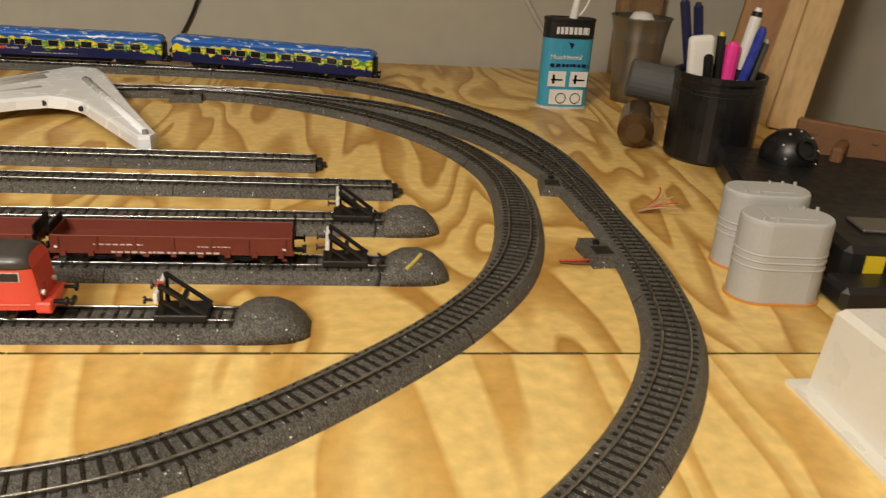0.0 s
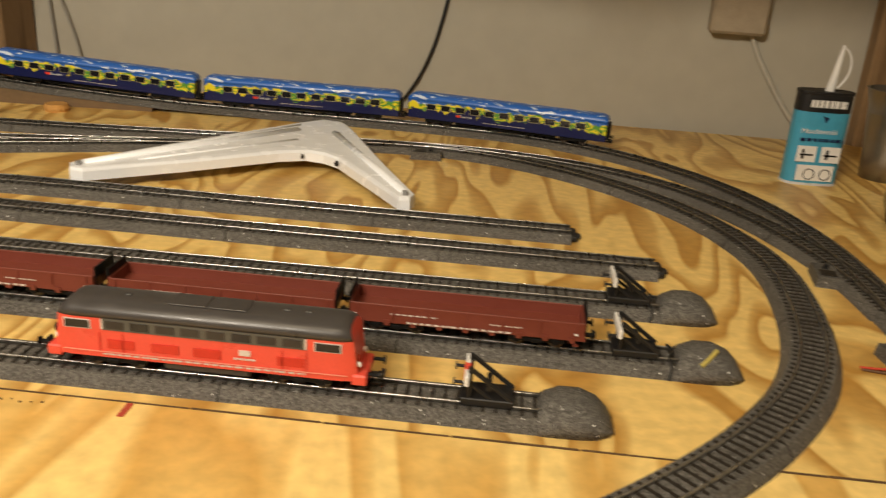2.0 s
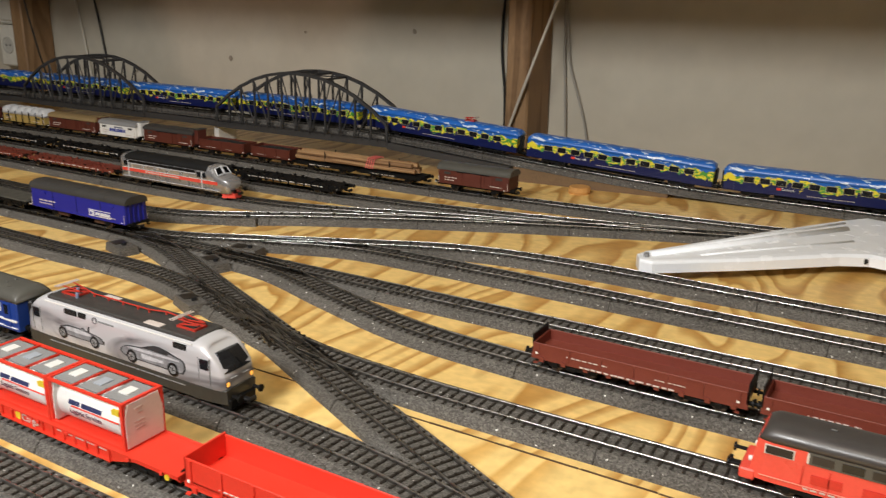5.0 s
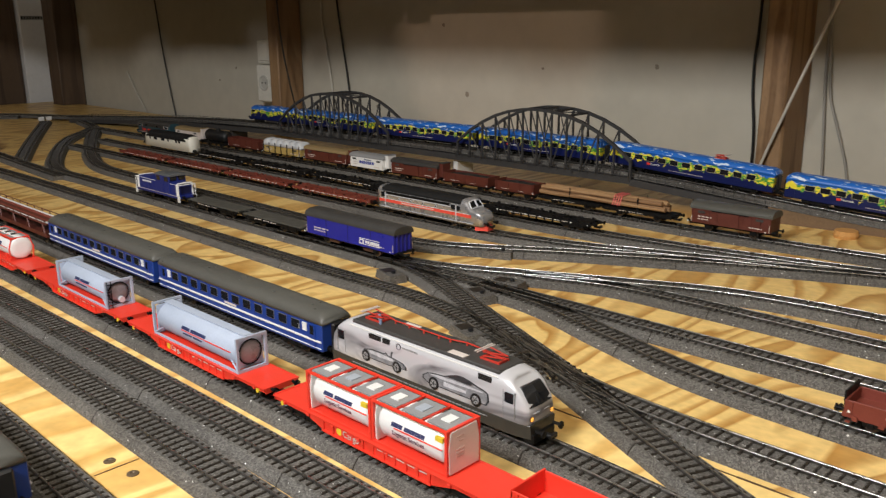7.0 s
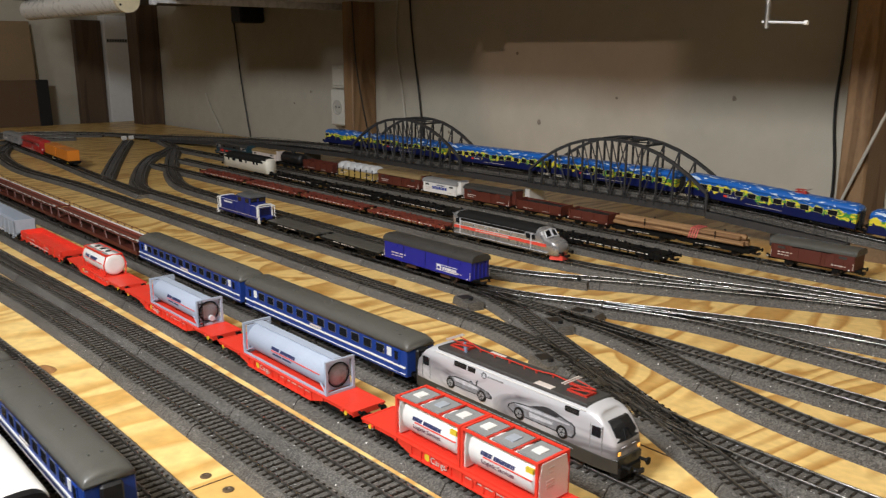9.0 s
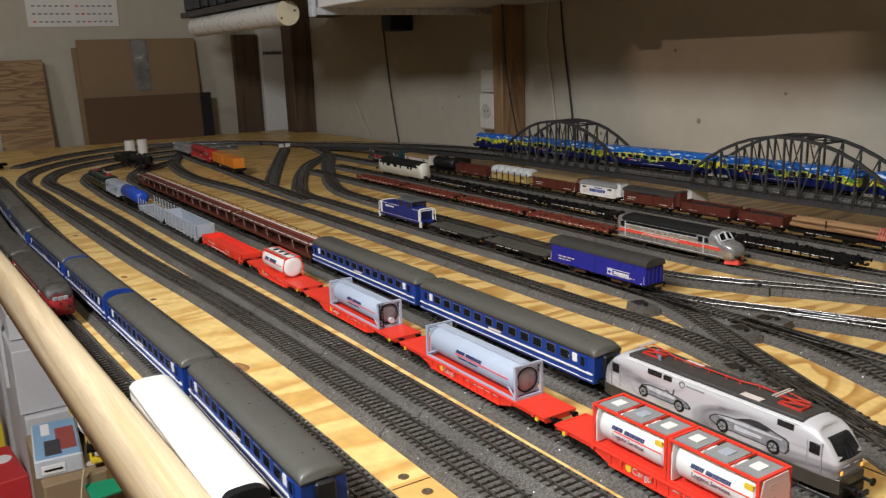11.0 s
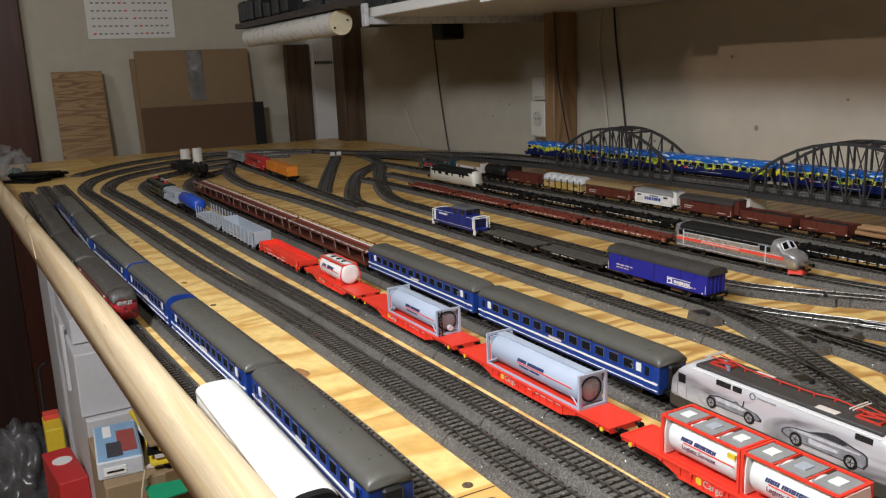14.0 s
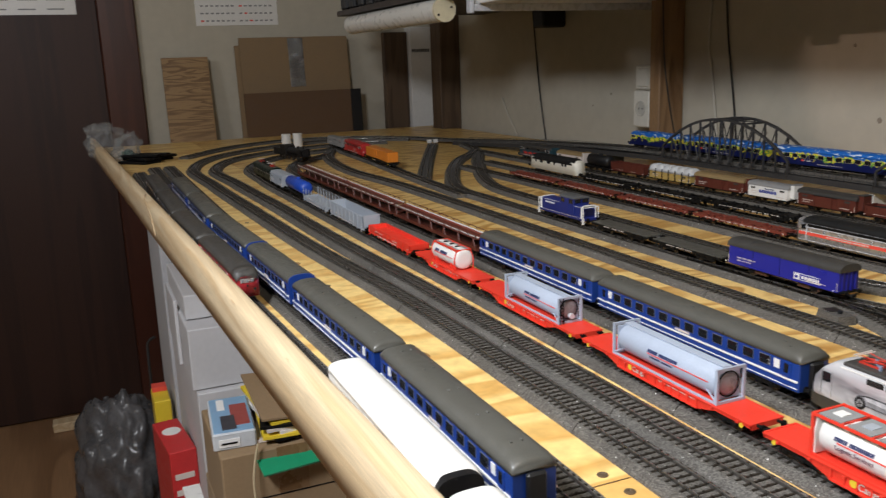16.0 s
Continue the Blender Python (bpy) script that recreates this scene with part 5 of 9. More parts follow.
def tank_container(name, label, L, frame_mat, tank_mat, H=0.0290, plates=True):
    """A tank in a rectangular frame; z = 0 under its feet."""
    W = 0.0300 if plates else 0.0285
    t = thing(name, label, "tank container", "tank containers")
    r = H / 2 - 0.0012
    zc = H / 2
    bm = bmesh.new()
    prof = []
    for u in (0, 0.15, 0.4, 0.7, 1):
        prof.append((-L / 2 + 0.004 - 0.0034 * math.cos(u * math.pi / 2) + 0.0030, r * (0.35 + 0.65 * math.sin(u * math.pi / 2))))
    prof = prof + [(-x, rr) for x, rr in reversed(prof)]
    seg = 28
    loft(bm, [[(x, rr * math.cos(2 * math.pi * k / seg), zc + rr * math.sin(2 * math.pi * k / seg)) for k in range(seg)] for x, rr in prof])
    part("tank", bm, tank_mat, t, "round tank barrel", smooth=True)
    q = 0.0011
    for e in (-1, 1):
        bm = bmesh.new()
        for s in (-1, 1):
            span(bm, e * (L / 2 - 2 * q), e * L / 2, s * W / 2, s * (W / 2 - 2 * q), 0, H)
        span(bm, e * (L / 2 - 2 * q), e * L / 2, -W / 2 + 2 * q, W / 2 - 2 * q, H - 2 * q, H)
        span(bm, e * (L / 2 - 2 * q), e * L / 2, -W / 2 + 2 * q, W / 2 - 2 * q, 0, 2 * q)
        part("end_frame", bm, frame_mat, t)
    for s in (-1, 1):
        for x0, x1 in () if plates else ((-L / 2 + 2 * q, -L / 2 + 0.016), (L / 2 - 2 * q, L / 2 - 0.016)):
            part("brace", rod(bmesh.new(), (x0, s * (W / 2 - q), 2 * q), (x1, s * (W / 2 - 3 * q), H * 0.32), 0.0007, 6), frame_mat, t)
        if plates:
            part("top_rail", span(bmesh.new(), -L / 2 + 2 * q, L / 2 - 2 * q, s * W / 2, s * (W / 2 - 1.4 * q), H - 1.5 * q, H), frame_mat, t)
        part("bottom_rail", span(bmesh.new(), -L / 2 + 2 * q, L / 2 - 2 * q, s * (W / 2 - 0.2 * q), s * (W / 2 - 1.6 * q), 0, 1.5 * q), frame_mat, t)
        curved_bars(t, "name_bar", -L * 0.24 if plates else -L * 0.14, L * 0.20 if plates else L * 0.14, zc, r, 0.0020, 0.0047, PRINT_BLUE, 18, s, 6)
        part("name_rule", span(bmesh.new(), -L * 0.20 if plates else -L * 0.14, L * 0.42, s * (r - 0.0003), s * (r + 0.0004), zc + 0.0006, zc + 0.0013), RED, t)
        if plates:
            lettering(t, "second_line", "Logistic Services", 0.0044, s * L * 0.22, s * (r + 0.0004), zc - 0.0034, mat("print_wine", (0.10, 0.03, 0.06), 0.5), s)
        else:
            curved_bars(t, "second_line", -L * 0.12, L * 0.10, zc, r, -0.0022, -0.0008, PRINT_BLUE, 17, s, 8)
    if plates:
        for e in (-1, 1):
            part("end_plate", loft(bmesh.new(), [[(e * (L / 2 + dx), y, z) for y, z in ((-W / 2 + 1.6 * q, 1.0 * q), (W / 2 - 1.6 * q, 1.0 * q), (W / 2 - 1.3 * q, H * 0.62), (W / 2 - 3.4 * q, H - 1.3 * q), (-W / 2 + 3.4 * q, H - 1.3 * q), (-W / 2 + 1.3 * q, H * 0.62))] for dx in (-0.0030, 0.0004)]), tank_mat, t, "flat white end wall")
            for z, w in ((0.0235, 0.0040), (0.0205, 0.0025), (0.0150, 0.0055), (0.0128, 0.0055), (0.0106, 0.0050)):
                part("data_bar", span(bmesh.new(), e * (L / 2 + 0.0003), e * (L / 2 + 0.0006), -0.002 - w, -0.002 + w * 0.4, z, z + 0.0010), PALE, t)
        for i in range(3):
            x = -L / 2 + L * (i + 0.5) / 3
            part("top_plate", span(bmesh.new(), x - L * 0.13, x + L * 0.13, -W / 2 + 0.004, W / 2 - 0.004, H - 1.4 * q, H - 0.4 * q), MIDGREY, t, "grey walkway plate")
            part("hatch", span(bmesh.new(), x - L * 0.055, x + L * 0.055, -0.0045, 0.0045, H - 0.5 * q, H + 0.0003), WHITE if i != 1 else GREYPL, t)
            part("cross_bar", span(bmesh.new(), x + L * 0.150, x + L * 0.163, -W / 2 + 1.4 * q, W / 2 - 1.4 * q, H - 1.4 * q, H - 0.1 * q), frame_mat, t)
        for s in (-1, 1):
            # yellow data label on the barrel
            part("label_plate", span(bmesh.new(), L * 0.33, L * 0.42, s * (r - 0.0030), s * (r - 0.0007), zc + 0.0052, zc + 0.0082), YELLOW, t)
    else:
        part("walkway", span(bmesh.new(), -L / 2 + 0.004, L / 2 - 0.004, -0.0040, 0.0040, H - 0.0014, H - 0.0004), tank_mat, t)
        for e in (-1, 1):
            bm = bmesh.new()
            lathe(bm, [(0.0098, 0), (0.0108, 0), (0.0108, 0.0006), (0.0098, 0.0006), (0.0098, 0)], 24, caps=False)
            part("end_plate", span(bmesh.new(), e * (L / 2 - 0.0052), e * (L / 2 - 0.0040), -W / 2 + 2 * q, W / 2 - 2 * q, 2 * q, H - 2 * q), tank_mat, t)
            dish = part("end_dish", lathe(bmesh.new(), [(0.0098, 0.0), (0.0090, 0.0010), (0.0060, 0.0020), (0.0010, 0.0024)], 24), mat("dish_grey", (0.26, 0.24, 0.25), 0.3), t, "domed grey tank end", smooth=True)
            dish.matrix_basis = pose(e * (L / 2 - 0.0040), 0, zc, 0, 90 * e, 0)
            o = part("end_ring", bm, UNDER, t, "black rubber ring")
            o.matrix_basis = pose(e * (L / 2 - 0.0034), 0, zc, 0, 90, 0)
    return t


def low_wagon(name, label, L, body, group="", height=0.0215, stakes=False, load=None, boxy=False, hw=0.0155):
    """Open goods wagon: floor, four walls with ribs, empty or loaded."""
    t = four_axle(name, label, "goods wagon", L, group) if L > 0.14 else two_axle(name, label, "goods wagon", L, group)
    part("floor_plank", span(bmesh.new(), -L / 2 + 0.001, L / 2 - 0.001, -hw, hw, 0.0115, 0.0135), body, t)
    if L > 0.14:
        for s in (-1, 1):
            part("side_sill", span(bmesh.new(), -L / 2, L / 2, s * hw, s * (hw - 0.002), 0.0085, 0.0120, 0.0003), body, t)
            for i in range(9):
                x = -L / 2 + L * (i + 0.5) / 9
                patch(t, "bracket", x - 0.0018, x + 0.0018, 0.0072, 0.0110, hw, body, s, 0.0010)
            bars(t, "data_line", -L * 0.25, L * 0.2, 0.0098, 0.0010, hw + 0.0008, PALE, 14, s, 3)
    if stakes:
        for s in (-1, 1):
            for i in range(9):
                x = -L / 2 + 0.004 + (L - 0.008) * i / 8
                part("stake", span(bmesh.new(), x - 0.0007, x + 0.0007, s * hw - 0.0007, s * hw + 0.0007, 0.0115, 0.0330), body, t)
        height = 0.0165
    for s in (-1, 1):
        part("side_wall", span(bmesh.new(), -L / 2 + 0.001, L / 2 - 0.001, s * hw, s * (hw - 0.0012), 0.0125, height, 0.0003), body, t)
        for i in range(int(L / 0.020)):
            x = -L / 2 + 0.006 + (L - 0.012) * i / max(1, int(L / 0.020) - 1)
            patch(t, "rib", x - 0.0008, x + 0.0008, 0.0125, height - 0.0006, hw, body, s, 0.0008)
        bars(t, "data_line", -L * 0.32, -L * 0.12, 0.0150, 0.0007, hw, PALE, 9, s, 5)
        bars(t, "data_line", L * 0.10, L * 0.24, 0.0142, 0.0006, hw, PALE, 7, s, 7)
        for x in (-L * 0.47, L * 0.46):
            patch(t, "step", x - 0.0016, x + 0.0016, 0.0058, 0.0066, hw, body, s, 0.0024)
            # white fleck painting a tiny edge highlight, shaped like a label
            patch(t, "label_plate", x - 0.0010, x + 0.0010, 0.0128, 0.0142, hw, WHITE, s, 0.0010)
    for e in (-1, 1):
        part("end_wall", span(bmesh.new(), e * (L / 2 - 0.001), e * (L / 2 - 0.0024), -hw, hw, 0.0125, height + (0.0012 if boxy else 0.0), 0.0003), body, t)
    if load:
        bm = bmesh.new()
        n = 14
        r = random.Random(5)
        vs = [[bm.verts.new((-L / 2 + 0.004 + (L - 0.008) * i / n, -hw + 0.0022 + (2 * hw - 0.0044) * j / 6, height - 0.0035 + 0.0040 * math.sin(math.pi * i / n) * math.sin(math.pi * j / 6) + r.uniform(-0.0006, 0.0006))) for j in range(7)] for i in range(n + 1)]
        for i in range(n):
            for j in range(6):
                bm.faces.new((vs[i][j], vs[i + 1][j], vs[i + 1][j + 1], vs[i][j + 1]))
        part("load", bm, load, t, "heaped coal load")
    return t


def van(name, label, L, body, roof, group="", z_side=0.0315, z_top=0.0385, hw=0.0155, door=True, brake_cab=False, planks=True, four=False):
    """Covered goods van with an arched roof."""
    t = (four_axle if four else two_axle)(name, label, "goods van", L, group) if four else two_axle(name, label, "goods van", L, group)
    part("body", span(bmesh.new(), -L / 2 + 0.001, L / 2 - 0.001, -hw, hw, 0.0110, z_side, 0.0006), body, t)
    bm = bmesh.new()
    pr = side_roof(hw + 0.0008, z_side - 0.0006, z_top)
    extrude_x(bm, pr, -L / 2 - 0.0012, L / 2 + 0.0012)
    part("roof", bm, roof, t, "arched roof")
    for s in (-1, 1):
        if planks:
            n = max(4, int(L / 0.011))
            for i in range(n):
                x = -L / 2 + 0.003 + (L - 0.006) * i / (n - 1)
                patch(t, "rib", x - 0.0006, x + 0.0006, 0.0115, z_side - 0.0008, hw, body, s, 0.0006)
        if door:
            patch(t, "sliding_door", -0.013, 0.013, 0.0118, z_side - 0.0012, hw, body, s, 0.0012)
            patch(t, "door_rail", -0.026, 0.026, z_side - 0.0016, z_side - 0.0008, hw, UNDER, s, 0.0016)
        bars(t, "data_line", -L * 0.40, -L * 0.22, 0.0200, 0.0014, hw + 0.0004, PALE, 4, s, 5)
        bars(t, "data_line", -L * 0.40, -L * 0.26, 0.0165, 0.0012, hw + 0.0004, PALE, 4, s, 6)
        bars(t, "data_line", L * 0.24, L * 0.40, 0.0150, 0.0012, hw + 0.0004, PALE, 4, s, 9)
        for e in (-1, 1):
            x = e * (L / 2 - 0.0020)
            part("grab_rail", rod(bmesh.new(), (x, s * (hw + 0.0010), 0.0125), (x, s * (hw + 0.0010), 0.0220), 0.0004, 6), PALE, t)
            patch(t, "step", x - 0.0022, x + 0.0022, 0.0050, 0.0058, hw, UNDER, s, 0.0026)
            # small white plate, put in as a glint on the lower edge
            patch(t, "label_plate", x - 0.0060, x - 0.0042, 0.0116, 0.0130, hw, WHITE, s, 0.0010)
        for e in (-1, 1):
            patch(t, "vent_flap", e * L * 0.36 - 0.0050, e * L * 0.36 + 0.0050, z_side - 0.0062, z_side - 0.0030, hw, ROOF_DARK if planks else body, s, 0.0009)
    for k in (-0.3, 0.0, 0.3):
        part("roof_seam", extrude_x(bmesh.new(), [(y * 1.008, z + 0.0002) for y, z in pr], L * k - 0.0004, L * k + 0.0004), roof, t)
    if brake_cab:
        part("brakeman_cab", span(bmesh.new(), L / 2 - 0.001, L / 2 + 0.009, -0.010, 0.010, 0.0150, z_top + 0.001, 0.0006), body, t)
        part("cab_roof", span(bmesh.new(), L / 2 - 0.002, L / 2 + 0.010, -0.011, 0.011, z_top + 0.001, z_top + 0.0024, 0.0005), roof, t)
    return t


def flat_skeleton(L, label, material, group):
    """Low skeletal flat wagon with cross beams."""
    t = four_axle("skeletal_flat_wagon", label, "goods wagon", L, group)
    for s in (-1, 1):
        part("side_sill", span(bmesh.new(), -L / 2, L / 2, s * 0.0145, s * 0.0120, 0.0085, 0.0130, 0.0004), material, t)
        bars(t, "data_line", -L * 0.35, L * 0.35, 0.0100, 0.0009, 0.0145, PALE, 34, s, 3)
    part("centre_sill", span(bmesh.new(), -L / 2, L / 2, -0.003, 0.003, 0.0080, 0.0120), material, t)
    for x0, x1 in ((-0.47, -0.30), (-0.16, 0.17), (0.31, 0.47)):
        part("deck_plate", span(bmesh.new(), L * x0, L * x1, -0.0119, 0.0119, 0.0121, 0.0129), material, t)
    for s in (-1, 1):
        for i in range(14):
            x = -L / 2 + L * (i + 0.5) / 14
            patch(t, "stake_pocket", x - 0.0012, x + 0.0012, 0.0070, 0.0130, 0.0145, material, s, 0.0012)
    for i in range(8):
        x = -L / 2 + L * (i + 0.5) / 8
        part("cross_beam", span(bmesh.new(), x - 0.005, x + 0.005, -0.0120, 0.0120, 0.0105, 0.0126), material, t)
        for s in (-1, 1):
            part("latch", box(bmesh.new(), (x, s * 0.0132, 0.0138), (0.0034, 0.002, 0.0018), 0.0004), UNDER if i % 2 else material, t)
    r = random.Random(int(L * 1000))
    for k in range(22):
        x = -L / 2 + 0.006 + (L - 0.012) * k / 21
        s = r.choice((-1, 1))
        h = r.uniform(0.0012, 0.0042)
        part("twist_lock", box(bmesh.new(), (x, s * r.uniform(0.004, 0.0135), 0.0125 + h / 2), (r.uniform(0.002, 0.005), 0.0022, h), 0.0003), material, t)
        if k % 3 == 0:
            for q in (-1, 1):
                # pale flecks along the sill imitate its small highlights
                patch(t, "label_plate", x - 0.0012, x + 0.0010, 0.0096, 0.0112, 0.0145, WHITE, q, 0.0006)
    return t


def flat_board(L, label, material, deck, group=""):
    t = four_axle("flat_wagon", label, "goods wagon", L, group) if L > 0.14 else two_axle("flat_wagon", label, "goods wagon", L, group)
    part("deck", span(bmesh.new(), -L / 2, L / 2, -0.0152, 0.0152, 0.0115, 0.0138, 0.0003), deck, t)
    for s in (-1, 1):
        part("side_sill", span(bmesh.new(), -L / 2, L / 2, s * 0.0154, s * 0.0134, 0.0085, 0.0125, 0.0003), material, t)
        for i in range(7):
            x = -L / 2 + L * (i + 0.5) / 7
            patch(t, "stake_pocket", x - 0.0012, x + 0.0012, 0.0085, 0.0128, 0.0154, material, s, 0.0010)
        bars(t, "data_line", -L * 0.3, L * 0.1, 0.0100, 0.0010, 0.0154, PALE, 8, s, 3)
    return t


def tank_wagon(L, label, material, group=""):
    t = two_axle("tank_wagon", label, "tank wagon", L, group)
    bm = bmesh.new()
    r, zc, seg = 0.0138, 0.0268, 24
    prof = [(-L / 2 + 0.004, r * 0.4), (-L / 2 + 0.005, r * 0.75), (-L / 2 + 0.009, r), (L / 2 - 0.009, r), (L / 2 - 0.005, r * 0.75), (L / 2 - 0.004, r * 0.4)]
    loft(bm, [[(x, rr * math.cos(2 * math.pi * k / seg), zc + rr * math.sin(2 * math.pi * k / seg)) for k in range(seg)] for x, rr in prof])
    part("tank", bm, material, t, "round tank barrel", smooth=True)
    part("dome", rod(bmesh.new(), (0, 0, zc + r - 0.002), (0, 0, zc + r + 0.0032), 0.0050, 16), material, t)
    bm = bmesh.new()
    for x in (-0.03, -0.01, 0.01, 0.03):
        box(bm, (x * L / 0.1, 0, 0.0135), (0.003, 0.018, 0.006))
    part("saddle", bm, UNDER, t)
    return t


def car_carrier(L):
    """Double-deck articulated car transporter."""
    t = four_axle("car_transporter", "oxide-red double-deck car transporter wagon, empty", "goods wagon", L, "", L / 2 - 0.03)
    hw = 0.0150
    axle(t, 0.0)
    part("lower_deck", span(bmesh.new(), -L / 2, L / 2, -hw, hw, 0.0095, 0.0118, 0.0003), BROWN, t)
    part("upper_deck", span(bmesh.new(), -L / 2, L / 2, -hw, hw, 0.0268, 0.0286, 0.0003), BROWN, t)
    for s in (-1, 1):
        part("wheel_track", span(bmesh.new(), -L / 2 + 0.002, L / 2 - 0.002, s * 0.0040, s * 0.0092, 0.0286, 0.0292), mat("deck_rust", (0.23, 0.05, 0.03), 0.45), t)
        part("wheel_track", span(bmesh.new(), -L / 2 + 0.002, L / 2 - 0.002, s * 0.0094, s * 0.0120, 0.0286, 0.0302), WHITE, t, "pale edge strip")
        part("guard_rail", span(bmesh.new(), -L / 2, L / 2, s * hw, s * (hw - 0.0009), 0.0325, 0.0334), BROWN, t)
        part("side_girder", span(bmesh.new(), -L / 2, L / 2, s * hw, s * (hw - 0.0012), 0.0118, 0.0150), BROWN, t)
        for i in range(13):
            x = -L / 2 + 0.004 + (L - 0.008) * i / 12
            part("guard_post", span(bmesh.new(), x - 0.0006, x + 0.0006, s * hw, s * (hw - 0.0009), 0.0286, 0.0326), BROWN, t)
        for i in range(7):
            x = -L / 2 + 0.012 + (L - 0.024) * i / 6
            bm = bmesh.new()
            rod(bm, (x - 0.006, s * (hw - 0.0008), 0.0115), (x, s * (hw - 0.0008), 0.0270), 0.0011, 6)
            rod(bm, (x + 0.006, s * (hw - 0.0008), 0.0115), (x, s * (hw - 0.0008), 0.0270), 0.0011, 6)
            part("deck_strut", bm, BROWN, t)
    return t


def old_electric(L):
    """Dark green box electric with a crowded roof."""
    hw = 0.0158
    green = mat("loco_green", (0.010, 0.022, 0.016), 0.35)
    t = four_axle("old_electric_locomotive", "dark green box electric locomotive with roof gear", "locomotive", L, "", L * 0.28)
    part("body", extrude_x(bmesh.new(), [(hw, 0.0100)] + side_roof(hw, 0.0330, 0.0400) + [(-hw, 0.0100)], -L / 2 + 0.005, L / 2 - 0.005), green, t, "dark green body")
    for e in (-1, 1):
        pantograph_at(t, e * (L / 2 - 0.042), 0.0400)
        for y in (-0.0075, 0.0, 0.0075):
            part("cab_window", span(bmesh.new(), e * (L / 2 - 0.0056), e * (L / 2 - 0.0044), y - 0.0028, y + 0.0028, 0.0260, 0.0320), GLASS, t)
        for y in (-0.0105, 0.0105):
            part("headlamp", rod(bmesh.new(), (e * (L / 2 - 0.006), y, 0.0165), (e * (L / 2 - 0.0035), y, 0.0165), 0.0019, 12), PALE, t)
    for s in (-1, 1):
        for x in (-0.080, -0.045, -0.015, 0.015, 0.045, 0.080):
            patch(t, "side_window", x - 0.0045, x + 0.0045, 0.0255, 0.0315, hw, GLASS, s, 0.0006)
        for x in (-0.030, 0.0, 0.030):
            patch(t, "louvre", x - 0.0065, x + 0.0065, 0.0165, 0.0235, hw, UNDER, s, 0.0005)
        patch(t, "waist_line", -L / 2 + 0.006, L / 2 - 0.006, 0.0244, 0.0248, hw, PALE, s, 0.0005)
    for x in (-0.030, -0.012, 0.006, 0.024):
        part("roof_box", span(bmesh.new(), x - 0.0055, x + 0.0055, -0.0050, 0.0050, 0.0396, 0.0432, 0.0006), UNDER, t)
        part("insulator", rod(bmesh.new(), (x + 0.008, 0.0060, 0.0390), (x + 0.008, 0.0060, 0.0440), 0.0012, 8), PALE, t)
    return t


def steam_loco(L):
    t = thing("steam_locomotive", "small black steam locomotive with tender", "locomotive")
    for i in range(5):
        axle(t, -L * 0.30 + i * L * 0.145, 0.0078)
    bm = bmesh.new()
    rod(bm, (-L * 0.08, 0, 0.026), (L * 0.46, 0, 0.026), 0.0105, 20)
    part("boiler", bm, BLACK, t, smooth=False)
    part("cab", span(bmesh.new(), -L * 0.24, -L * 0.07, -0.0155, 0.0155, 0.012, 0.0425, 0.001), BLACK, t)
    part("tender", span(bmesh.new(), -L * 0.5, -L * 0.26, -0.015, 0.015, 0.010, 0.031, 0.001), BLACK, t)
    part("running_board", span(bmesh.new(), -L * 0.24, L * 0.5, -0.0148, 0.0148, 0.0150, 0.0165, 0.0003), BLACK, t)
    for s in (-1, 1):
        part("smoke_deflector", span(bmesh.new(), L * 0.34, L * 0.46, s * 0.0142, s * 0.0150, 0.0165, 0.037), BLACK, t)
        part("cylinder", rod(bmesh.new(), (L * 0.32, s * 0.0130, 0.0085), (L * 0.44, s * 0.0130, 0.0085), 0.0048, 14), BLACK, t)
    for x, r, h in ((0.40, 0.0045, 0.0455), (0.22, 0.005, 0.0425), (0.08, 0.005, 0.0420)):
        part("chimney", rod(bmesh.new(), (L * x, 0, 0.034), (L * x, 0, h), r * 0.7, 12), BLACK, t)
    return t


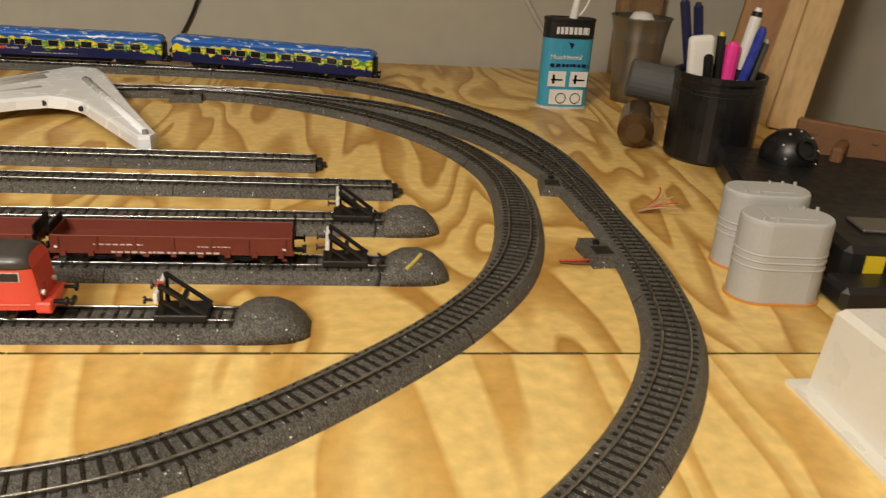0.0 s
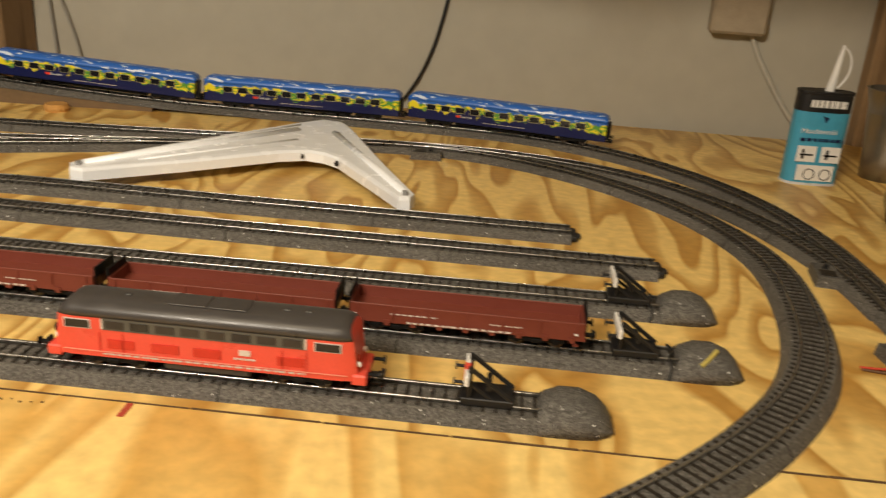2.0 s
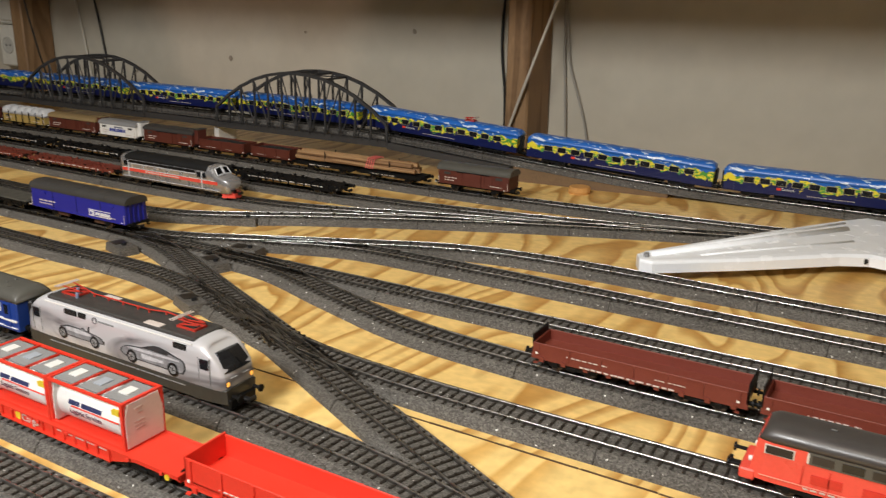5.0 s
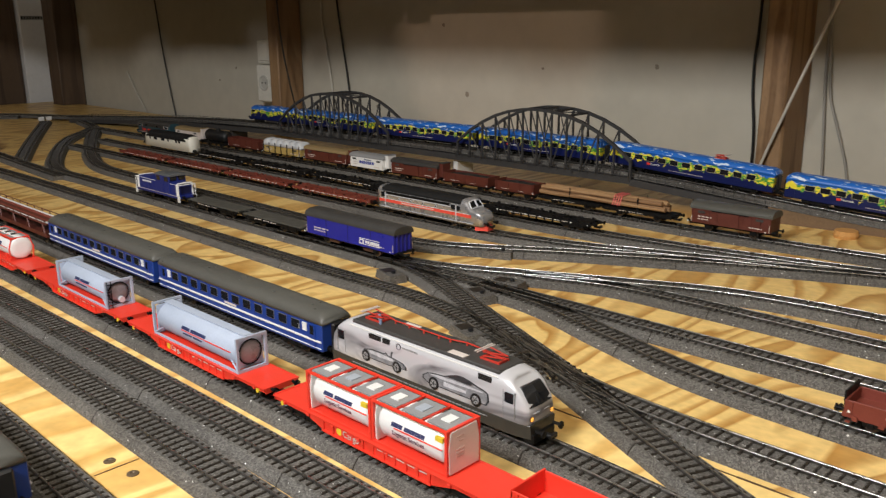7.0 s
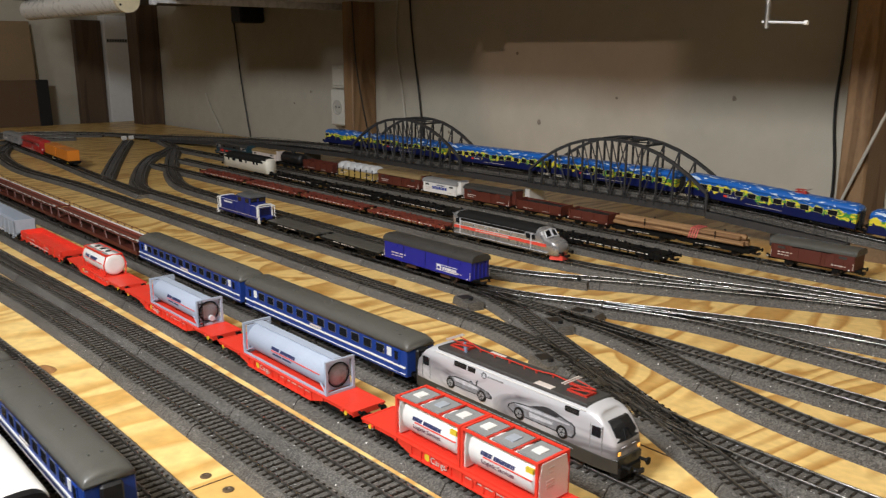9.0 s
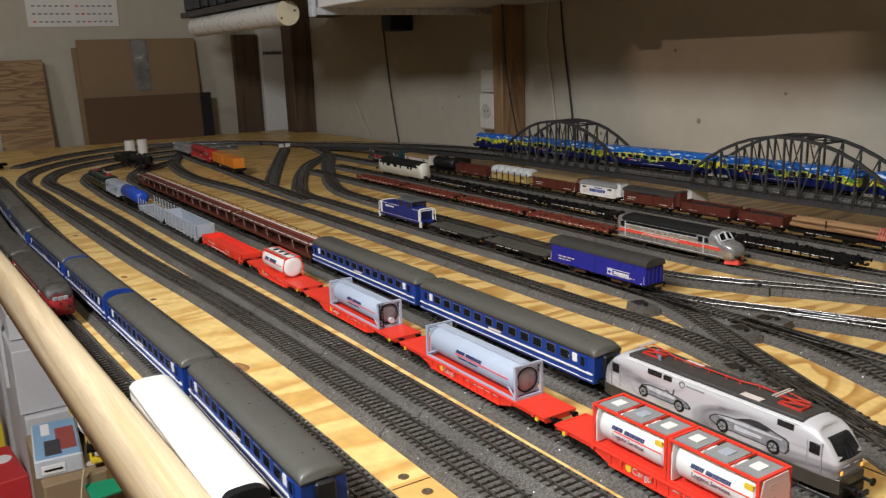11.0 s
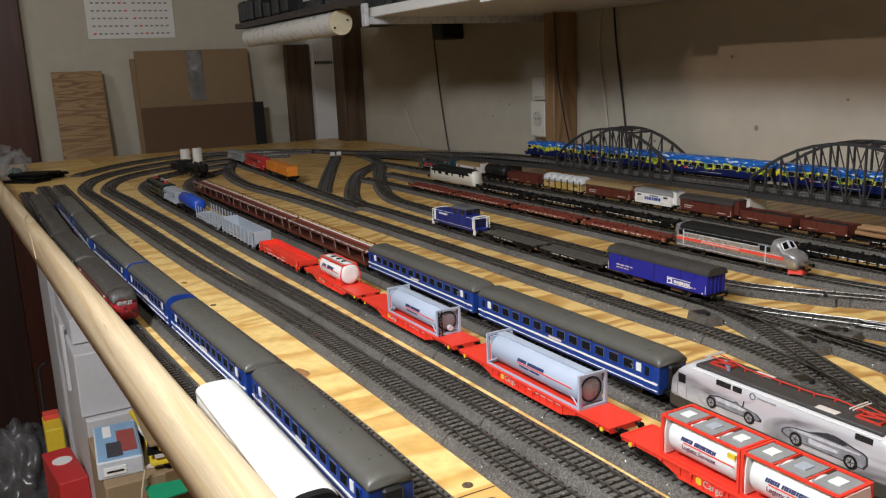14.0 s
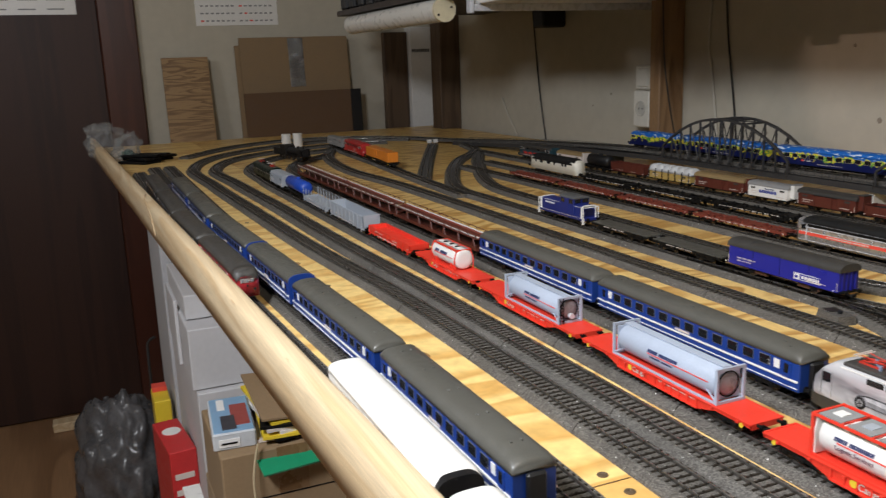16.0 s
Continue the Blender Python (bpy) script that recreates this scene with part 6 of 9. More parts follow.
def log_pair():
    """Two short bolster wagons carrying one load of logs."""
    L = 0.112
    wood_log = wood("log_bark", (0.34, 0.20, 0.09), (0.20, 0.105, 0.045), (3, 60, 60), 4.0, 0.75)
    for k in (-1, 1):
        t = flat_board(L, "black bolster wagon under the long logs", UNDER, UNDER, "log wagons")
        bm = bmesh.new()
        for s in (-1, 1):
            rod(bm, (0, s * 0.0135, 0.0138), (0, s * 0.0135, 0.0320), 0.0008, 6)
        span(bm, -0.002, 0.002, -0.014, 0.014, 0.0138, 0.0160)
        part("bolster", bm, UNDER, t)
        place(t, -1.008 + k * 0.0605, T11Y)
    r = random.Random(3)
    for row, n in ((0, 4), (1, 3)):
        for i in range(n):
            y = (i - (n - 1) / 2) * 0.0074
            bm = bmesh.new()
            a, b = -0.116 + r.uniform(-0.006, 0.006), 0.104 + r.uniform(-0.008, 0.008)
            rad = r.uniform(0.0033, 0.0039)
            rings = []
            for u in np.linspace(a, b, 9):
                dy, dz = r.uniform(-0.0005, 0.0005), r.uniform(-0.0005, 0.0005)
                rings.append([(u, y + dy + rad * math.cos(2 * math.pi * q / 10), 0.0200 + row * 0.0066 + dz + rad * math.sin(2 * math.pi * q / 10)) for q in range(10)])
            loft(bm, rings)
            log = tagged(part("log", bm, wood_log), "brown wooden log on the bolster wagons", "log", "log load")
            place(log, -1.008, T11Y)
    bm = bmesh.new()
    for k in range(4):
        x = -0.004 + 0.004 * k
        rod(bm, (x, -0.0162, 0.0170), (x + 0.002, -0.0120, 0.0315), 0.0009, 6)
        rod(bm, (x + 0.002, -0.0120, 0.0315), (x, 0.0120, 0.0315), 0.0009, 6)
        rod(bm, (x, 0.0120, 0.0315), (x, 0.0162, 0.0170), 0.0009, 6)
    place(tagged(part("log_strap", bm, mat("pink_strap", (0.70, 0.16, 0.14), 0.5)), "pink rubber band tied round the logs", "strap"), -0.985, T11Y)


# ---- rolling stock in place ----
def mid(ob, x0, x1, y, turn=0.0):
    return place(ob, (x0 + x1) / 2, y, RAIL_TOP, turn)


# siding with the red diesel and the brown wagons
mid(diesel_loco("red_diesel_locomotive", "red diesel locomotive with dark grey roof on the siding", 0.192, LOCO_RED, ROOF_GREY, mat("roof_mid", (0.052, 0.047, 0.045), 0.35, 0, 80, 0.12)), -0.136, -0.328, 0.384)
wag = low_wagon("low_sided_wagon", "oxide-brown low-sided wagon, empty, on the siding", 0.158, OXIDE, "brown low-sided wagons", 0.0215)
for e in (-1, 1):
    bm = bmesh.new()
    for s in (-1, 1):
        rod(bm, (e * 0.0785, s * 0.0125, 0.0125), (e * 0.0785, s * 0.0125, 0.0275), 0.0007, 6)
    span(bm, e * 0.0778, e * 0.0792, -0.0135, 0.0135, 0.0195, 0.0270)
    part("end_board", bm, UNDER, wag)
mid(wag, -0.006, -0.164, 0.466)
for x0 in (-0.172, -0.338):
    copy_thing(wag, pose(x0 - 0.079, 0.466, RAIL_TOP))

# red container train
mid(low_wagon("red_open_wagon", "bright red open goods wagon, empty", 0.150, RED, "red container train", 0.0270, boxy=True), -0.436, -0.586, T4Y)
w = container_flat(0.222, "red container wagon with two white tank containers")
mid(w, -0.590, -0.812, T4Y)
c = tank_container("white_tank_container", "white tank container in a red frame", 0.0685, RED, WHITE, H=0.0302)
place(c, -0.6695, T4Y + 0.001, RAIL_TOP + 0.0134)
copy_thing(c, pose(-0.7387, T4Y + 0.001, RAIL_TOP + 0.0134))
mid(container_flat(0.222, "red container wagon with a long silver tank"), -0.824, -1.046, T4Y)
place(tank_container("silver_tank_container", "long pale grey tank container with black end ring", 0.136, TANKGREY, TANKGREY, plates=False), -0.930, T4Y, RAIL_TOP + 0.0134)
mid(container_flat(0.222, "red container wagon with a short framed tank"), -1.058, -1.280, T4Y)
st = tank_container("small_tank_container", "short pale grey framed tank with a ladder", 0.116, TANKGREY, TANKGREY, plates=False, H=0.0275)
for y in (-0.0128, -0.0088):
    part("ladder_rail", rod(bmesh.new(), (0.0592, y, 0.0), (0.0592, y, 0.0272), 0.0005, 6), UNDER, st)
for k in range(7):
    part("ladder_rung", rod(bmesh.new(), (0.0592, -0.0128, 0.003 + 0.0035 * k), (0.0592, -0.0088, 0.003 + 0.0035 * k), 0.0004, 6), UNDER, st)
part("valve", rod(bmesh.new(), (0.0560, 0.001, 0.007), (0.0600, 0.001, 0.007), 0.0030, 12), SILVER, st, "bright outlet valve")
place(st, -1.150, T4Y, RAIL_TOP + 0.0134)
w = container_flat(0.186, "red container wagon with a small white tank")
mid(w, -1.292, -1.478, T4Y)
wt = thing("small_white_tank_container", "small round white tank on red saddles", "tank container", "tank containers")
part("tank", loft(bmesh.new(), [[(x, rr * math.cos(2 * math.pi * k / 28), 0.0140 + rr * math.sin(2 * math.pi * k / 28)) for k in range(28)] for x, rr in ((-0.0388, 0.006), (-0.0386, 0.0112), (-0.0374, 0.0130), (-0.035, 0.0135), (0.035, 0.0135), (0.0374, 0.0130), (0.0386, 0.0112), (0.0388, 0.006))]), WHITE, wt, "round white barrel", smooth=True)
for x in (-0.024, 0.024):
    part("saddle", span(bmesh.new(), x - 0.0016, x + 0.0016, -0.0138, 0.0138, 0.0, 0.0075, 0.0004), RED, wt, "red saddle")
for s in (-1, 1):
    part("bottom_rail", span(bmesh.new(), -0.036, 0.036, s * 0.0126 - 0.0009, s * 0.0126 + 0.0009, 0.0, 0.0018), RED, wt)
    part("top_rail", span(bmesh.new(), -0.037, 0.037, s * 0.0098 - 0.0009, s * 0.0098 + 0.0009, 0.0252, 0.0272), RED, wt, "red walkway rail")
    for e in (-1, 1):
        bm = bmesh.new()
        rod(bm, (e * 0.0375, s * 0.0126, 0.001), (e * 0.0375, s * 0.0138, 0.014), 0.0008, 6)
        rod(bm, (e * 0.0375, s * 0.0138, 0.014), (e * 0.0370, s * 0.0098, 0.0262), 0.0008, 6)
        part("end_post", bm, RED, wt)
    curved_bars(wt, "name_bar", -0.026, 0.012, 0.0140, 0.0135, 0.0018, 0.0055, PRINT_BLUE, 9, s, 3)
    part("name_rule", span(bmesh.new(), -0.028, 0.030, s * 0.0130, s * 0.0139, 0.0145, 0.0154), RED, wt)
for x in (-0.037, -0.012, 0.012, 0.037):
    part("cross_bar", span(bmesh.new(), x - 0.0008, x + 0.0008, -0.0090, 0.0090, 0.0254, 0.0271), RED, wt)
for x in (-0.0245, 0.0, 0.0245):
    part("top_plate", span(bmesh.new(), x - 0.0108, x + 0.0108, -0.0088, 0.0088, 0.0256, 0.0267), MIDGREY, wt, "grey walkway plate")
for x in (-0.018, 0.0, 0.018):
    part("hatch", rod(bmesh.new(), (x, 0, 0.0266), (x, 0, 0.0280), 0.0034, 14), UNDER, wt)
place(wt, -1.385, T4Y, RAIL_TOP + 0.0134)
mid(low_wagon("red_low_wagon", "bright red low-sided wagon, empty", 0.186, RED, "red container train", 0.0205), -1.490, -1.676, T4Y - 0.004)
mid(low_wagon("grey_open_wagon", "unpainted grey high-sided open wagon", 0.196, GREYPL, "", 0.0320, boxy=True), -1.690, -1.886, T4Y - 0.008)
mid(low_wagon("grey_stake_wagon", "unpainted grey stake wagon, empty", 0.176, GREYPL, "", stakes=True), -1.900, -2.076, T4Y - 0.010)
mid(tank_wagon(0.150, "bright blue tank wagon", mat("tank_blue", (0.02, 0.07, 0.45), 0.35)), -2.090, -2.240, T4Y - 0.012)
mid(van("grey_hopper_wagon", "grey rounded hopper wagon", 0.120, GREYPL, GREYPL, door=False), -2.255, -2.375, T4Y - 0.012)
mid(old_electric(0.205), -2.390, -2.595, T4Y - 0.010)

# electric locomotive, coaches and car transporters
mid(electric_loco(0.216), -0.634, -0.850, T5Y + 0.001)
co = coach("blue_coach", "blue passenger coach with grey roof and white lines", 0.284, BLUE, ROOF_GREY, group="blue coaches")
mid(co, -0.856, -1.140, T5Y)
copy_thing(co, pose(-1.292, T5Y, RAIL_TOP))
cc = car_carrier(0.34)
mid(cc, -1.446, -1.786, T5Y)
copy_thing(cc, pose(-1.97, T5Y, RAIL_TOP))
copy_thing(cc, pose(-2.32, T5Y, RAIL_TOP))
mid(steam_loco(0.235), -2.795, -3.030, 0.362, 8)

# coaches on the front tracks
def along(ob, line_of, x0, x1):
    """Sets a vehicle on one of the front tracks between two places."""
    a, b = Vector((x0 + (x1 - x0) * 0.2, line_of(x0 + (x1 - x0) * 0.2), 0)), Vector((x1 - (x1 - x0) * 0.2, line_of(x1 - (x1 - x0) * 0.2), 0))
    d = a - b
    return place(ob, (x0 + x1) / 2, (a.y + b.y) / 2, RAIL_TOP, math.degrees(math.atan2(d.y, d.x)))


for x0, x1, nw, label in ((-0.803, -1.042, 10, "blue coach with grey roof at the head of the front track"), (-1.052, -1.308, 11, "blue coach with grey roof on the front track"),
                          (-1.320, -1.534, 9, "short blue coach with a ribbed grey roof"), (-1.546, -1.806, 11, "blue coach with grey roof on the front track"),
                          (-1.818, -2.078, 11, "blue coach with grey roof on the front track"), (-2.090, -2.350, 11, "blue coach with grey roof at the train's end")):
    t = coach("blue_coach", label, x0 - x1, BLUE, ROOF_GREY, windows=nw, group="blue coaches")
    if nw == 9:
        pr = side_roof(0.0163, 0.0336, 0.0435)
        for k in range(24):
            x = -0.098 + 0.196 * k / 23
            part("roof_rib", extrude_x(bmesh.new(), [(y * 1.012, z + 0.0003) for y, z in pr], x - 0.0009, x + 0.0009), ROOF_GREY, t)
        for e in (-1, 1):
            part("end_hoop", extrude_x(bmesh.new(), [(0.0163, 0.010)] + [(y * 1.02, z + 0.0005) for y, z in pr] + [(-0.0163, 0.010)], e * 0.1055, e * 0.1078), BLUE, t, "blue end hoop")
    along(t, T1, x0, x1)
along(flat_board(0.100, "low blue wagon behind the blue coaches", BLUE, NAVY), T1, -2.362, -2.462)
white_coach = four_axle("white_coach", "plain white unlettered coach beside the timber edge", "railway coach", 0.222)
part("body", span(bmesh.new(), -0.110, 0.110, -0.0162, 0.0162, 0.0092, 0.0340, 0.0012), WHITE, white_coach)
part("roof", roof_mesh(0.221, 0.0166, 0.0336, 0.0425, 0.007, 0.80), WHITE, white_coach, "smooth white roof with a rounded end", smooth=True)
part("gangway", loft(bmesh.new(), [[(x, y * 0.98, z) for y, z in [(0.0155, 0.010)] + side_roof(0.0155, 0.0330, 0.0418) + [(-0.0155, 0.010)]] for x in (0.1085, 0.1155)]), BLACK, white_coach, "black rubber gangway")
place(white_coach, -0.920, T0(-0.920))
copy_thing(white_coach, pose(-0.680, T0(-0.680), RAIL_TOP))
RL_ = 0.228
WEATHERED = mat("weathered_roof", (0.050, 0.047, 0.043), 0.40, 0, 150, 0.75, 0.4)
railcar = coach("red_railcar", "red railcar with dark weathered roof", RL_, mat("railcar_red", (0.40, 0.028, 0.034), 0.3), WEATHERED, stripe=False, windows=8)
prof = [(0.0160, 0.0075)] + side_roof(0.0160, 0.0320, 0.0425) + [(-0.0160, 0.0075)]
steps = ((-0.002, 1, 1), (0.003, 0.985, 0.98), (0.0070, 0.94, 0.92), (0.0100, 0.86, 0.82), (0.0118, 0.76, 0.70))
part("nose", loft(bmesh.new(), [[(RL_ / 2 + x, y * k, z if z < 0.012 else 0.012 + (z - 0.012) * kz) for y, z in prof] for x, k, kz in steps]), MATS["railcar_red"], railcar, "rounded red nose", smooth=True)
cap = [(y, z) for y, z in prof if z > 0.0318]
part("nose_roof", loft(bmesh.new(), [[(RL_ / 2 + x, y * k * 1.01, 0.0126 + (z - 0.012) * kz) for y, z in cap] for x, k, kz in ((-0.004, 1, 1),) + steps[1:]]), WEATHERED, railcar, "dark roof sweeping over the nose", smooth=True)
for s in (-1, 1):
    part("headlamp", rod(bmesh.new(), (RL_ / 2 + 0.006, s * 0.0090, 0.0165), (RL_ / 2 + 0.0126, s * 0.0088, 0.0165), 0.0017, 12), BLACK, railcar)
part("top_lamp", rod(bmesh.new(), (RL_ / 2 + 0.006, 0, 0.0215), (RL_ / 2 + 0.0128, 0, 0.0215), 0.0013, 12), BLACK, railcar)
bars(railcar, "data_line", -0.03, 0.03, 0.0135, 0.0009, 0.0160, PALE, 8, -1, 4)
for s in (-1, 0, 1):
    bm = bmesh.new()
    x0, x1 = RL_ / 2 + 0.0123, RL_ / 2 + 0.0117
    v = [bm.verts.new(p) for p in ((x0, s * 0.0058 - 0.0026, 0.0252), (x0, s * 0.0058 + 0.0026, 0.0252), (x1, s * 0.0058 + 0.0024, 0.0312), (x1, s * 0.0058 - 0.0024, 0.0312))]
    bmesh.ops.solidify(bm, geom=[bm.faces.new(v)], thickness=0.0012)
    w = part("windscreen", bm, PALE, railcar, "pale-framed cab window")
    part("pane", span(bmesh.new(), x0 - 0.0006, x0 + 0.0006, s * 0.0058 - 0.0017, s * 0.0058 + 0.0017, 0.0262, 0.0292), MIDGREY, w)
along(railcar, T0, -1.398, -1.626)
for x0, x1 in ((-1.640, -1.880), (-1.892, -2.162), (-2.174, -2.444)):
    along(coach("dark_coach", "dark coach with weathered black roof", x0 - x1, mat("coach_black", (0.02, 0.02, 0.022), 0.4), WEATHERED, stripe=False, windows=10, group="dark coaches"), T0, x0, x1)

# blue shunter with flats and van
vb = van("blue_van", "blue covered van with grey roof and white lettering bars", 0.174, DEEP_BLUE, ROOF_DARK, z_side=0.0345, z_top=0.0430, door=False, planks=False)
for s in (-1, 1):
    k = 1 if s < 0 else -1
    bars(vb, "name_bar", *sorted((k * 0.034, k * 0.060)), 0.0160, 0.0034, 0.0156, WHITE, 8, s, 2)
    for z in (0.0140, 0.0212):
        patch(vb, "name_rule", *sorted((k * 0.022, k * 0.061)), z, z + 0.0006, 0.0155, WHITE, s)
    mark = patch(vb, "emblem", *sorted((k * 0.023, k * 0.031)), 0.0148, 0.0206, 0.0155, WHITE, s)
    patch(mark, "emblem_core", *sorted((k * 0.025, k * 0.029)), 0.0158, 0.0190, 0.0160, DEEP_BLUE, s)
    for x in (-0.044, 0.0, 0.044):
        patch(vb, "panel_seam", x - 0.0003, x + 0.0003, 0.0118, 0.0338, 0.0155, NAVY, s, 0.0003)
    patch(vb, "lower_rail", -0.086, 0.086, 0.0110, 0.0122, 0.0155, DEEP_BLUE, s, 0.0008)
for e in (-1, 1):
    for y in (-0.010, -0.0033, 0.0033, 0.010):
        part("end_rib", span(bmesh.new(), e * 0.0860, e * 0.0874, y - 0.0008, y + 0.0008, 0.0118, 0.0385), DEEP_BLUE, vb)
for x in (-0.040, 0.040):
    part("brake_gear", span(bmesh.new(), x - 0.016, x + 0.016, -0.0110, 0.0110, 0.0040, 0.0090, 0.0006), mat("rusty_brown", (0.07, 0.030, 0.015), 0.6), vb, "rust-brown running gear")
mid(vb, -1.040, -1.214, T7Y)
fb = flat_board(0.142, "black flat wagon with a grey deck", UNDER, ROOF_GREY, "flats behind the shunter")
mid(fb, -1.228, -1.370, T7Y)
copy_thing(fb, pose(-1.456, T7Y, RAIL_TOP))
mid(shunter(0.148), -1.554, -1.702, T7Y)

# silver round-nosed diesel with red skeletal flats
mid(streamlined_diesel(), -1.062, -1.284, T9Y)
sk = flat_skeleton(0.205, "rust-red skeletal flat wagon, empty", OXIDE, "rust-red flats")
mid(sk, -1.298, -1.503, T9Y)
for k in range(1, 4):
    copy_thing(sk, pose(-1.4005 - 0.2185 * k, T9Y, RAIL_TOP))

# black flats and the cream diesel
bk = flat_skeleton(0.200, "black skeletal flat wagon, empty", UNDER, "black flats")
mid(bk, -0.950, -1.150, T10Y)
for k in range(1, 5):
    copy_thing(bk, pose(-1.050 - 0.2135 * k, T10Y, RAIL_TOP))
mid(cream_diesel(0.226), -2.018, -2.244, T10Y + 0.004).scale.z = 1.06

# old goods wagons
mid(van("brown_van", "red-brown covered goods van with grey roof", 0.114, BROWN, ROOF_GREY, "old goods wagons", z_top=0.0400), -0.748, -0.862, T11Y)
log_pair()
COAL = speckled("coal", (0.006, 0.006, 0.006), (0.03, 0.03, 0.03), 500, 0.6)
mid(low_wagon("coal_wagon", "brown open wagon heaped with coal", 0.086, BROWN, "old goods wagons", 0.0275, load=COAL, boxy=True), -1.136, -1.222, T11Y)
mid(low_wagon("coal_wagon", "long brown open wagon heaped with coal", 0.108, BROWN, "old goods wagons", 0.0275, load=COAL, boxy=True), -1.234, -1.342, T11Y)
mid(van("brown_van", "brown covered van with a dark sliding door", 0.122, BROWN, ROOF_DARK, "old goods wagons", brake_cab=True), -1.356, -1.478, T11Y)
wv = van("white_refrigerator_van", "white refrigerator van with blue lettering bars", 0.098, WHITE, MIDGREY, "old goods wagons", brake_cab=True, door=False)
for s in (-1, 1):
    bars(wv, "name_bar", -0.020, 0.024, 0.0190, 0.0055, 0.0158, mat("print_royal", (0.03, 0.05, 0.3), 0.5), 5, s, 4)
    bars(wv, "second_line", -0.006, 0.016, 0.0262, 0.0020, 0.0158, PRINT_BLUE, 4, s, 5)
mid(wv, -1.500, -1.598, T11Y)
TAN = mat("tan_roof", (0.27, 0.19, 0.085), 0.6)
mid(van("brown_van", "brown covered van with a tan roof", 0.138, BROWN, TAN, "old goods wagons", brake_cab=True), -1.610, -1.748, T11Y)
yv = van("covered_rack_wagon", "ochre slatted wagon with white humped covers", 0.138, mat("ochre", (0.42, 0.30, 0.09), 0.55), MIDGREY, "old goods wagons", z_side=0.0270, z_top=0.0285, door=False)
for i in range(6):
    bm = bmesh.new()
    x = -0.057 + 0.0228 * i
    loft(bm, [[(x + dx, y, 0.0270 + z * k) for y, z in [(a, b) for a, b in side_roof(0.0162, 0.0, 0.0150)]] for dx, k in ((-0.0112, 0.55), (-0.008, 0.92), (0, 1.0), (0.008, 0.92), (0.0112, 0.55))])
    part("humped_cover", bm, mat("white_tarp", (0.60, 0.61, 0.62), 0.45), yv, "white rounded cover", smooth=True)
for s in (-1, 1):
    for i in range(7):
        x = -0.0655 + 0.0218 * i
        patch(yv, "stanchion", x - 0.0010, x + 0.0010, 0.0112, 0.0330, 0.0158, UNDER, s, 0.0012, "black upright")
mid(yv, -1.762, -1.900, T11Y)
mid(low_wagon("brown_open_wagon", "brown high-sided open wagon", 0.130, BROWN, "old goods wagons", 0.0300, boxy=True), -1.915, -2.045, T11Y)
mid(tank_wagon(0.098, "small black tank wagon among the goods wagons", BLACK, "old goods wagons"), -2.06, -2.158, T11Y)
mid(van("white_brake_van", "white covered van with a tan roof and brake cab", 0.112, PALE, TAN, "old goods wagons", brake_cab=True, door=False), -2.176, -2.288, T11Y)
teal = diesel_loco("teal_locomotive", "dark teal diesel locomotive", 0.19, mat("teal", (0.018, 0.05, 0.065), 0.4), ROOF_DARK, ROOF_DARK)
mid(teal, -2.31, -2.50, T11Y)

# orange and red train on the inner loop
def on_line(ob, x, y, turn):
    return place(ob, x, y, RAIL_TOP, turn)


ow = container_flat(0.25, "dark flat wagon with orange boxes", material=UNDER)
for x in (-0.060, 0.060):
    part("orange_box", span(bmesh.new(), x - 0.056, x + 0.056, -0.0150, 0.0150, 0.0134, 0.0400, 0.001), ORANGE, ow, "orange container")
on_line(ow, -2.63, 0.552, -4)
on_line(diesel_loco("red_shunting_locomotive", "dark red diesel locomotive in the distance", 0.23, mat("dark_red", (0.42, 0.02, 0.02), 0.4), mat("dark_red", (0.42, 0.02, 0.02), 0.4), mat("dark_red", (0.42, 0.02, 0.02), 0.4)), -2.895, 0.566, -3)
on_line(van("grey_van", "grey covered van in the distance", 0.19, MIDGREY, MIDGREY), -3.125, 0.576, -2)
track("inner track under the orange wagon", [(-2.0, 0.515), (-2.35, 0.535), (-2.7, 0.56), (-3.1, 0.58), (-3.3, 0.60)])

# ---- the painted tourist train, running along the ramp ----
RL, _ = spline(RAMP)
RD = np.concatenate([[0], np.cumsum(np.linalg.norm(np.diff(RL, axis=0), axis=1))])
s_head = RD[np.argmin(np.abs(RL[:, 0] + 2.20) + 10 * (RL[:, 1] < 1.0))]


def ramp_at(s):
    return Vector([float(np.interp(s, RD, RL[:, k])) for k in range(3)])


def on_ramp(ob, s0, L):
    a, b = ramp_at(s0 - L * 0.18), ramp_at(s0 - L * 0.82)
    d = a - b
    m = (a + b) / 2
    ob.matrix_world = Matrix.Translation((m.x, m.y, m.z + RAIL_TOP)) @ Euler((0, -math.asin(d.z / d.length), math.atan2(d.y, d.x))).to_matrix().to_4x4()


tl = diesel_loco("tourist_locomotive", "diesel locomotive painted in sky blue, yellow and navy", 0.192, LIVERY, LIVERY, LIVERY, "painted tourist train", tourist=True)
on_ramp(tl, s_head, 0.192)
s = s_head - 0.206
for i in range(7):
    c = tour_coach(0.284, "tourist coach with blue cloud roof and yellow strokes" if i != 3 else "tourist bar coach with a red pantograph on its roof", i == 3)
    on_ramp(c, s, 0.284)
    s -= 0.298

# ---- the two arch bridges ----
IRON = mat("bridge_grey", (0.040, 0.0385, 0.038), 0.55, 0, 80, 0.15)


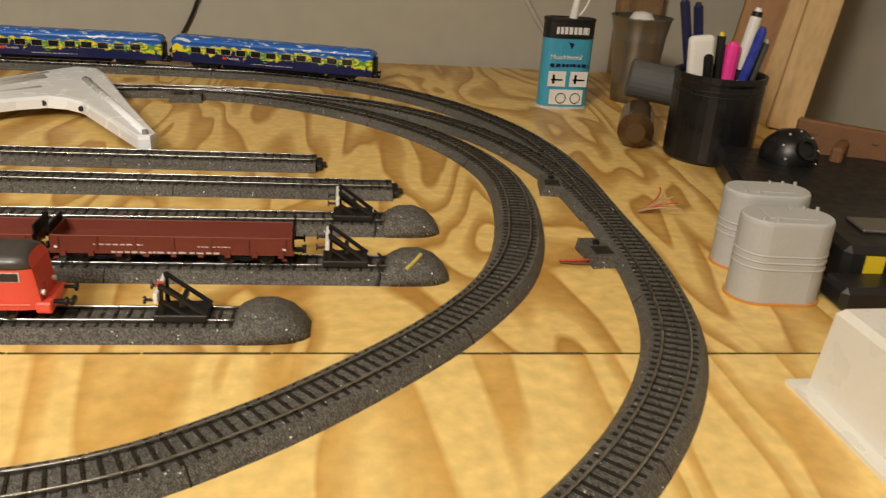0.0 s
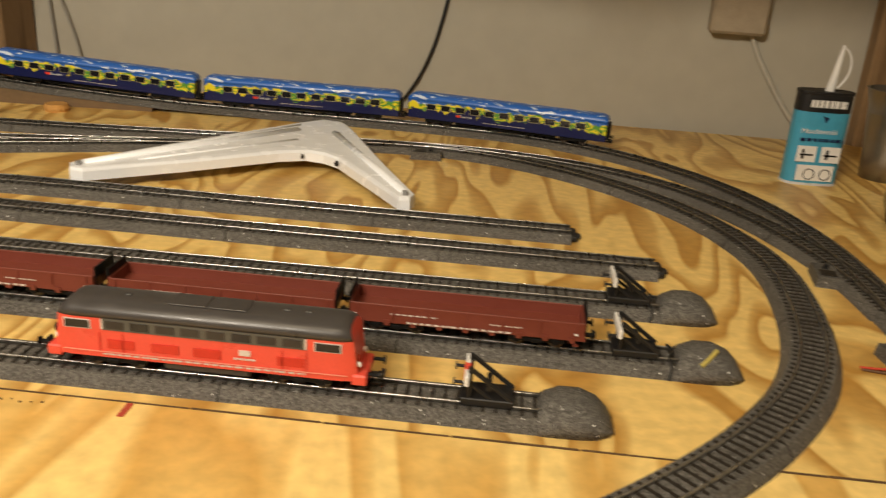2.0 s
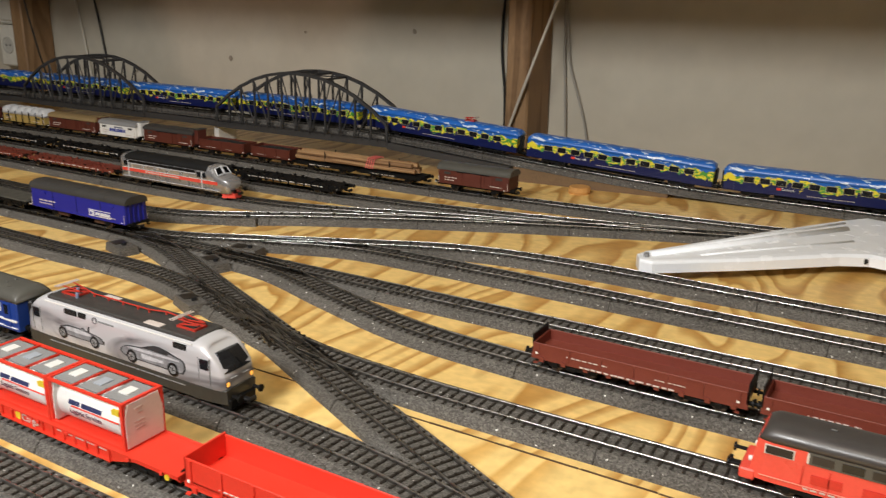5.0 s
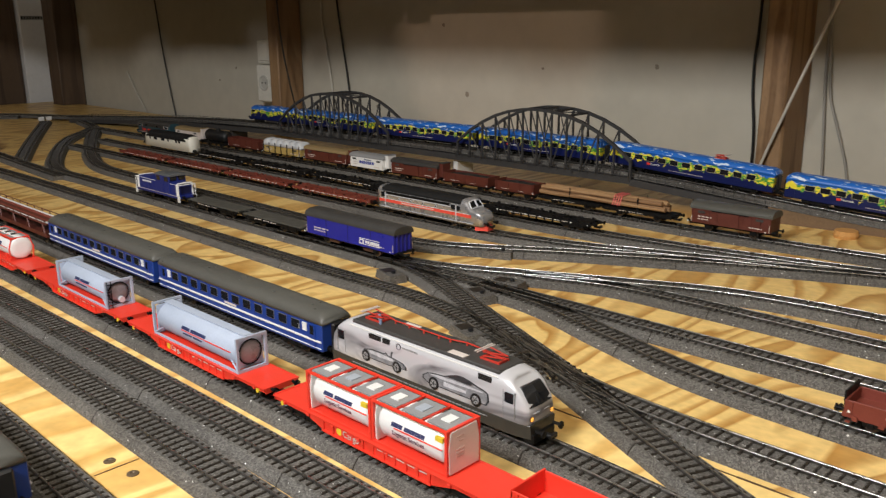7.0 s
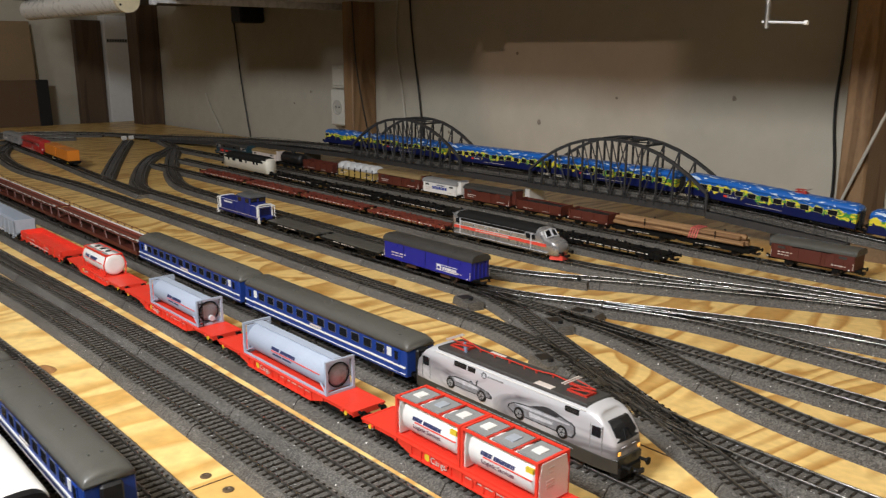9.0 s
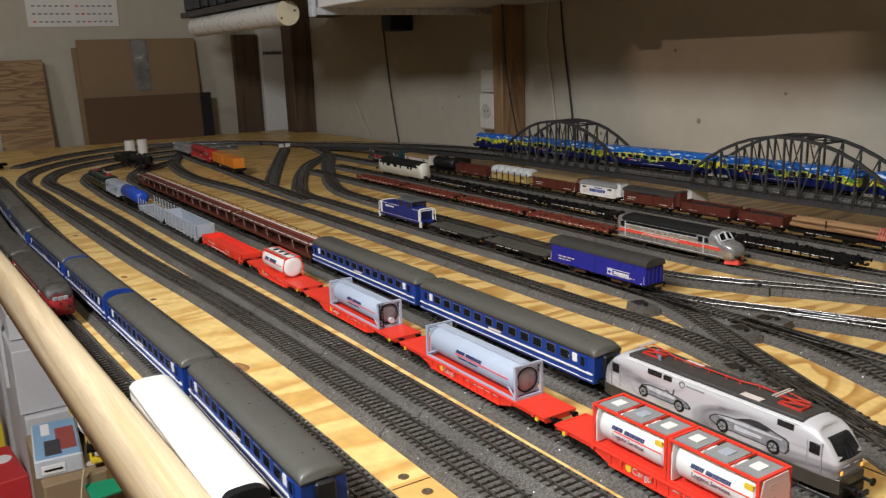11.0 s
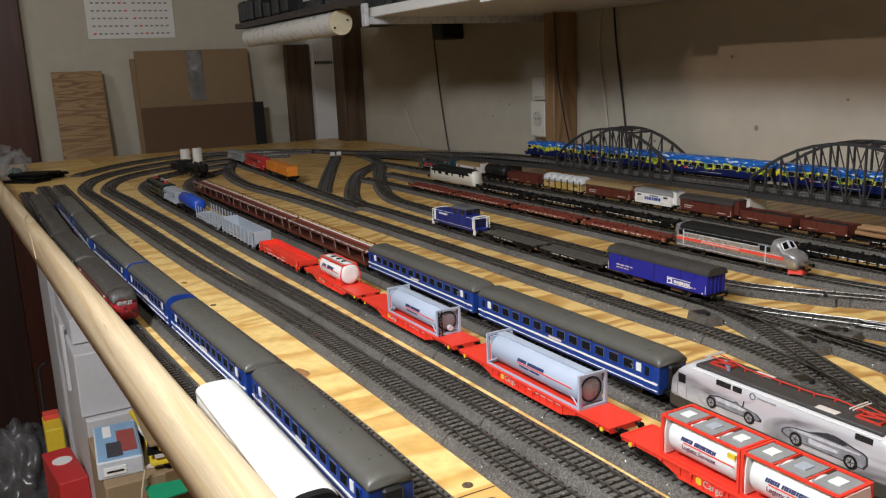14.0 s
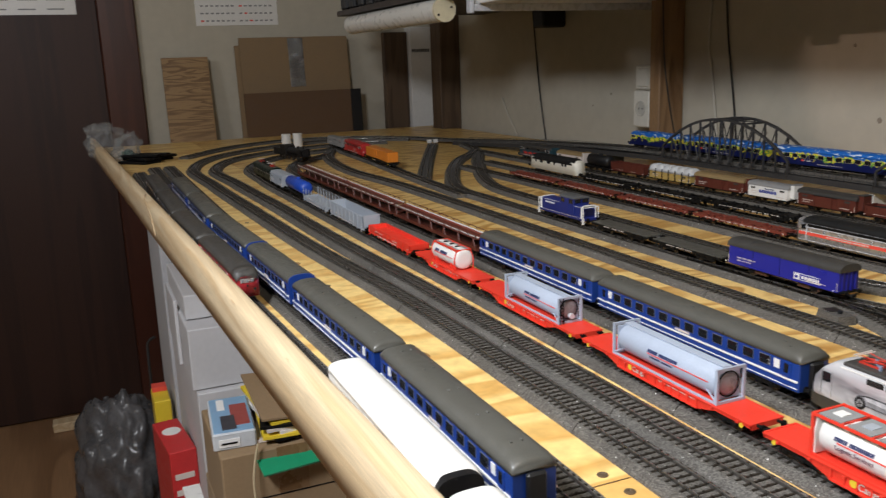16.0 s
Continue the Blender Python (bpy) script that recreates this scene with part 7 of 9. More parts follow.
def arch_bridge(x0, x1):
    L = x1 - x0
    t = thing("arch_bridge", "dark grey plastic arch truss bridge carrying the raised track", "bridge", "arch bridges")
    t.location = ((x0 + x1) / 2, 1.095, 0.0)
    zd, n = 0.040, 12
    part("deck", span(bmesh.new(), -L / 2, L / 2, -0.034, 0.034, zd - 0.004, zd + 0.0028), IRON, t)
    def arch(u):
        return 0.030 + 0.073 * (1 - abs(2 * u - 1) ** 2.15)
    for s in (-1, 1):
        y = s * 0.0325
        part("bottom_chord", span(bmesh.new(), -L / 2, L / 2, y - 0.0016, y + 0.0016, zd - 0.008, zd - 0.001), IRON, t)
        pts = [(-L / 2 + L * i / n, zd + arch(i / n)) for i in range(n + 1)]
        bm = bmesh.new()
        loft(bm, [[(x, y + dy, z + dz) for dy, dz in ((-0.0030, -0.0026), (0.0030, -0.0026), (0.0030, 0.0026), (-0.0030, 0.0026))] for x, z in pts])
        part("top_chord", bm, IRON, t)
        for i, (x, z) in enumerate(pts):
            w = 0.0022 if i in (0, n) else 0.0014
            part("post", span(bmesh.new(), x - w, x + w, y - 0.0018, y + 0.0018, zd - 0.002, z), IRON, t)
            if 0 < i < n:
                j = i + 1 if i < n / 2 else i - 1
                bm = bmesh.new()
                rod(bm, (x, y, z), (pts[j][0] if i != n // 2 else x, y, zd), 0.0013, 5)
                if i == n // 2:
                    rod(bm, (x, y, z), (pts[i + 1][0], y, zd), 0.0013, 5)
                part("diagonal", bm, IRON, t)
        yy = s * 0.038
        bm = bmesh.new()
        for z in (0.006, 0.012):
            span(bm, -L / 2, L / 2, yy - 0.0004, yy + 0.0004, zd + z, zd + z + 0.0008)
        for i in range(25):
            x = -L / 2 + L * i / 24
            span(bm, x - 0.0005, x + 0.0005, yy - 0.0005, yy + 0.0005, zd, zd + 0.0125)
        part("railing", bm, IRON, t)
    for i in range(4, 9):
        x = -L / 2 + L * i / n
        z = zd + arch(i / n)
        part("wind_brace", span(bmesh.new(), x - 0.0014, x + 0.0014, -0.031, 0.031, z - 0.0018, z + 0.0018), IRON, t)
        if i < 8:
            x2, z2 = -L / 2 + L * (i + 1) / n, zd + arch((i + 1) / n)
            part("wind_brace", rod(bmesh.new(), (x, -0.031, z), (x2, 0.031, z2), 0.0012, 5), IRON, t)
    return t


arch_bridge(-1.437, -1.047)
arch_bridge(-2.030, -1.640)


def viaduct(x0, x1, z0, z1, y0=1.095, y1=1.095, white=()):
    """Plate girder approach with a light railing, under the raised track."""
    t = thing("approach_girder", "dark grey plate girder approach to the bridges", "bridge", "approach girders")
    d = 0.032
    for s in (-1, 1):
        bm = bmesh.new()
        loft(bm, [[(x, y + s * d + dy, z + dz) for dy, dz in ((-0.0012, -0.010), (0.0012, -0.010), (0.0012, 0.001), (-0.0012, 0.001))] for x, y, z in ((x0, y0, z0), (x1, y1, z1))])
        part("side_plate", bm, IRON, t)
        bm = bmesh.new()
        for k in range(int(abs(x1 - x0) / 0.016) + 1):
            u = k / max(1, int(abs(x1 - x0) / 0.016))
            x, y, z = x0 + (x1 - x0) * u, y0 + (y1 - y0) * u, z0 + (z1 - z0) * u
            span(bm, x - 0.0005, x + 0.0005, y + s * d - 0.0005, y + s * d + 0.0005, z, z + 0.0125)
        for zz in (0.006, 0.012):
            rod(bm, (x0, y0 + s * d, z0 + zz), (x1, y1 + s * d, z1 + zz), 0.0005, 4)
        part("railing", bm, IRON, t)
    bm = bmesh.new()
    loft(bm, [[(x, y + dy, z + dz) for dy, dz in ((-d, -0.004), (d, -0.004), (d, -0.0005), (-d, -0.0005))] for x, y, z in ((x0, y0, z0), (x1, y1, z1))])
    part("deck", bm, IRON, t)
    for u in white or (0.5,):
        x, y, z = x0 + (x1 - x0) * u, y0 + (y1 - y0) * u, z0 + (z1 - z0) * u
        part("pier", span(bmesh.new(), x - 0.006, x + 0.006, y - 0.024, y + 0.024, 0.0, z - 0.004, 0.001), mat("pier_white", (0.6, 0.6, 0.58), 0.6) if white else IRON, t)
    return t


viaduct(-1.640, -1.437, 0.0425, 0.0425, white=(0.93,))
viaduct(-1.047, -0.82, 0.0395, 0.0238, 1.095, 1.101)
viaduct(-2.50, -2.030, 0.0330, 0.0425, 1.085, 1.098)
viaduct(-2.80, -2.50, 0.0198, 0.0330, 1.05, 1.085)
viaduct(-3.05, -2.80, 0.0098, 0.0198, 0.997, 1.05)
# the solid wedge under the foot of the ramp
bm = bmesh.new()
wedge = [(-0.83, 1.100, 0.0240), (-0.72, 1.109, 0.0150), (-0.58, 1.123, 0.0055)]
loft(bm, [[(x, y - 0.0195, 0.0), (x, y + 0.0195, 0.0), (x, y + 0.0195, z), (x, y - 0.0195, z)] for x, y, z in wedge])
tagged(part("ramp_wedge", bm, mat("wedge_brown", (0.16, 0.10, 0.05), 0.7, 0, 40, 0.2)), "brown wooden wedge under the foot of the ramp", "wedge")
PALE_LEAD = mat("pale_lead", (0.62, 0.60, 0.52), 0.45)
tagged(tube_along("pale_lead", [(-1.05, 1.25, 0.001), (-1.03, 1.25, 0.018), (-0.99, 1.25, 0.027), (-0.955, 1.25, 0.018), (-0.93, 1.24, 0.003), (-0.86, 1.19, 0.003), (-0.80, 1.17, 0.020), (-0.755, 1.165, 0.017), (-0.70, 1.18, 0.003)], 0.0022, PALE_LEAD), "loose pale cable lying behind the ramp", "cable")


# ---- track ends, buffer stops, turnout gear ----
def end_mound(x, y, label):
    """Rounded ballast heap closing a siding."""
    bm = bmesh.new()
    rings = []
    for u, w, h in ((0.0, 0.0206, 0.0100), (0.004, 0.0210, 0.0140), (0.012, 0.0210, 0.0185), (0.024, 0.0206, 0.0190), (0.034, 0.0190, 0.0150), (0.041, 0.0150, 0.0080), (0.045, 0.010, 0.0005)):
        rings.append([(u, w * math.cos(a), h * math.sin(a) ** 0.8 if math.sin(a) > 0 else 0.0) for a in [math.pi * k / 10 for k in range(11)]])
    loft(bm, rings)
    o = tagged(part("ballast_mound", bm, BALLAST, smooth=True), label, "track end", "siding ends")
    o.location = (x, y, 0)
    return o


end_mound(0.057, 0.466, "dark ballast mound with a yellow wire tie at a siding end")
end_mound(0.059, 0.555, "dark ballast mound behind the buffer stop")
end_mound(-0.037, 0.384, "dark ballast mound at the front siding end")


def buffer_stop(x, y, red):
    t = thing("buffer_stop", "black buffer stop with white beam" + (" and red band" if red else ""), "buffer stop", "buffer stops")
    bm = bmesh.new()
    for s in (-1, 1):
        span(bm, -0.004, 0.026, s * 0.0086 - 0.0016, s * 0.0086 + 0.0016, 0.0, 0.0022)
        rod(bm, (0.000, s * 0.0086, 0.0020), (0.000, s * 0.0086, 0.0225), 0.0015, 6)
        rod(bm, (0.000, s * 0.0086, 0.0215), (0.026, s * 0.0086, 0.0020), 0.0016, 6)
        rod(bm, (0.000, s * 0.0086, 0.0120), (0.014, s * 0.0086, 0.0020), 0.0013, 6)
    span(bm, 0.010, 0.013, -0.0086, 0.0086, 0.008, 0.011)
    part("frame", bm, BLACK, t)
    part("footing", span(bmesh.new(), -0.005, 0.026, -0.0105, 0.0105, -0.0020, 0.0030, 0.0006), BLACK, t)
    beam = part("beam", span(bmesh.new(), -0.0032, -0.0004, -0.0150, 0.0150, 0.0128, 0.0192, 0.0005), WHITE, t, "white beam")
    if red:
        part("red_band", span(bmesh.new(), -0.0036, 0.0, -0.0055, 0.0020, 0.0125, 0.0195), LOCO_RED, beam, "red band")
    for s in (-1, 1):
        bm = bmesh.new()
        rod(bm, (-0.0085, s * 0.0098, 0.0130), (-0.0030, s * 0.0098, 0.0130), 0.0010, 8)
        rod(bm, (-0.0095, s * 0.0098, 0.0130), (-0.0085, s * 0.0098, 0.0130), 0.0024, 10)
        part("buffer", bm, BLACK, t)
    place(t, x, y)


buffer_stop(0.018, 0.466, False)
buffer_stop(0.024, 0.555, False)
buffer_stop(-0.078, 0.384, True)
BRASS = mat("yellow_wire", (0.55, 0.45, 0.12), 0.4, 0.2)
tagged(tube_along("yellow_wire_tie", [(0.070, 0.448, 0.0115), (0.076, 0.452, 0.0155), (0.081, 0.458, 0.0190)], 0.0015, BRASS), "short yellow twisted wire on the ballast mound", "wire")
WIRE = mat("black_wire", (0.012, 0.012, 0.012), 0.5)
for y in (0.466, 0.555):
    tagged(tube_along("track_wire", [(0.050, y - 0.022, 0.001), (0.053, y - 0.018, 0.007), (0.050, y - 0.009, 0.0115), (0.056, y, 0.012), (0.052, y + 0.009, 0.0118)], 0.0009, WIRE), "thin black feed wire over the track end", "wire")


def rail_connector(x, y):
    bm = bmesh.new()
    span(bm, 0, 0.006, -0.014, 0.014, 0.0008, 0.0062, 0.0012)
    span(bm, 0.003, 0.010, -0.004, 0.004, 0.0015, 0.0045, 0.0008)
    o = tagged(part("track_connector", bm, BLACK), "black click connector at the open track end", "track end", "siding ends")
    o.location = (x, y, 0)


rail_connector(0.0, 0.714)
rail_connector(0.07, 0.640)


# extra closure and check rails in the near turnouts
for x, y, turn in ((-0.670, 0.384, -17.5), (-0.775, 0.425, -20)):
    frog = thing("turnout_frog", "bright closure and check rails of a turnout", "turnout", "turnout frogs")
    for a, b, c, d in ((-0.055, 0.0042, 0.060, 0.0048), (-0.050, -0.0030, 0.045, 0.0010), (-0.045, 0.0015, 0.040, -0.0042), (-0.020, -0.0064, 0.030, -0.0066), (-0.030, 0.0072, 0.022, 0.0072)):
        part("check_rail", rod(bmesh.new(), (a, b, 0.0088), (c, d, 0.0088), 0.0007, 6), STEEL, frog)
    for k in range(9):
        part("chair", box(bmesh.new(), (-0.045 + 0.011 * k, 0.0025 * (-1) ** k, 0.0086), (0.0022, 0.0016, 0.0016)), UNDER, frog)
    place(frog, x, y, 0.0, turn)

def switch_motor(x, y, turn):
    bm = bmesh.new()
    loft(bm, [[(a * 0.020, b * 0.0110, 0.0) for a, b in ((-1, -1), (1, -1), (1, 1), (-1, 1))], [(a * 0.0185, b * 0.0098, 0.0094) for a, b in ((-1, -1), (1, -1), (1, 1), (-1, 1))]])
    t = tagged(part("turnout_motor", bm, BALLAST), "dark grey turnout motor box beside the track", "turnout motor", "turnout motors")
    part("lantern_socket", rod(bmesh.new(), (0.006, 0, 0.0090), (0.006, 0, 0.0125), 0.0026, 10), BLACK, t)
    part("cover_plate", span(bmesh.new(), -0.014, 0.000, -0.0070, 0.0070, 0.0092, 0.0102, 0.0003), SLEEPER, t)
    place(t, x, y, 0.0, turn)


for x, y, a in ((-0.893, 0.514, -22), (-0.897, 0.566, 8), (-1.020, 0.500, -16), (-0.825, 0.420, -22), (0.222, 0.662, 82), (0.222, 0.500, 96), (-0.168, 0.972, 4), (-0.99, 0.66, 24)):
    switch_motor(x, y, a)


def slip_switch(x, y, turn):
    """Moving tongues and guard rails in the heart of the crossing."""
    t = thing("slip_switch", "steel tongues and guard rails of the double slip", "turnout")
    for k, a in enumerate((-24, -12, 0, 12)):
        bm = bmesh.new()
        for s in (-1, 1):
            span(bm, -0.05, 0.05, s * 0.0072 - 0.0005, s * 0.0072 + 0.0005, 0.0088, 0.0106)
        o = part("tongue_rail", bm, STEEL, t)
        o.rotation_euler = (0, 0, radians(a * 0.5))
    for i in range(14):
        part("slide_plate", span(bmesh.new(), -0.055 + 0.0085 * i, -0.0525 + 0.0085 * i, -0.017, 0.017, 0.0070, 0.0088), SLEEPER, t)
    place(t, x, y, 0.0, turn)


slip_switch(-0.735, 0.412, -20)

# ---- boards, screws and marks of the table ----
SCREW = mat("screw_dark", (0.16, 0.115, 0.07), 0.4, 0.4)
for x, y in ((-0.821, 0.083), (-0.849, 0.080), (-1.45, 0.052), (-1.98, 0.045)):
    o = tagged(part("screw_head", lathe(bmesh.new(), [(0.0042, 0.0), (0.0040, 0.0007), (0.0018, 0.0009), (0.0014, 0.0003)], 14), SCREW), "dark countersunk screw head in the plywood", "screw", "table screws")
    o.location = (x, y, 0.0)
DARKMARK = mat("dark_mark", (0.06, 0.035, 0.02), 0.7)
bm = bmesh.new()
r = random.Random(8)
x = -0.86
while x < 0.62:
    w = r.uniform(0.02, 0.08)
    span(bm, x, x + w * 0.98, 0.3528 + r.uniform(-0.0004, 0.0002), 0.3540 + r.uniform(-0.0003, 0.0004), 0.0002, 0.0006)
    x += w
span(bm, -0.8374, -0.8366, 0.064, 0.0955, 0.0002, 0.0005)
tagged(part("board_joint", bm, mat("joint_brown", (0.10, 0.055, 0.025), 0.8, 0, 60, 0.5)), "dark open joint between two plywood boards", "joint", kind="stuff")
bm = bmesh.new()
span(bm, -0.272, -0.268, 0.338, 0.352, 0.0002, 0.0005, 0.0)
tagged(part("red_pencil_mark", bm, mat("red_stain", (0.42, 0.06, 0.03), 0.8)), "smudged red pencil mark on the plywood", "mark", kind="stuff")
bm = bmesh.new()
for k in range(6):
    rod(bm, (-0.348 + 0.006 * k, 0.342 + 0.001 * (k % 3), 0.0002), (-0.348 + 0.006 * k, 0.342 + 0.001 * (k % 3), 0.0005), 0.0006 + 0.0003 * (k % 2), 7)
tagged(part("ink_dots", bm, DARKMARK), "row of small black dots on the plywood", "mark", kind="stuff")

for x, y, rr in ((-1.140, 0.060, 0.0075), (-1.60, 0.048, 0.004)):
    rings = [[(x + 1.9 * q * rr * math.cos(2 * math.pi * k / 18), y + q * rr * (1 + 0.2 * math.sin(4 * math.pi * k / 18)) * math.sin(2 * math.pi * k / 18), z) for k in range(18)] for q, z in ((1.0, 0.0001), (0.97, 0.0004), (0.5, 0.0006))]
    tagged(part("board_knot", loft(bmesh.new(), rings), mat("ply_knot", (0.33, 0.165, 0.06), 0.5, 0, 220, 0.5)), "dark brown knot in the front plywood board", "knot", "board knots")

# the timber along the front edge


def timber_y(x):
    """The timber's middle line, running straight and slightly outwards on its way left."""
    return -0.0785 - 0.0365 * (-x - 0.9)


rail_t = thing("timber_edge", "round-edged knotty pine timber along the table front", "timber")


def edge_profile(deg):
    """Flat-topped section with well rounded corners."""
    c, s = math.cos(math.radians(deg)), math.sin(math.radians(deg))
    return 0.0130 * math.copysign(abs(c) ** 0.6, c), 0.022 + 0.0290 * math.copysign(abs(s) ** 0.6, s)


bm = bmesh.new()
prof = [(-0.0130, -0.001)] + [edge_profile(180 - 180 * k / 24) for k in range(25)] + [(0.0130, -0.001)]
rings = []
for x in np.linspace(-3.78, -0.42, 70):
    yb = timber_y(x)
    rings.append([(x, yb + y, z) for y, z in prof])
loft(bm, rings)
part("edge_board", bm, PINE, rail_t, smooth=True)
KNOT = mat("knot_brown", (0.60, 0.41, 0.22), 0.5, 0, 90, 0.2)
for x, a, rr in ((-1.27, 128, 0.0040), (-1.56, 120, 0.0050), (-1.98, 128, 0.0045), (-1.06, 118, 0.0016)):
    rings = []
    for lift in (-0.0012, 0.0003):
        ring = []
        for q in range(20):
            u = 2 * math.pi * q / 20
            y, z = edge_profile(a + 900 * rr * math.sin(u) * 0.9)
            n = math.hypot(y, z - 0.022)
            ring.append((x + 3.2 * rr * math.cos(u), timber_y(x) + y * (1 + lift / n), 0.022 + (z - 0.022) * (1 + lift / n)))
        rings.append(ring)
    part("knot", loft(bmesh.new(), rings), KNOT, rail_t, "brown knot")
SPLIT = mat("split_wood", (0.42, 0.24, 0.10), 0.6, 0, 200, 0.3)
line = []
for k in range(9):
    y, z = edge_profile(88 + 92 * k / 8)
    if k == 8:
        z = 0.008
    x = -2.13 + 0.028 * k + 0.006 * math.sin(2.3 * k)
    line.append((x, timber_y(x) + y * 1.01, z + 0.0004))
for k, (dx, rr) in enumerate(((0.0, 0.0011), (0.010, 0.0008))):
    tube_along("split", [(x + dx, y, z) for x, y, z in line], rr, SPLIT if k == 0 else PINE, rail_t, "raised split across the timber")
for k in range(3):
    part("leg", span(bmesh.new(), -3.5 + 1.5 * k, -3.43 + 1.5 * k, 0.30, 0.37, FLOOR_Z, -0.018, 0.003), PINE, table)

# ---- the white shelf bracket lying on the board ----
BRK = [(-0.508, 0.738), (-0.504, 0.754), (-0.416, 0.896), (-0.335, 1.018), (-0.312, 1.046), (-0.290, 1.040), (-0.273, 1.012), (-0.203, 0.845), (-0.154, 0.735), (-0.157, 0.722), (-0.168, 0.720), (-0.206, 0.777), (-0.255, 0.850), (-0.275, 0.865), (-0.297, 0.870), (-0.325, 0.855), (-0.402, 0.787), (-0.486, 0.721), (-0.500, 0.722)]
brk = thing("shelf_bracket", "white enamelled steel shelf bracket lying across the tracks", "bracket")
ENAMEL = mat("white_enamel", (0.88, 0.91, 0.95), 0.22, 0, 40, 0.03)


def inset(p, k):
    """A point of the bracket's outline moved towards the middle line of its arms."""
    q = Vector((-0.337, 0.985)).lerp(Vector((-0.497, 0.737)), min(1, max(0, (-0.300 - p[0]) / 0.2))) if p[0] < -0.300 else Vector((-0.290, 0.975)).lerp(Vector((-0.161, 0.730)), min(1, max(0, (p[0] + 0.300) / 0.14)))
    d = q - Vector(p)
    return (p[0] + d.x * k, p[1] + d.y * k)


bm = bmesh.new()
loft(bm, [[(x, y, z) for x, y in BRK] for z in (RAIL_TOP, 0.0205)] + [[(*inset(p, 0.05), 0.0232) for p in BRK], [(*inset(p, 0.16), 0.0240) for p in BRK]], caps=False)
vs = [v for v in bm.verts if v.co.z > 0.0239]
bmesh.ops.triangle_fill(bm, use_beauty=True, edges=[e for e in bm.edges if e.verts[0].co.z > 0.0239 and e.verts[1].co.z > 0.0239])
part("flange", bm, ENAMEL, brk, smooth=False)
for a, b, rr in (((-0.494, 0.741), (-0.330, 0.965), 0.0050), ((-0.470, 0.790), (-0.335, 0.995), 0.0024), ((-0.450, 0.770), (-0.318, 0.915), 0.0024), ((-0.166, 0.738), (-0.283, 0.965), 0.0045)):
    part("stiffening_rib", rod(bmesh.new(), (*a, 0.0228), (*b, 0.0232), rr, 12), ENAMEL, brk, smooth=True)
for x, y in ((-0.277, 0.955), (-0.163, 0.729), (-0.496, 0.733)):
    part("screw_hole", rod(bmesh.new(), (x, y, 0.0236), (x, y, 0.0278), 0.0030, 12), MIDGREY, brk)
for x, y in ((-0.301, 0.8685), (-0.256, 0.849)):
    part("screw_hole", rod(bmesh.new(), (x, y - 0.0012, 0.0165), (x, y + 0.003, 0.0165), 0.0030, 12), BLACK, brk)
tagged(part("cork_block", lathe(bmesh.new(), [(0.016, 0), (0.017, 0.004), (0.015, 0.010)], 14), mat("cork", (0.55, 0.28, 0.08), 0.8)), "small round orange cork block under the ramp", "block").location = (-0.70, 1.062, 0)

# ---- clutter at the table's end ----
can = thing("oil_can", "blue oval machine-oil can with black top and white spout", "oil can")
def oval(rx, ry, z, n=28):
    return [(rx * math.copysign(abs(math.cos(2 * math.pi * k / n)) ** 0.7, math.cos(2 * math.pi * k / n)), ry * math.copysign(abs(math.sin(2 * math.pi * k / n)) ** 0.7, math.sin(2 * math.pi * k / n)), z) for k in range(n)]
part("body", loft(bmesh.new(), [oval(0.0335, 0.017, 0.0), oval(0.0335, 0.017, 0.092)]), mat("can_blue", (0.05, 0.33, 0.50), 0.35), can, "light blue printed tin")
part("foot_rim", loft(bmesh.new(), [oval(0.0345, 0.018, 0.0), oval(0.0345, 0.018, 0.003)]), SILVER, can)
part("top_band", loft(bmesh.new(), [oval(0.0337, 0.0172, 0.092), oval(0.0337, 0.0172, 0.113), oval(0.0345, 0.018, 0.114), oval(0.0345, 0.018, 0.117), oval(0.031, 0.015, 0.1165)]), BLACK, can)
part("spout", rod(bmesh.new(), (0.004, 0, 0.116), (0.010, 0, 0.172), 0.0055, 12, 0.0022), WHITE, can, "white plastic spout")
tube_along("spout_cap_strap", [(0.010, 0, 0.170), (0.018, 0, 0.166), (0.024, 0, 0.150), (0.022, 0, 0.132), (0.012, 0, 0.120)], 0.0014, WHITE, can)
lettering(can, "product_word", "Maschinenöl", 0.0088, -0.027, -0.0174, 0.066, WHITE)
bars(can, "brand_bar", -0.022, 0.022, 0.098, 0.009, 0.0174, WHITE, 9, -1, 5)
bars(can, "small_print", -0.026, 0.026, 0.056, 0.004, 0.0172, NAVY, 8, -1, 6)
for a, b, c2, d in ((-0.027, -0.003, 0.030, 0.050), (0.003, 0.027, 0.030, 0.050), (-0.023, 0.023, 0.006, 0.026)):
    pn = part("picture_panel", span(bmesh.new(), a, b, -0.0174, -0.0168, c2, d, 0.0), WHITE, can)
    bm = bmesh.new()
    if d < 0.03:
        for x in (-0.010, 0.010):
            lathe(bm, [(0.0062, 0), (0.0072, 0), (0.0072, 0.0006), (0.0062, 0.0006), (0.0062, 0)], 18, caps=False)
            bmesh.ops.transform(bm, matrix=pose(x * 0 + (0.010 if x > 0 else -0.020), 0, 0), verts=bm.verts)
        bmesh.ops.transform(bm, matrix=pose(0.003, -0.0174, 0.0145, 90, 0, 0), verts=bm.verts)
    else:
        span(bm, a + 0.004, b - 0.004, -0.0180, -0.0174, c2 + 0.008, c2 + 0.010)
        span(bm, a + 0.006, a + 0.009, -0.0180, -0.0174, c2 + 0.004, c2 + 0.016)
    part("line_drawing", bm, UNDER, pn)
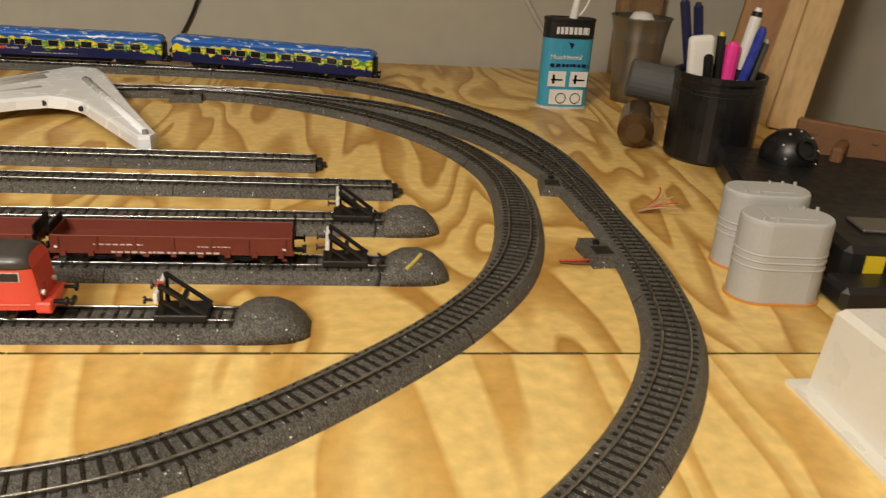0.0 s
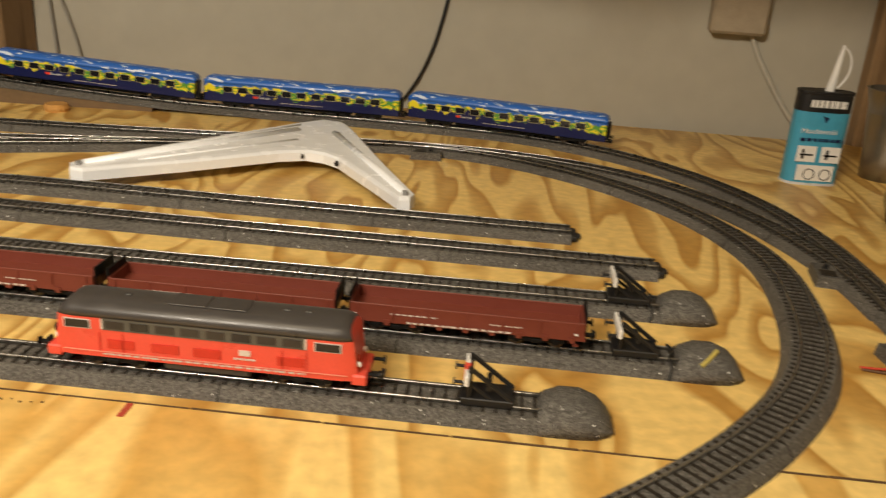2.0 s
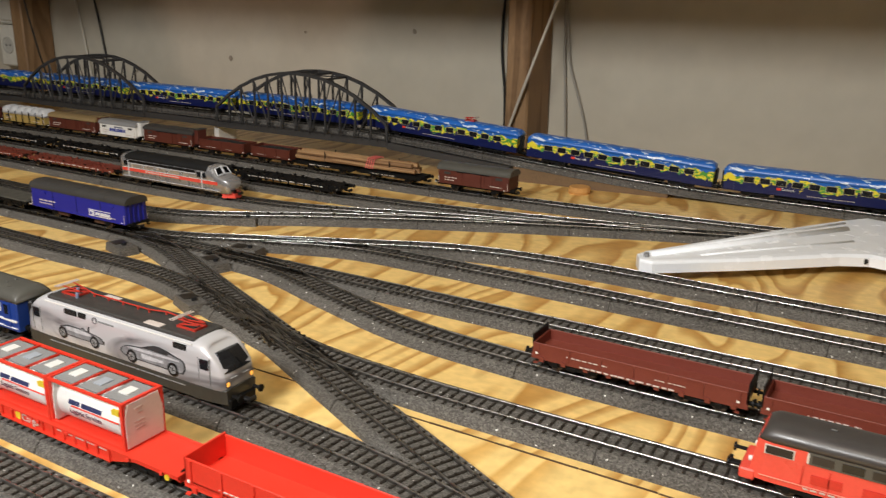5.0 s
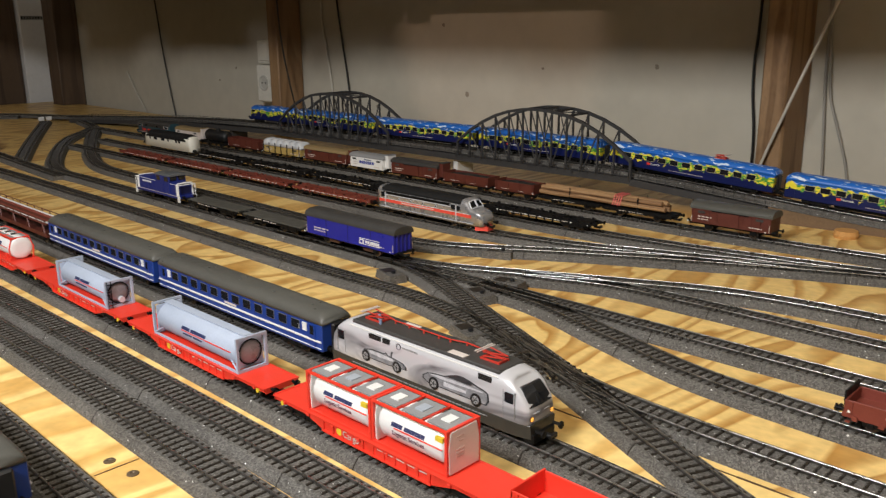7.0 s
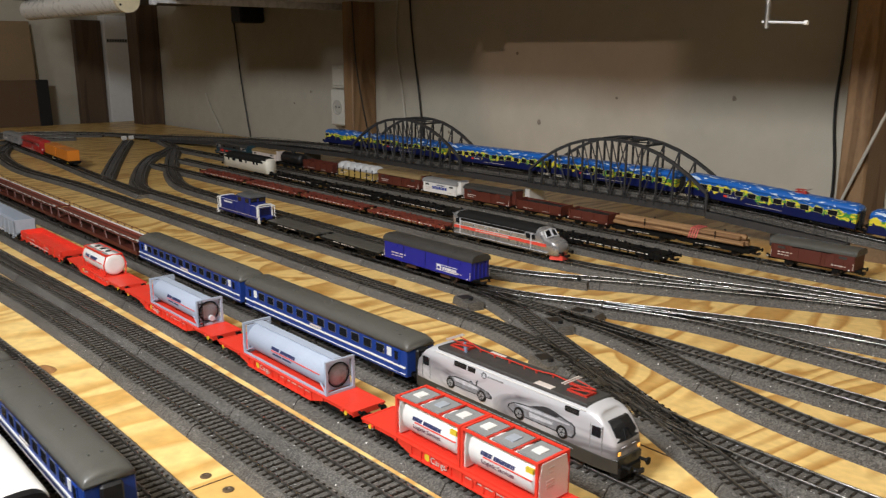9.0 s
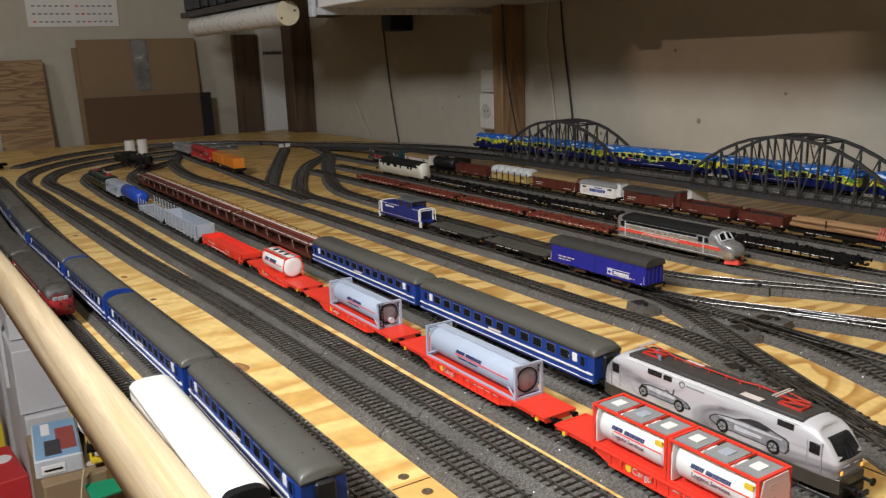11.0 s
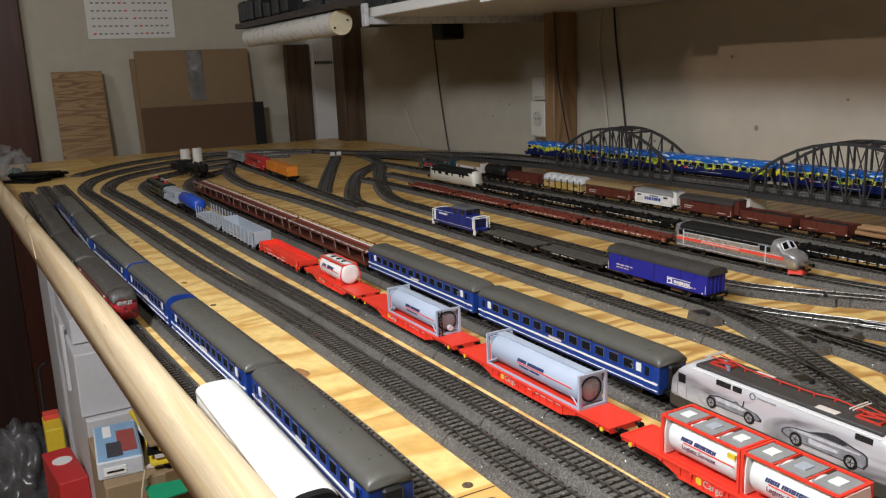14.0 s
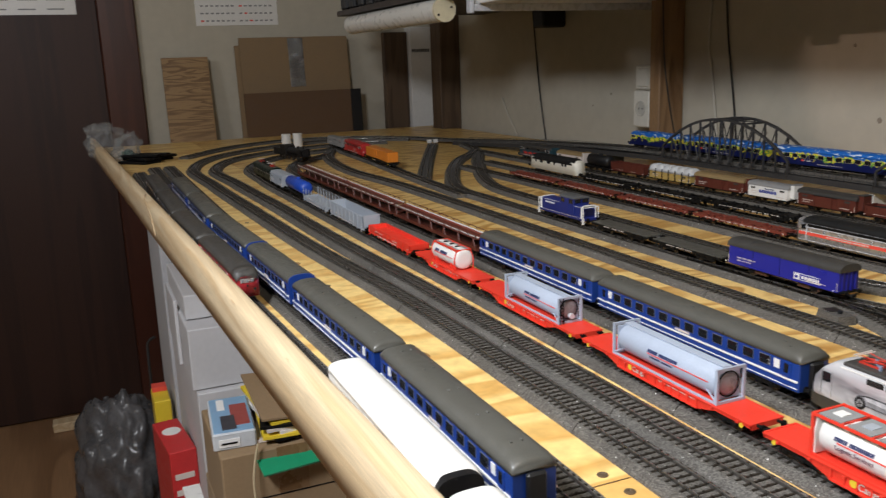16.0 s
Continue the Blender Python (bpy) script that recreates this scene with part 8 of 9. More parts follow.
part("bird_mark", loft(bmesh.new(), [[(x, -0.0174, z) for x, z in ((-0.004, 0.088), (0.004, 0.086), (0.001, 0.079))], [(x, -0.0168, z) for x, z in ((-0.004, 0.088), (0.004, 0.086), (0.001, 0.079))]]), NAVY, can)
place(can, 0.318, 1.020, 0, 4)

cupm = thing("tin_beaker", "dull zinc beaker holding a white candle", "beaker")
ZINC = mat("zinc", (0.32, 0.30, 0.27), 0.35, 0.85, 60, 0.1)
part("wall", lathe(bmesh.new(), [(0.029, 0), (0.031, 0.03), (0.036, 0.085), (0.0365, 0.086), (0.036, 0.089), (0.0415, 0.115), (0.0435, 0.117), (0.0415, 0.1175), (0.034, 0.085), (0.028, 0.003)], 32), ZINC, cupm, smooth=True)
part("candle", lathe(bmesh.new(), [(0.020, 0.004), (0.020, 0.110), (0.012, 0.122), (0.002, 0.124)], 20), WHITE, cupm, "white wax candle", smooth=True)
place(cupm, 0.434, 1.075, 0)

pot = thing("pen_pot", "tall black plastic pen pot", "pen pot")
part("pot", lathe(bmesh.new(), [(0.045, 0), (0.048, 0.003), (0.048, 0.086), (0.0495, 0.089), (0.0495, 0.095), (0.0465, 0.095), (0.045, 0.088), (0.044, 0.005)], 32), mat("gloss_black", (0.009, 0.009, 0.010), 0.32), pot, smooth=False)
for z in (0.074, 0.079):
    part("ring", lathe(bmesh.new(), [(0.0478, z), (0.0486, z + 0.001), (0.0478, z + 0.002)], 32, caps=False), BLACK, pot)
place(pot, 0.432, 0.795, 0)


def pen(name, label, base, top, r, material, tip=None, cap=None):
    t = thing(name, label, "pen", "pens in the black pot")
    a, b = Vector(base), Vector(top)
    part("barrel", rod(bmesh.new(), a, b, r, 12), material, t)
    d = (b - a).normalized()
    part("end_plug", rod(bmesh.new(), b, b + d * 0.004, r * 0.75, 12, r * 0.5), tip or material, t)
    if cap:
        part("cap", rod(bmesh.new(), a.lerp(b, 0.55), a.lerp(b, 0.96), r * 1.12, 12), cap, t)
    return t


PX, PY = 0.428, 0.795
pen("ballpoint_pen", "dark blue ballpoint pen", (PX - 0.015, PY, 0.02), (PX - 0.046, PY + 0.01, 0.165), 0.0052, NAVY)
pen("ballpoint_pen", "dark blue capped pen", (PX - 0.005, PY + 0.01, 0.02), (PX - 0.026, PY + 0.02, 0.160), 0.0052, NAVY)
pen("marker_pen", "black marker with a yellow end", (PX + 0.004, PY, 0.02), (PX + 0.0, PY + 0.006, 0.132), 0.0046, BLACK, YELLOW)
pen("highlighter", "bright pink highlighter pen", (PX + 0.012, PY + 0.005, 0.02), (PX + 0.016, PY + 0.008, 0.122), 0.0085, mat("neon_pink", (0.90, 0.05, 0.32), 0.4))
pen("marker_pen", "black marker pen with white cap", (PX + 0.018, PY + 0.012, 0.02), (PX + 0.040, PY + 0.016, 0.158), 0.0056, BLACK, WHITE, WHITE)
pen("ballpoint_pen", "bright blue ballpoint pen", (PX + 0.010, PY - 0.010, 0.02), (PX + 0.034, PY - 0.014, 0.142), 0.0052, mat("pen_blue", (0.03, 0.05, 0.35), 0.3))
pen("marker_pen", "grey marker pen with white cap", (PX + 0.022, PY, 0.02), (PX + 0.046, PY + 0.0, 0.128), 0.0062, mat("speckle_grey", (0.09, 0.09, 0.09), 0.5), WHITE)
kn = thing("white_utility_knife", "white and black plastic cutter", "cutter")
bm = bmesh.new()
span(bm, -0.014, 0.014, -0.006, 0.006, 0.03, 0.135, 0.0055, seg=3)
part("handle", bm, WHITE, kn, smooth=False)
part("slider", span(bmesh.new(), 0.001, 0.011, -0.0075, -0.005, 0.078, 0.116, 0.003), BLACK, kn)
kn.matrix_world = pose(PX - 0.016, PY - 0.012, 0, 0, -6, 0)

roll = tagged(part("foam_roll", rod(bmesh.new(), (-0.035, 0, 0.0), (0.035, 0, 0.0), 0.023, 24), mat("foam_grey", (0.10, 0.10, 0.10), 0.7, 0, 120, 0.15)), "short dark grey foam roll", "roll")
roll.matrix_world = pose(0.405, 0.905, 0.058, 0, 8, -15)
bt = thing("brown_bottle", "small brown glass bottle lying under the roll", "bottle")
part("glass", rod(bmesh.new(), (-0.038, 0, 0), (0.038, 0, 0), 0.0205, 24), mat("brown_glass", (0.085, 0.045, 0.02), 0.15), bt)
part("shoulder", rod(bmesh.new(), (-0.038, 0, 0), (-0.050, 0, 0), 0.0205, 24, 0.011), MATS["brown_glass"], bt)
bt.matrix_world = pose(0.368, 0.855, 0.0205, 0, 0, 70)
roll.location.z = 0.058

knob = thing("black_round_camera", "round black camera body lying on its side", "camera")
part("body", lathe(bmesh.new(), [(0.004, -0.026), (0.016, -0.024), (0.026, -0.010), (0.028, 0.004), (0.024, 0.018), (0.012, 0.026), (0.010, 0.027)], 28), MATS["gloss_black"], knob, smooth=True)
part("lens", lathe(bmesh.new(), [(0.011, 0.026), (0.011, 0.031), (0.008, 0.031), (0.007, 0.028)], 20), BLACK, knob)
for k in range(9):
    a = 2 * math.pi * k / 9
    part("led", box(bmesh.new(), (0.0205 * math.cos(a), 0.0205 * math.sin(a), 0.0205), (0.0018, 0.0018, 0.0012)), PALE, knob)
knob.matrix_world = pose(0.474, 0.70, 0.030, 62, 0, 10)

TERRA = mat("brown_block_wood", (0.19, 0.085, 0.035), 0.65, 0, 60, 0.25)
blk = thing("wooden_stand", "notched brown wooden stand", "stand")
part("side_board", span(bmesh.new(), -0.05, 0.05, -0.006, 0.006, 0.0, 0.055, 0.002), TERRA, blk)
part("cross_board", span(bmesh.new(), -0.006, 0.006, -0.05, 0.006, 0.0, 0.040, 0.002), TERRA, blk)
for x in (-0.03, 0.0, 0.03):
    part("peg", rod(bmesh.new(), (x, -0.008, 0.045), (x, 0.008, 0.045), 0.004, 10), TERRA, blk)
blk.matrix_world = pose(0.555, 0.735, 0, 0, 0, -38)

for k, (x, y, a, w, l) in enumerate(((0.545, 0.985, 8, 0.028, 0.85), (0.592, 0.93, 7, 0.020, 0.80), (0.572, 0.965, 9, 0.012, 0.75))):
    p = tagged(part("leaning_board", span(bmesh.new(), -w, w, -0.008, 0.008, 0, l, 0.001), wood("board_wood_%d" % k, (0.60, 0.40, 0.19) if k != 0 else (0.32, 0.16, 0.065), (0.46, 0.28, 0.12) if k != 0 else (0.24, 0.12, 0.05), (12, 12, 0.8), 3.0, 0.55)), "planed wooden board leaning against the wall", "board", "leaning boards")
    p.matrix_world = pose(x, y, 0, -6, a, -20)

lap = thing("black_case", "flat black plastic case with cables", "case")
part("base", span(bmesh.new(), -0.09, 0.09, -0.12, 0.12, 0, 0.022, 0.004), mat("case_black", (0.012, 0.012, 0.013), 0.4), lap)
part("lid_edge", span(bmesh.new(), -0.088, 0.088, -0.118, 0.118, 0.022, 0.026, 0.002), BLACK, lap)
lap.matrix_world = pose(0.48, 0.615, 0, 0, 0, -14)
chg = thing("black_charger", "black battery charger with a yellow label", "charger")
part("housing", span(bmesh.new(), -0.045, 0.045, -0.05, 0.05, 0, 0.036, 0.005), MATS["case_black"], chg)
part("yellow_label", span(bmesh.new(), -0.030, -0.016, -0.0515, -0.0495, 0.008, 0.030), YELLOW, chg, "yellow warning label")
part("display", span(bmesh.new(), 0.002, 0.016, -0.0515, -0.0495, 0.008, 0.026), MIDGREY, chg)
part("metal_strip", span(bmesh.new(), -0.020, 0.040, -0.020, 0.010, 0.036, 0.039, 0.001), ZINC, chg)
chg.matrix_world = pose(0.437, 0.488, 0, 0, 0, -6)
lp2 = tagged(part("black_adapter", span(bmesh.new(), -0.03, 0.03, -0.016, 0.016, 0, 0.018, 0.004), MATS["case_black"]), "black power adapter beside the silos", "adapter")
lp2.location = (0.40, 0.425, 0)


def silo(x, y):
    t = thing("grey_silo", "grey printed oval silo with faint ridges on an orange base", "silo", "grey silos")
    GP = MATS.get("silo_grey") or mat("silo_grey", (0.47, 0.47, 0.46), 0.5, 0, 40, 0.05, 0.3)
    def ring(k, z, n=36):
        return [((0.014 if math.cos(2 * math.pi * i / n) > 0 else -0.014) + 0.0185 * k * math.cos(2 * math.pi * i / n), 0.0185 * k * math.sin(2 * math.pi * i / n), z) for i in range(n)]
    rings = [ring(1, 0.0016)]
    for z in (0.026, 0.031, 0.036):
        rings += [ring(1, z), ring(1.03, z + 0.0008), ring(1, z + 0.0016)]
    rings += [ring(1, 0.0585), ring(0.98, 0.0605), ring(0.93, 0.0615)]
    part("shell", loft(bmesh.new(), rings), GP, t)
    part("base_sheet", loft(bmesh.new(), [ring(1.08, 0.0), ring(1.08, 0.0016)]), mat("orange_felt", (0.62, 0.27, 0.05), 0.7), t, "orange base sheet")
    part("top_panel", span(bmesh.new(), -0.017, 0.017, -0.010, 0.010, 0.0613, 0.0623, 0.0004), GP, t)
    for i in range(5):
        part("top_pin", rod(bmesh.new(), (-0.022 + 0.010 * i + (0.008 if i > 1 else 0), -0.012 if i < 2 else 0.012, 0.061), (-0.022 + 0.010 * i + (0.008 if i > 1 else 0), -0.012 if i < 2 else 0.012, 0.0640), 0.0012, 6), GP, t)
    place(t, x, y, 0, -4)


silo(0.333, 0.438)
silo(0.346, 0.495)

tray = thing("white_plastic_box", "white plastic box with a grey window lid", "box")
CREAMPL = mat("cream_plastic", (0.80, 0.78, 0.72), 0.3, 0, 40, 0.03)
bm = bmesh.new()
loft(bm, [[(a * 0.090, b * 0.16, z) for a, b in ((-1, -1), (1, -1), (1, 1), (-1, 1))] for z in (0.0, 0.003)])
part("flange", bm, CREAMPL, tray)
bm = bmesh.new()
loft(bm, [[(a * (0.084 - i) + 0.004, b * (0.145 - i) + 0.008, z) for a, b in ((-1, -1), (1, -1), (1, 1), (-1, 1))] for z, i in ((0.003, 0.0), (0.051, 0.003), (0.055, 0.006))])
part("housing", bm, CREAMPL, tray)
part("window", span(bmesh.new(), -0.046, 0.054, -0.105, 0.115, 0.055, 0.0558, 0.0003), mat("grey_window", (0.20, 0.20, 0.18), 0.25), tray, "grey window panel")
tray.matrix_world = pose(0.382, 0.164, 0, 0, 0, 3)

REDW, YELW = mat("red_wire", (0.55, 0.06, 0.03), 0.4), mat("tan_wire", (0.45, 0.30, 0.15), 0.5)
tagged(tube_along("red_wire", [(0.190, 0.492, 0.001), (0.205, 0.489, 0.002), (0.222, 0.492, 0.004), (0.232, 0.503, 0.005), (0.245, 0.505, 0.003)], 0.0010, REDW), "thin red wire from under the curve", "wire")
tagged(tube_along("brown_wire", [(0.190, 0.489, 0.001), (0.206, 0.485, 0.001), (0.225, 0.487, 0.002), (0.242, 0.496, 0.002)], 0.0010, mat("brown_wire_m", (0.12, 0.06, 0.03), 0.5)), "thin brown wire from under the curve", "wire")
for k in range(6):
    a = 0.5 + 0.25 * k
    tagged(tube_along("loose_wire", [(0.288, 0.60, 0.003), (0.300 + 0.003 * k, 0.602 + 0.004 * (k - 2), 0.010), (0.315 + 0.006 * math.cos(a), 0.603 + 0.008 * (k - 2.5), 0.012 + 0.003 * (k % 3))], 0.0008, REDW if k % 2 else YELW), "frayed end of a red and yellow wire", "wire", "loose wire ends")

# ---- walls: posts, sockets, cables, shelf ----
def post(x0, x1, y0, label, z1=CEIL_Z):
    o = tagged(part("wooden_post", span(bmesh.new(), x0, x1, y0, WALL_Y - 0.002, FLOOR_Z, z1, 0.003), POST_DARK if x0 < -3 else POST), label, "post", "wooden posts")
    return o


post(-0.905, -0.862, 1.215, "rough brown timber post against the wall")
post(0.468, 0.540, 1.275, "orange-brown timber post behind the steel beaker")
post(-2.300, -2.257, 1.225, "brown timber post beside the wall socket")
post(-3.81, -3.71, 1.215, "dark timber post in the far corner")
SOCK = mat("socket_cream", (0.70, 0.67, 0.58), 0.35)


def wall_socket(x, z):
    t = thing("wall_socket", "cream surface-mounted wall socket beside the post", "socket")
    part("switch_plate", span(bmesh.new(), -0.037, 0.037, -0.030, 0, 0.108, 0.176, 0.004), SOCK, t)
    part("rocker", span(bmesh.new(), -0.026, 0.026, -0.035, -0.029, 0.116, 0.168, 0.003), SOCK, t)
    part("socket_plate", span(bmesh.new(), -0.037, 0.037, -0.036, 0, 0.0, 0.105, 0.004), SOCK, t)
    o = part("socket_well", lathe(bmesh.new(), [(0.022, 0.0), (0.022, 0.003), (0.019, 0.003), (0.018, 0.0006), (0.001, 0.0005)], 24, caps=False), MATS.get("sock_grey") or mat("sock_grey", (0.52, 0.50, 0.44), 0.4), t)
    o.matrix_basis = pose(0, -0.036, 0.054, 90, 0, 0)
    for dx in (-0.008, 0.008):
        part("contact_hole", rod(bmesh.new(), (dx, -0.0375, 0.054), (dx, -0.030, 0.054), 0.0026, 8), BLACK, t)
    t.location = (x, WALL_Y - 0.001, z)


wall_socket(-2.400, 0.080)
tagged(part("junction_box", span(bmesh.new(), 0.224, 0.307, WALL_Y - 0.03, WALL_Y, 0.154, 0.236, 0.004), mat("beige_box", (0.42, 0.34, 0.24), 0.5)), "beige cable junction box on the wall", "junction box")
GRY_CABLE = mat("grey_cable_m", (0.30, 0.28, 0.24), 0.5)
BLK_CABLE, WHT_CABLE = mat("black_cable", (0.012, 0.011, 0.010), 0.4), mat("white_cable", (0.55, 0.52, 0.44), 0.4)
W = WALL_Y - 0.006
for nm, pts, m, rr, lab in (
    ("black_cable", [(-3.09, W, 0.55), (-3.06, W, 0.35), (-3.03, W, 0.15), (-2.99, W, 0.0)], BLK_CABLE, 0.0026, "black cable hanging down the wall"),
    ("black_cable", [(-2.25, W - 0.085, 0.60), (-2.235, W - 0.09, 0.40), (-2.225, W - 0.085, 0.20), (-2.20, W - 0.05, 0.0)], BLK_CABLE, 0.0022, "thin black cable beside the post"),
    ("black_cable", [(-2.11, W, 0.60), (-2.10, W, 0.42), (-2.085, W, 0.30), (-2.05, W, 0.12), (-2.04, W, 0.0)], BLK_CABLE, 0.0026, "black cable hanging down the wall"),
    ("white_cable", [(-2.14, W, 0.60), (-2.15, W, 0.42), (-2.165, W, 0.32), (-2.13, W, 0.18), (-2.11, W, 0.02)], WHT_CABLE, 0.0026, "white cable hanging down the wall"),
    ("black_cable", [(-0.955, W, 0.60), (-0.952, W, 0.30), (-0.962, W, 0.20), (-0.945, W, 0.08), (-0.95, W, 0.0)], BLK_CABLE, 0.0026, "black cable beside the timber post"),
    ("white_cable", [(-0.756, W - 0.10, 0.42), (-0.832, W - 0.10, 0.22), (-0.896, W - 0.10, 0.05), (-0.912, W - 0.095, 0.0)], WHT_CABLE, 0.0024, "pale cable crossing the timber post"),
    ("grey_cable", [(-0.842, W, 0.60), (-0.840, W, 0.236), (-0.832, W, 0.13), (-0.826, W, 0.047), (-0.825, W, 0.0)], GRY_CABLE, 0.0024, "thin grey cable on the wall"),
    ("grey_cable", [(-0.846, W, 0.60), (-0.838, W, 0.20), (-0.805, W, 0.11), (-0.785, W, 0.046), (-0.78, W, 0.0)], GRY_CABLE, 0.0024, "thin grey cable bending away from the post"),
    ("black_cable", [(-0.15, W, 0.60), (-0.165, W, 0.30), (-0.175, W, 0.18), (-0.21, W, 0.05), (-0.25, W, 0.0)], BLK_CABLE, 0.0026, "black cable hanging down the wall"),
    ("white_cable", [(0.290, W, 0.160), (0.302, W, 0.132), (0.317, W, 0.108), (0.353, W, 0.056), (0.388, W, 0.016), (0.404, W, 0.0)], WHT_CABLE, 0.0042, "white cable below the junction box"),
    ("white_cable", [(-3.32, W, 0.14), (-3.28, W, 0.08), (-3.22, W, 0.02), (-3.20, W, 0.0)], WHT_CABLE, 0.0026, "short white cable end on the wall"),
):
    tagged(tube_along(nm, pts, rr, m), lab, "cable", "wall cables")
STAIN = mat("plaster_hole", (0.27, 0.23, 0.18), 0.9)
for x, z, rr in ((-1.637, 0.136, 0.006), (-1.711, 0.291, 0.004), (-2.60, 0.17, 0.004), (-1.42, 0.20, 0.003), (-1.95, 0.09, 0.004), (-1.15, 0.21, 0.005), (-2.70, 0.13, 0.003), (-1.35, 0.10, 0.003)):
    bm = bmesh.new()
    n = 11
    r = random.Random(int(1000 * (z + 5)))
    loft(bm, [[(x + rr * (0.7 + 0.5 * r.random()) * math.cos(2 * math.pi * k / n), y, z + rr * (0.7 + 0.5 * r.random()) * math.sin(2 * math.pi * k / n)) for k in range(n)] for y in (WALL_Y - 0.0012, WALL_Y + 0.001)])
    tagged(part("plaster_chip", bm, STAIN), "small chipped hole in the plaster", "wall damage", "plaster chips")

shelf = thing("wall_shelf", "white shelf over the layout on metal brackets", "shelf")
part("shelf_board", span(bmesh.new(), -2.44, 0.70, 0.745, WALL_Y - 0.002, 0.428, 0.452, 0.002), WHITE, shelf)
for x in (-2.39, -1.2, -0.1):
    part("shelf_support", span(bmesh.new(), x - 0.008, x + 0.008, 0.735, WALL_Y - 0.002, 0.410, 0.428, 0.001), SILVER, shelf, "metal shelf support")
    part("support_clip", span(bmesh.new(), x - 0.012, x + 0.012, 0.722, 0.734, 0.405, 0.462, 0.002), SILVER, shelf)
for x in (-1.80, -1.73):
    o = tagged(part("paper_tag", span(bmesh.new(), x - 0.028, x + 0.028, 0.722, 0.7255, 0.418, 0.462), WHITE), "small white paper label on the shelf edge", "label", "shelf labels")
    bars(o, "writing_bar", x - 0.016, x + 0.014, 0.434, 0.008, -0.722, UNDER, 4, 1, 3)
tube = thing("roller_blind_tube", "cream cardboard tube with end cap under the shelf", "tube")
part("barrel", rod(bmesh.new(), (-3.40, 0.735, 0.426), (-2.575, 0.735, 0.426), 0.032, 32), CREAMPL, tube, smooth=False)
part("end_cap", rod(bmesh.new(), (-2.577, 0.735, 0.426), (-2.566, 0.735, 0.426), 0.0335, 32), mat("cap_cream", (0.78, 0.70, 0.48), 0.4), tube, "pale yellow end cap")
for a in (0.5, 3.6):
    part("cap_screw", rod(bmesh.new(), (-2.567, 0.735 + 0.022 * math.cos(a), 0.422 + 0.022 * math.sin(a)), (-2.564, 0.735 + 0.022 * math.cos(a), 0.422 + 0.022 * math.sin(a)), 0.003, 8), UNDER, tube)
upper = thing("corner_shelf", "dark shelf with storage boxes over the far corner", "shelf")
part("shelf_board", span(bmesh.new(), -3.50, -2.46, 0.71, WALL_Y - 0.002, 0.462, 0.480), mat("shelf_dark", (0.05, 0.04, 0.035), 0.5), upper)
for i in range(9):
    x = -3.10 + 0.23 * i
    o = thing("storage_box", "dark plastic storage box on the shelf", "storage box", "boxes on the shelf")
    part("bin", span(bmesh.new(), -0.10, 0.10, -0.16, 0.16, 0, 0.17, 0.006), mat("bin_dark", (0.025, 0.026, 0.03), 0.3), o)
    part("lid", span(bmesh.new(), -0.105, 0.105, -0.165, 0.165, 0.17, 0.18, 0.003), mat("bin_lid", (0.04, 0.04, 0.045), 0.35), o)
    part("label_strip", span(bmesh.new(), -0.04, 0.04, -0.1615, -0.1595, 0.03, 0.05), PALE, o)
    o.location = (x, 0.92, 0.480 if x < -2.5 else 0.452)
for i in range(6):
    o = tagged(part("black_speaker", span(bmesh.new(), -0.035, 0.035, -0.035, 0.035, 0, 0.075, 0.008), BLACK), "small black gadget at the shelf's end", "gadget", "gadgets on the shelf")
    o.location = (-3.44 + 0.09 * i, 0.752, 0.480 + 0.0)
    if i > 1:
        o.scale = (0.8, 0.9, 0.7 + 0.2 * (i % 3))
tagged(part("black_box_under_shelf", span(bmesh.new(), -2.93, -2.86, 1.22, WALL_Y - 0.002, 0.385, 0.462, 0.005), BLACK), "black box fixed under the shelf", "box")
hook = thing("ceiling_hook", "bright metal hook hanging by the shelf", "hook")
part("stem", rod(bmesh.new(), (-0.788, 0.715, 0.32), (-0.788, 0.715, 0.43), 0.0028, 10), ZINC, hook)
part("arm", rod(bmesh.new(), (-0.793, 0.715, 0.327), (-0.747, 0.715, 0.325), 0.0014, 8), SILVER, hook)
part("tip", rod(bmesh.new(), (-0.747, 0.715, 0.325), (-0.743, 0.715, 0.325), 0.0024, 10), WHITE, hook)

# ---- the far end: door, boards, calendar ----
DOORM = wood("door_mahogany", (0.038, 0.013, 0.0065), (0.025, 0.008, 0.004), (14, 14, 0.8), 3.0, 0.55)
door = thing("door_1", "dark red-brown door in a matching frame", "door", kind="structure")
part("leaf", span(bmesh.new(), LEFT_X - 0.03, LEFT_X + 0.012, -1.02, -0.105, FLOOR_Z + 0.005, 0.96, 0.003), DOORM, door)
part("frame", span(bmesh.new(), LEFT_X - 0.15, LEFT_X + 0.030, -0.105, 0.035, FLOOR_Z, 1.02, 0.005), wood("frame_red", (0.075, 0.024, 0.014), (0.050, 0.015, 0.009), (14, 14, 0.8), 3.0, 0.35), door, "red-brown door frame")
part("frame_top", span(bmesh.new(), LEFT_X - 0.15, LEFT_X + 0.030, -1.1, -0.105, 0.96, 1.02, 0.005), DOORM, door)
tagged(part("wall_west_far", span(bmesh.new(), LEFT_X - 0.15, LEFT_X, FRONT_Y, -1.1, FLOOR_Z, CEIL_Z), WALLP), "cream plaster wall beyond the door", "wall", kind="structure")
tagged(part("wall_west_top", span(bmesh.new(), LEFT_X - 0.15, LEFT_X, -1.1, -0.10, 1.02, CEIL_Z), WALLP), "cream plaster over the door", "wall", kind="structure")
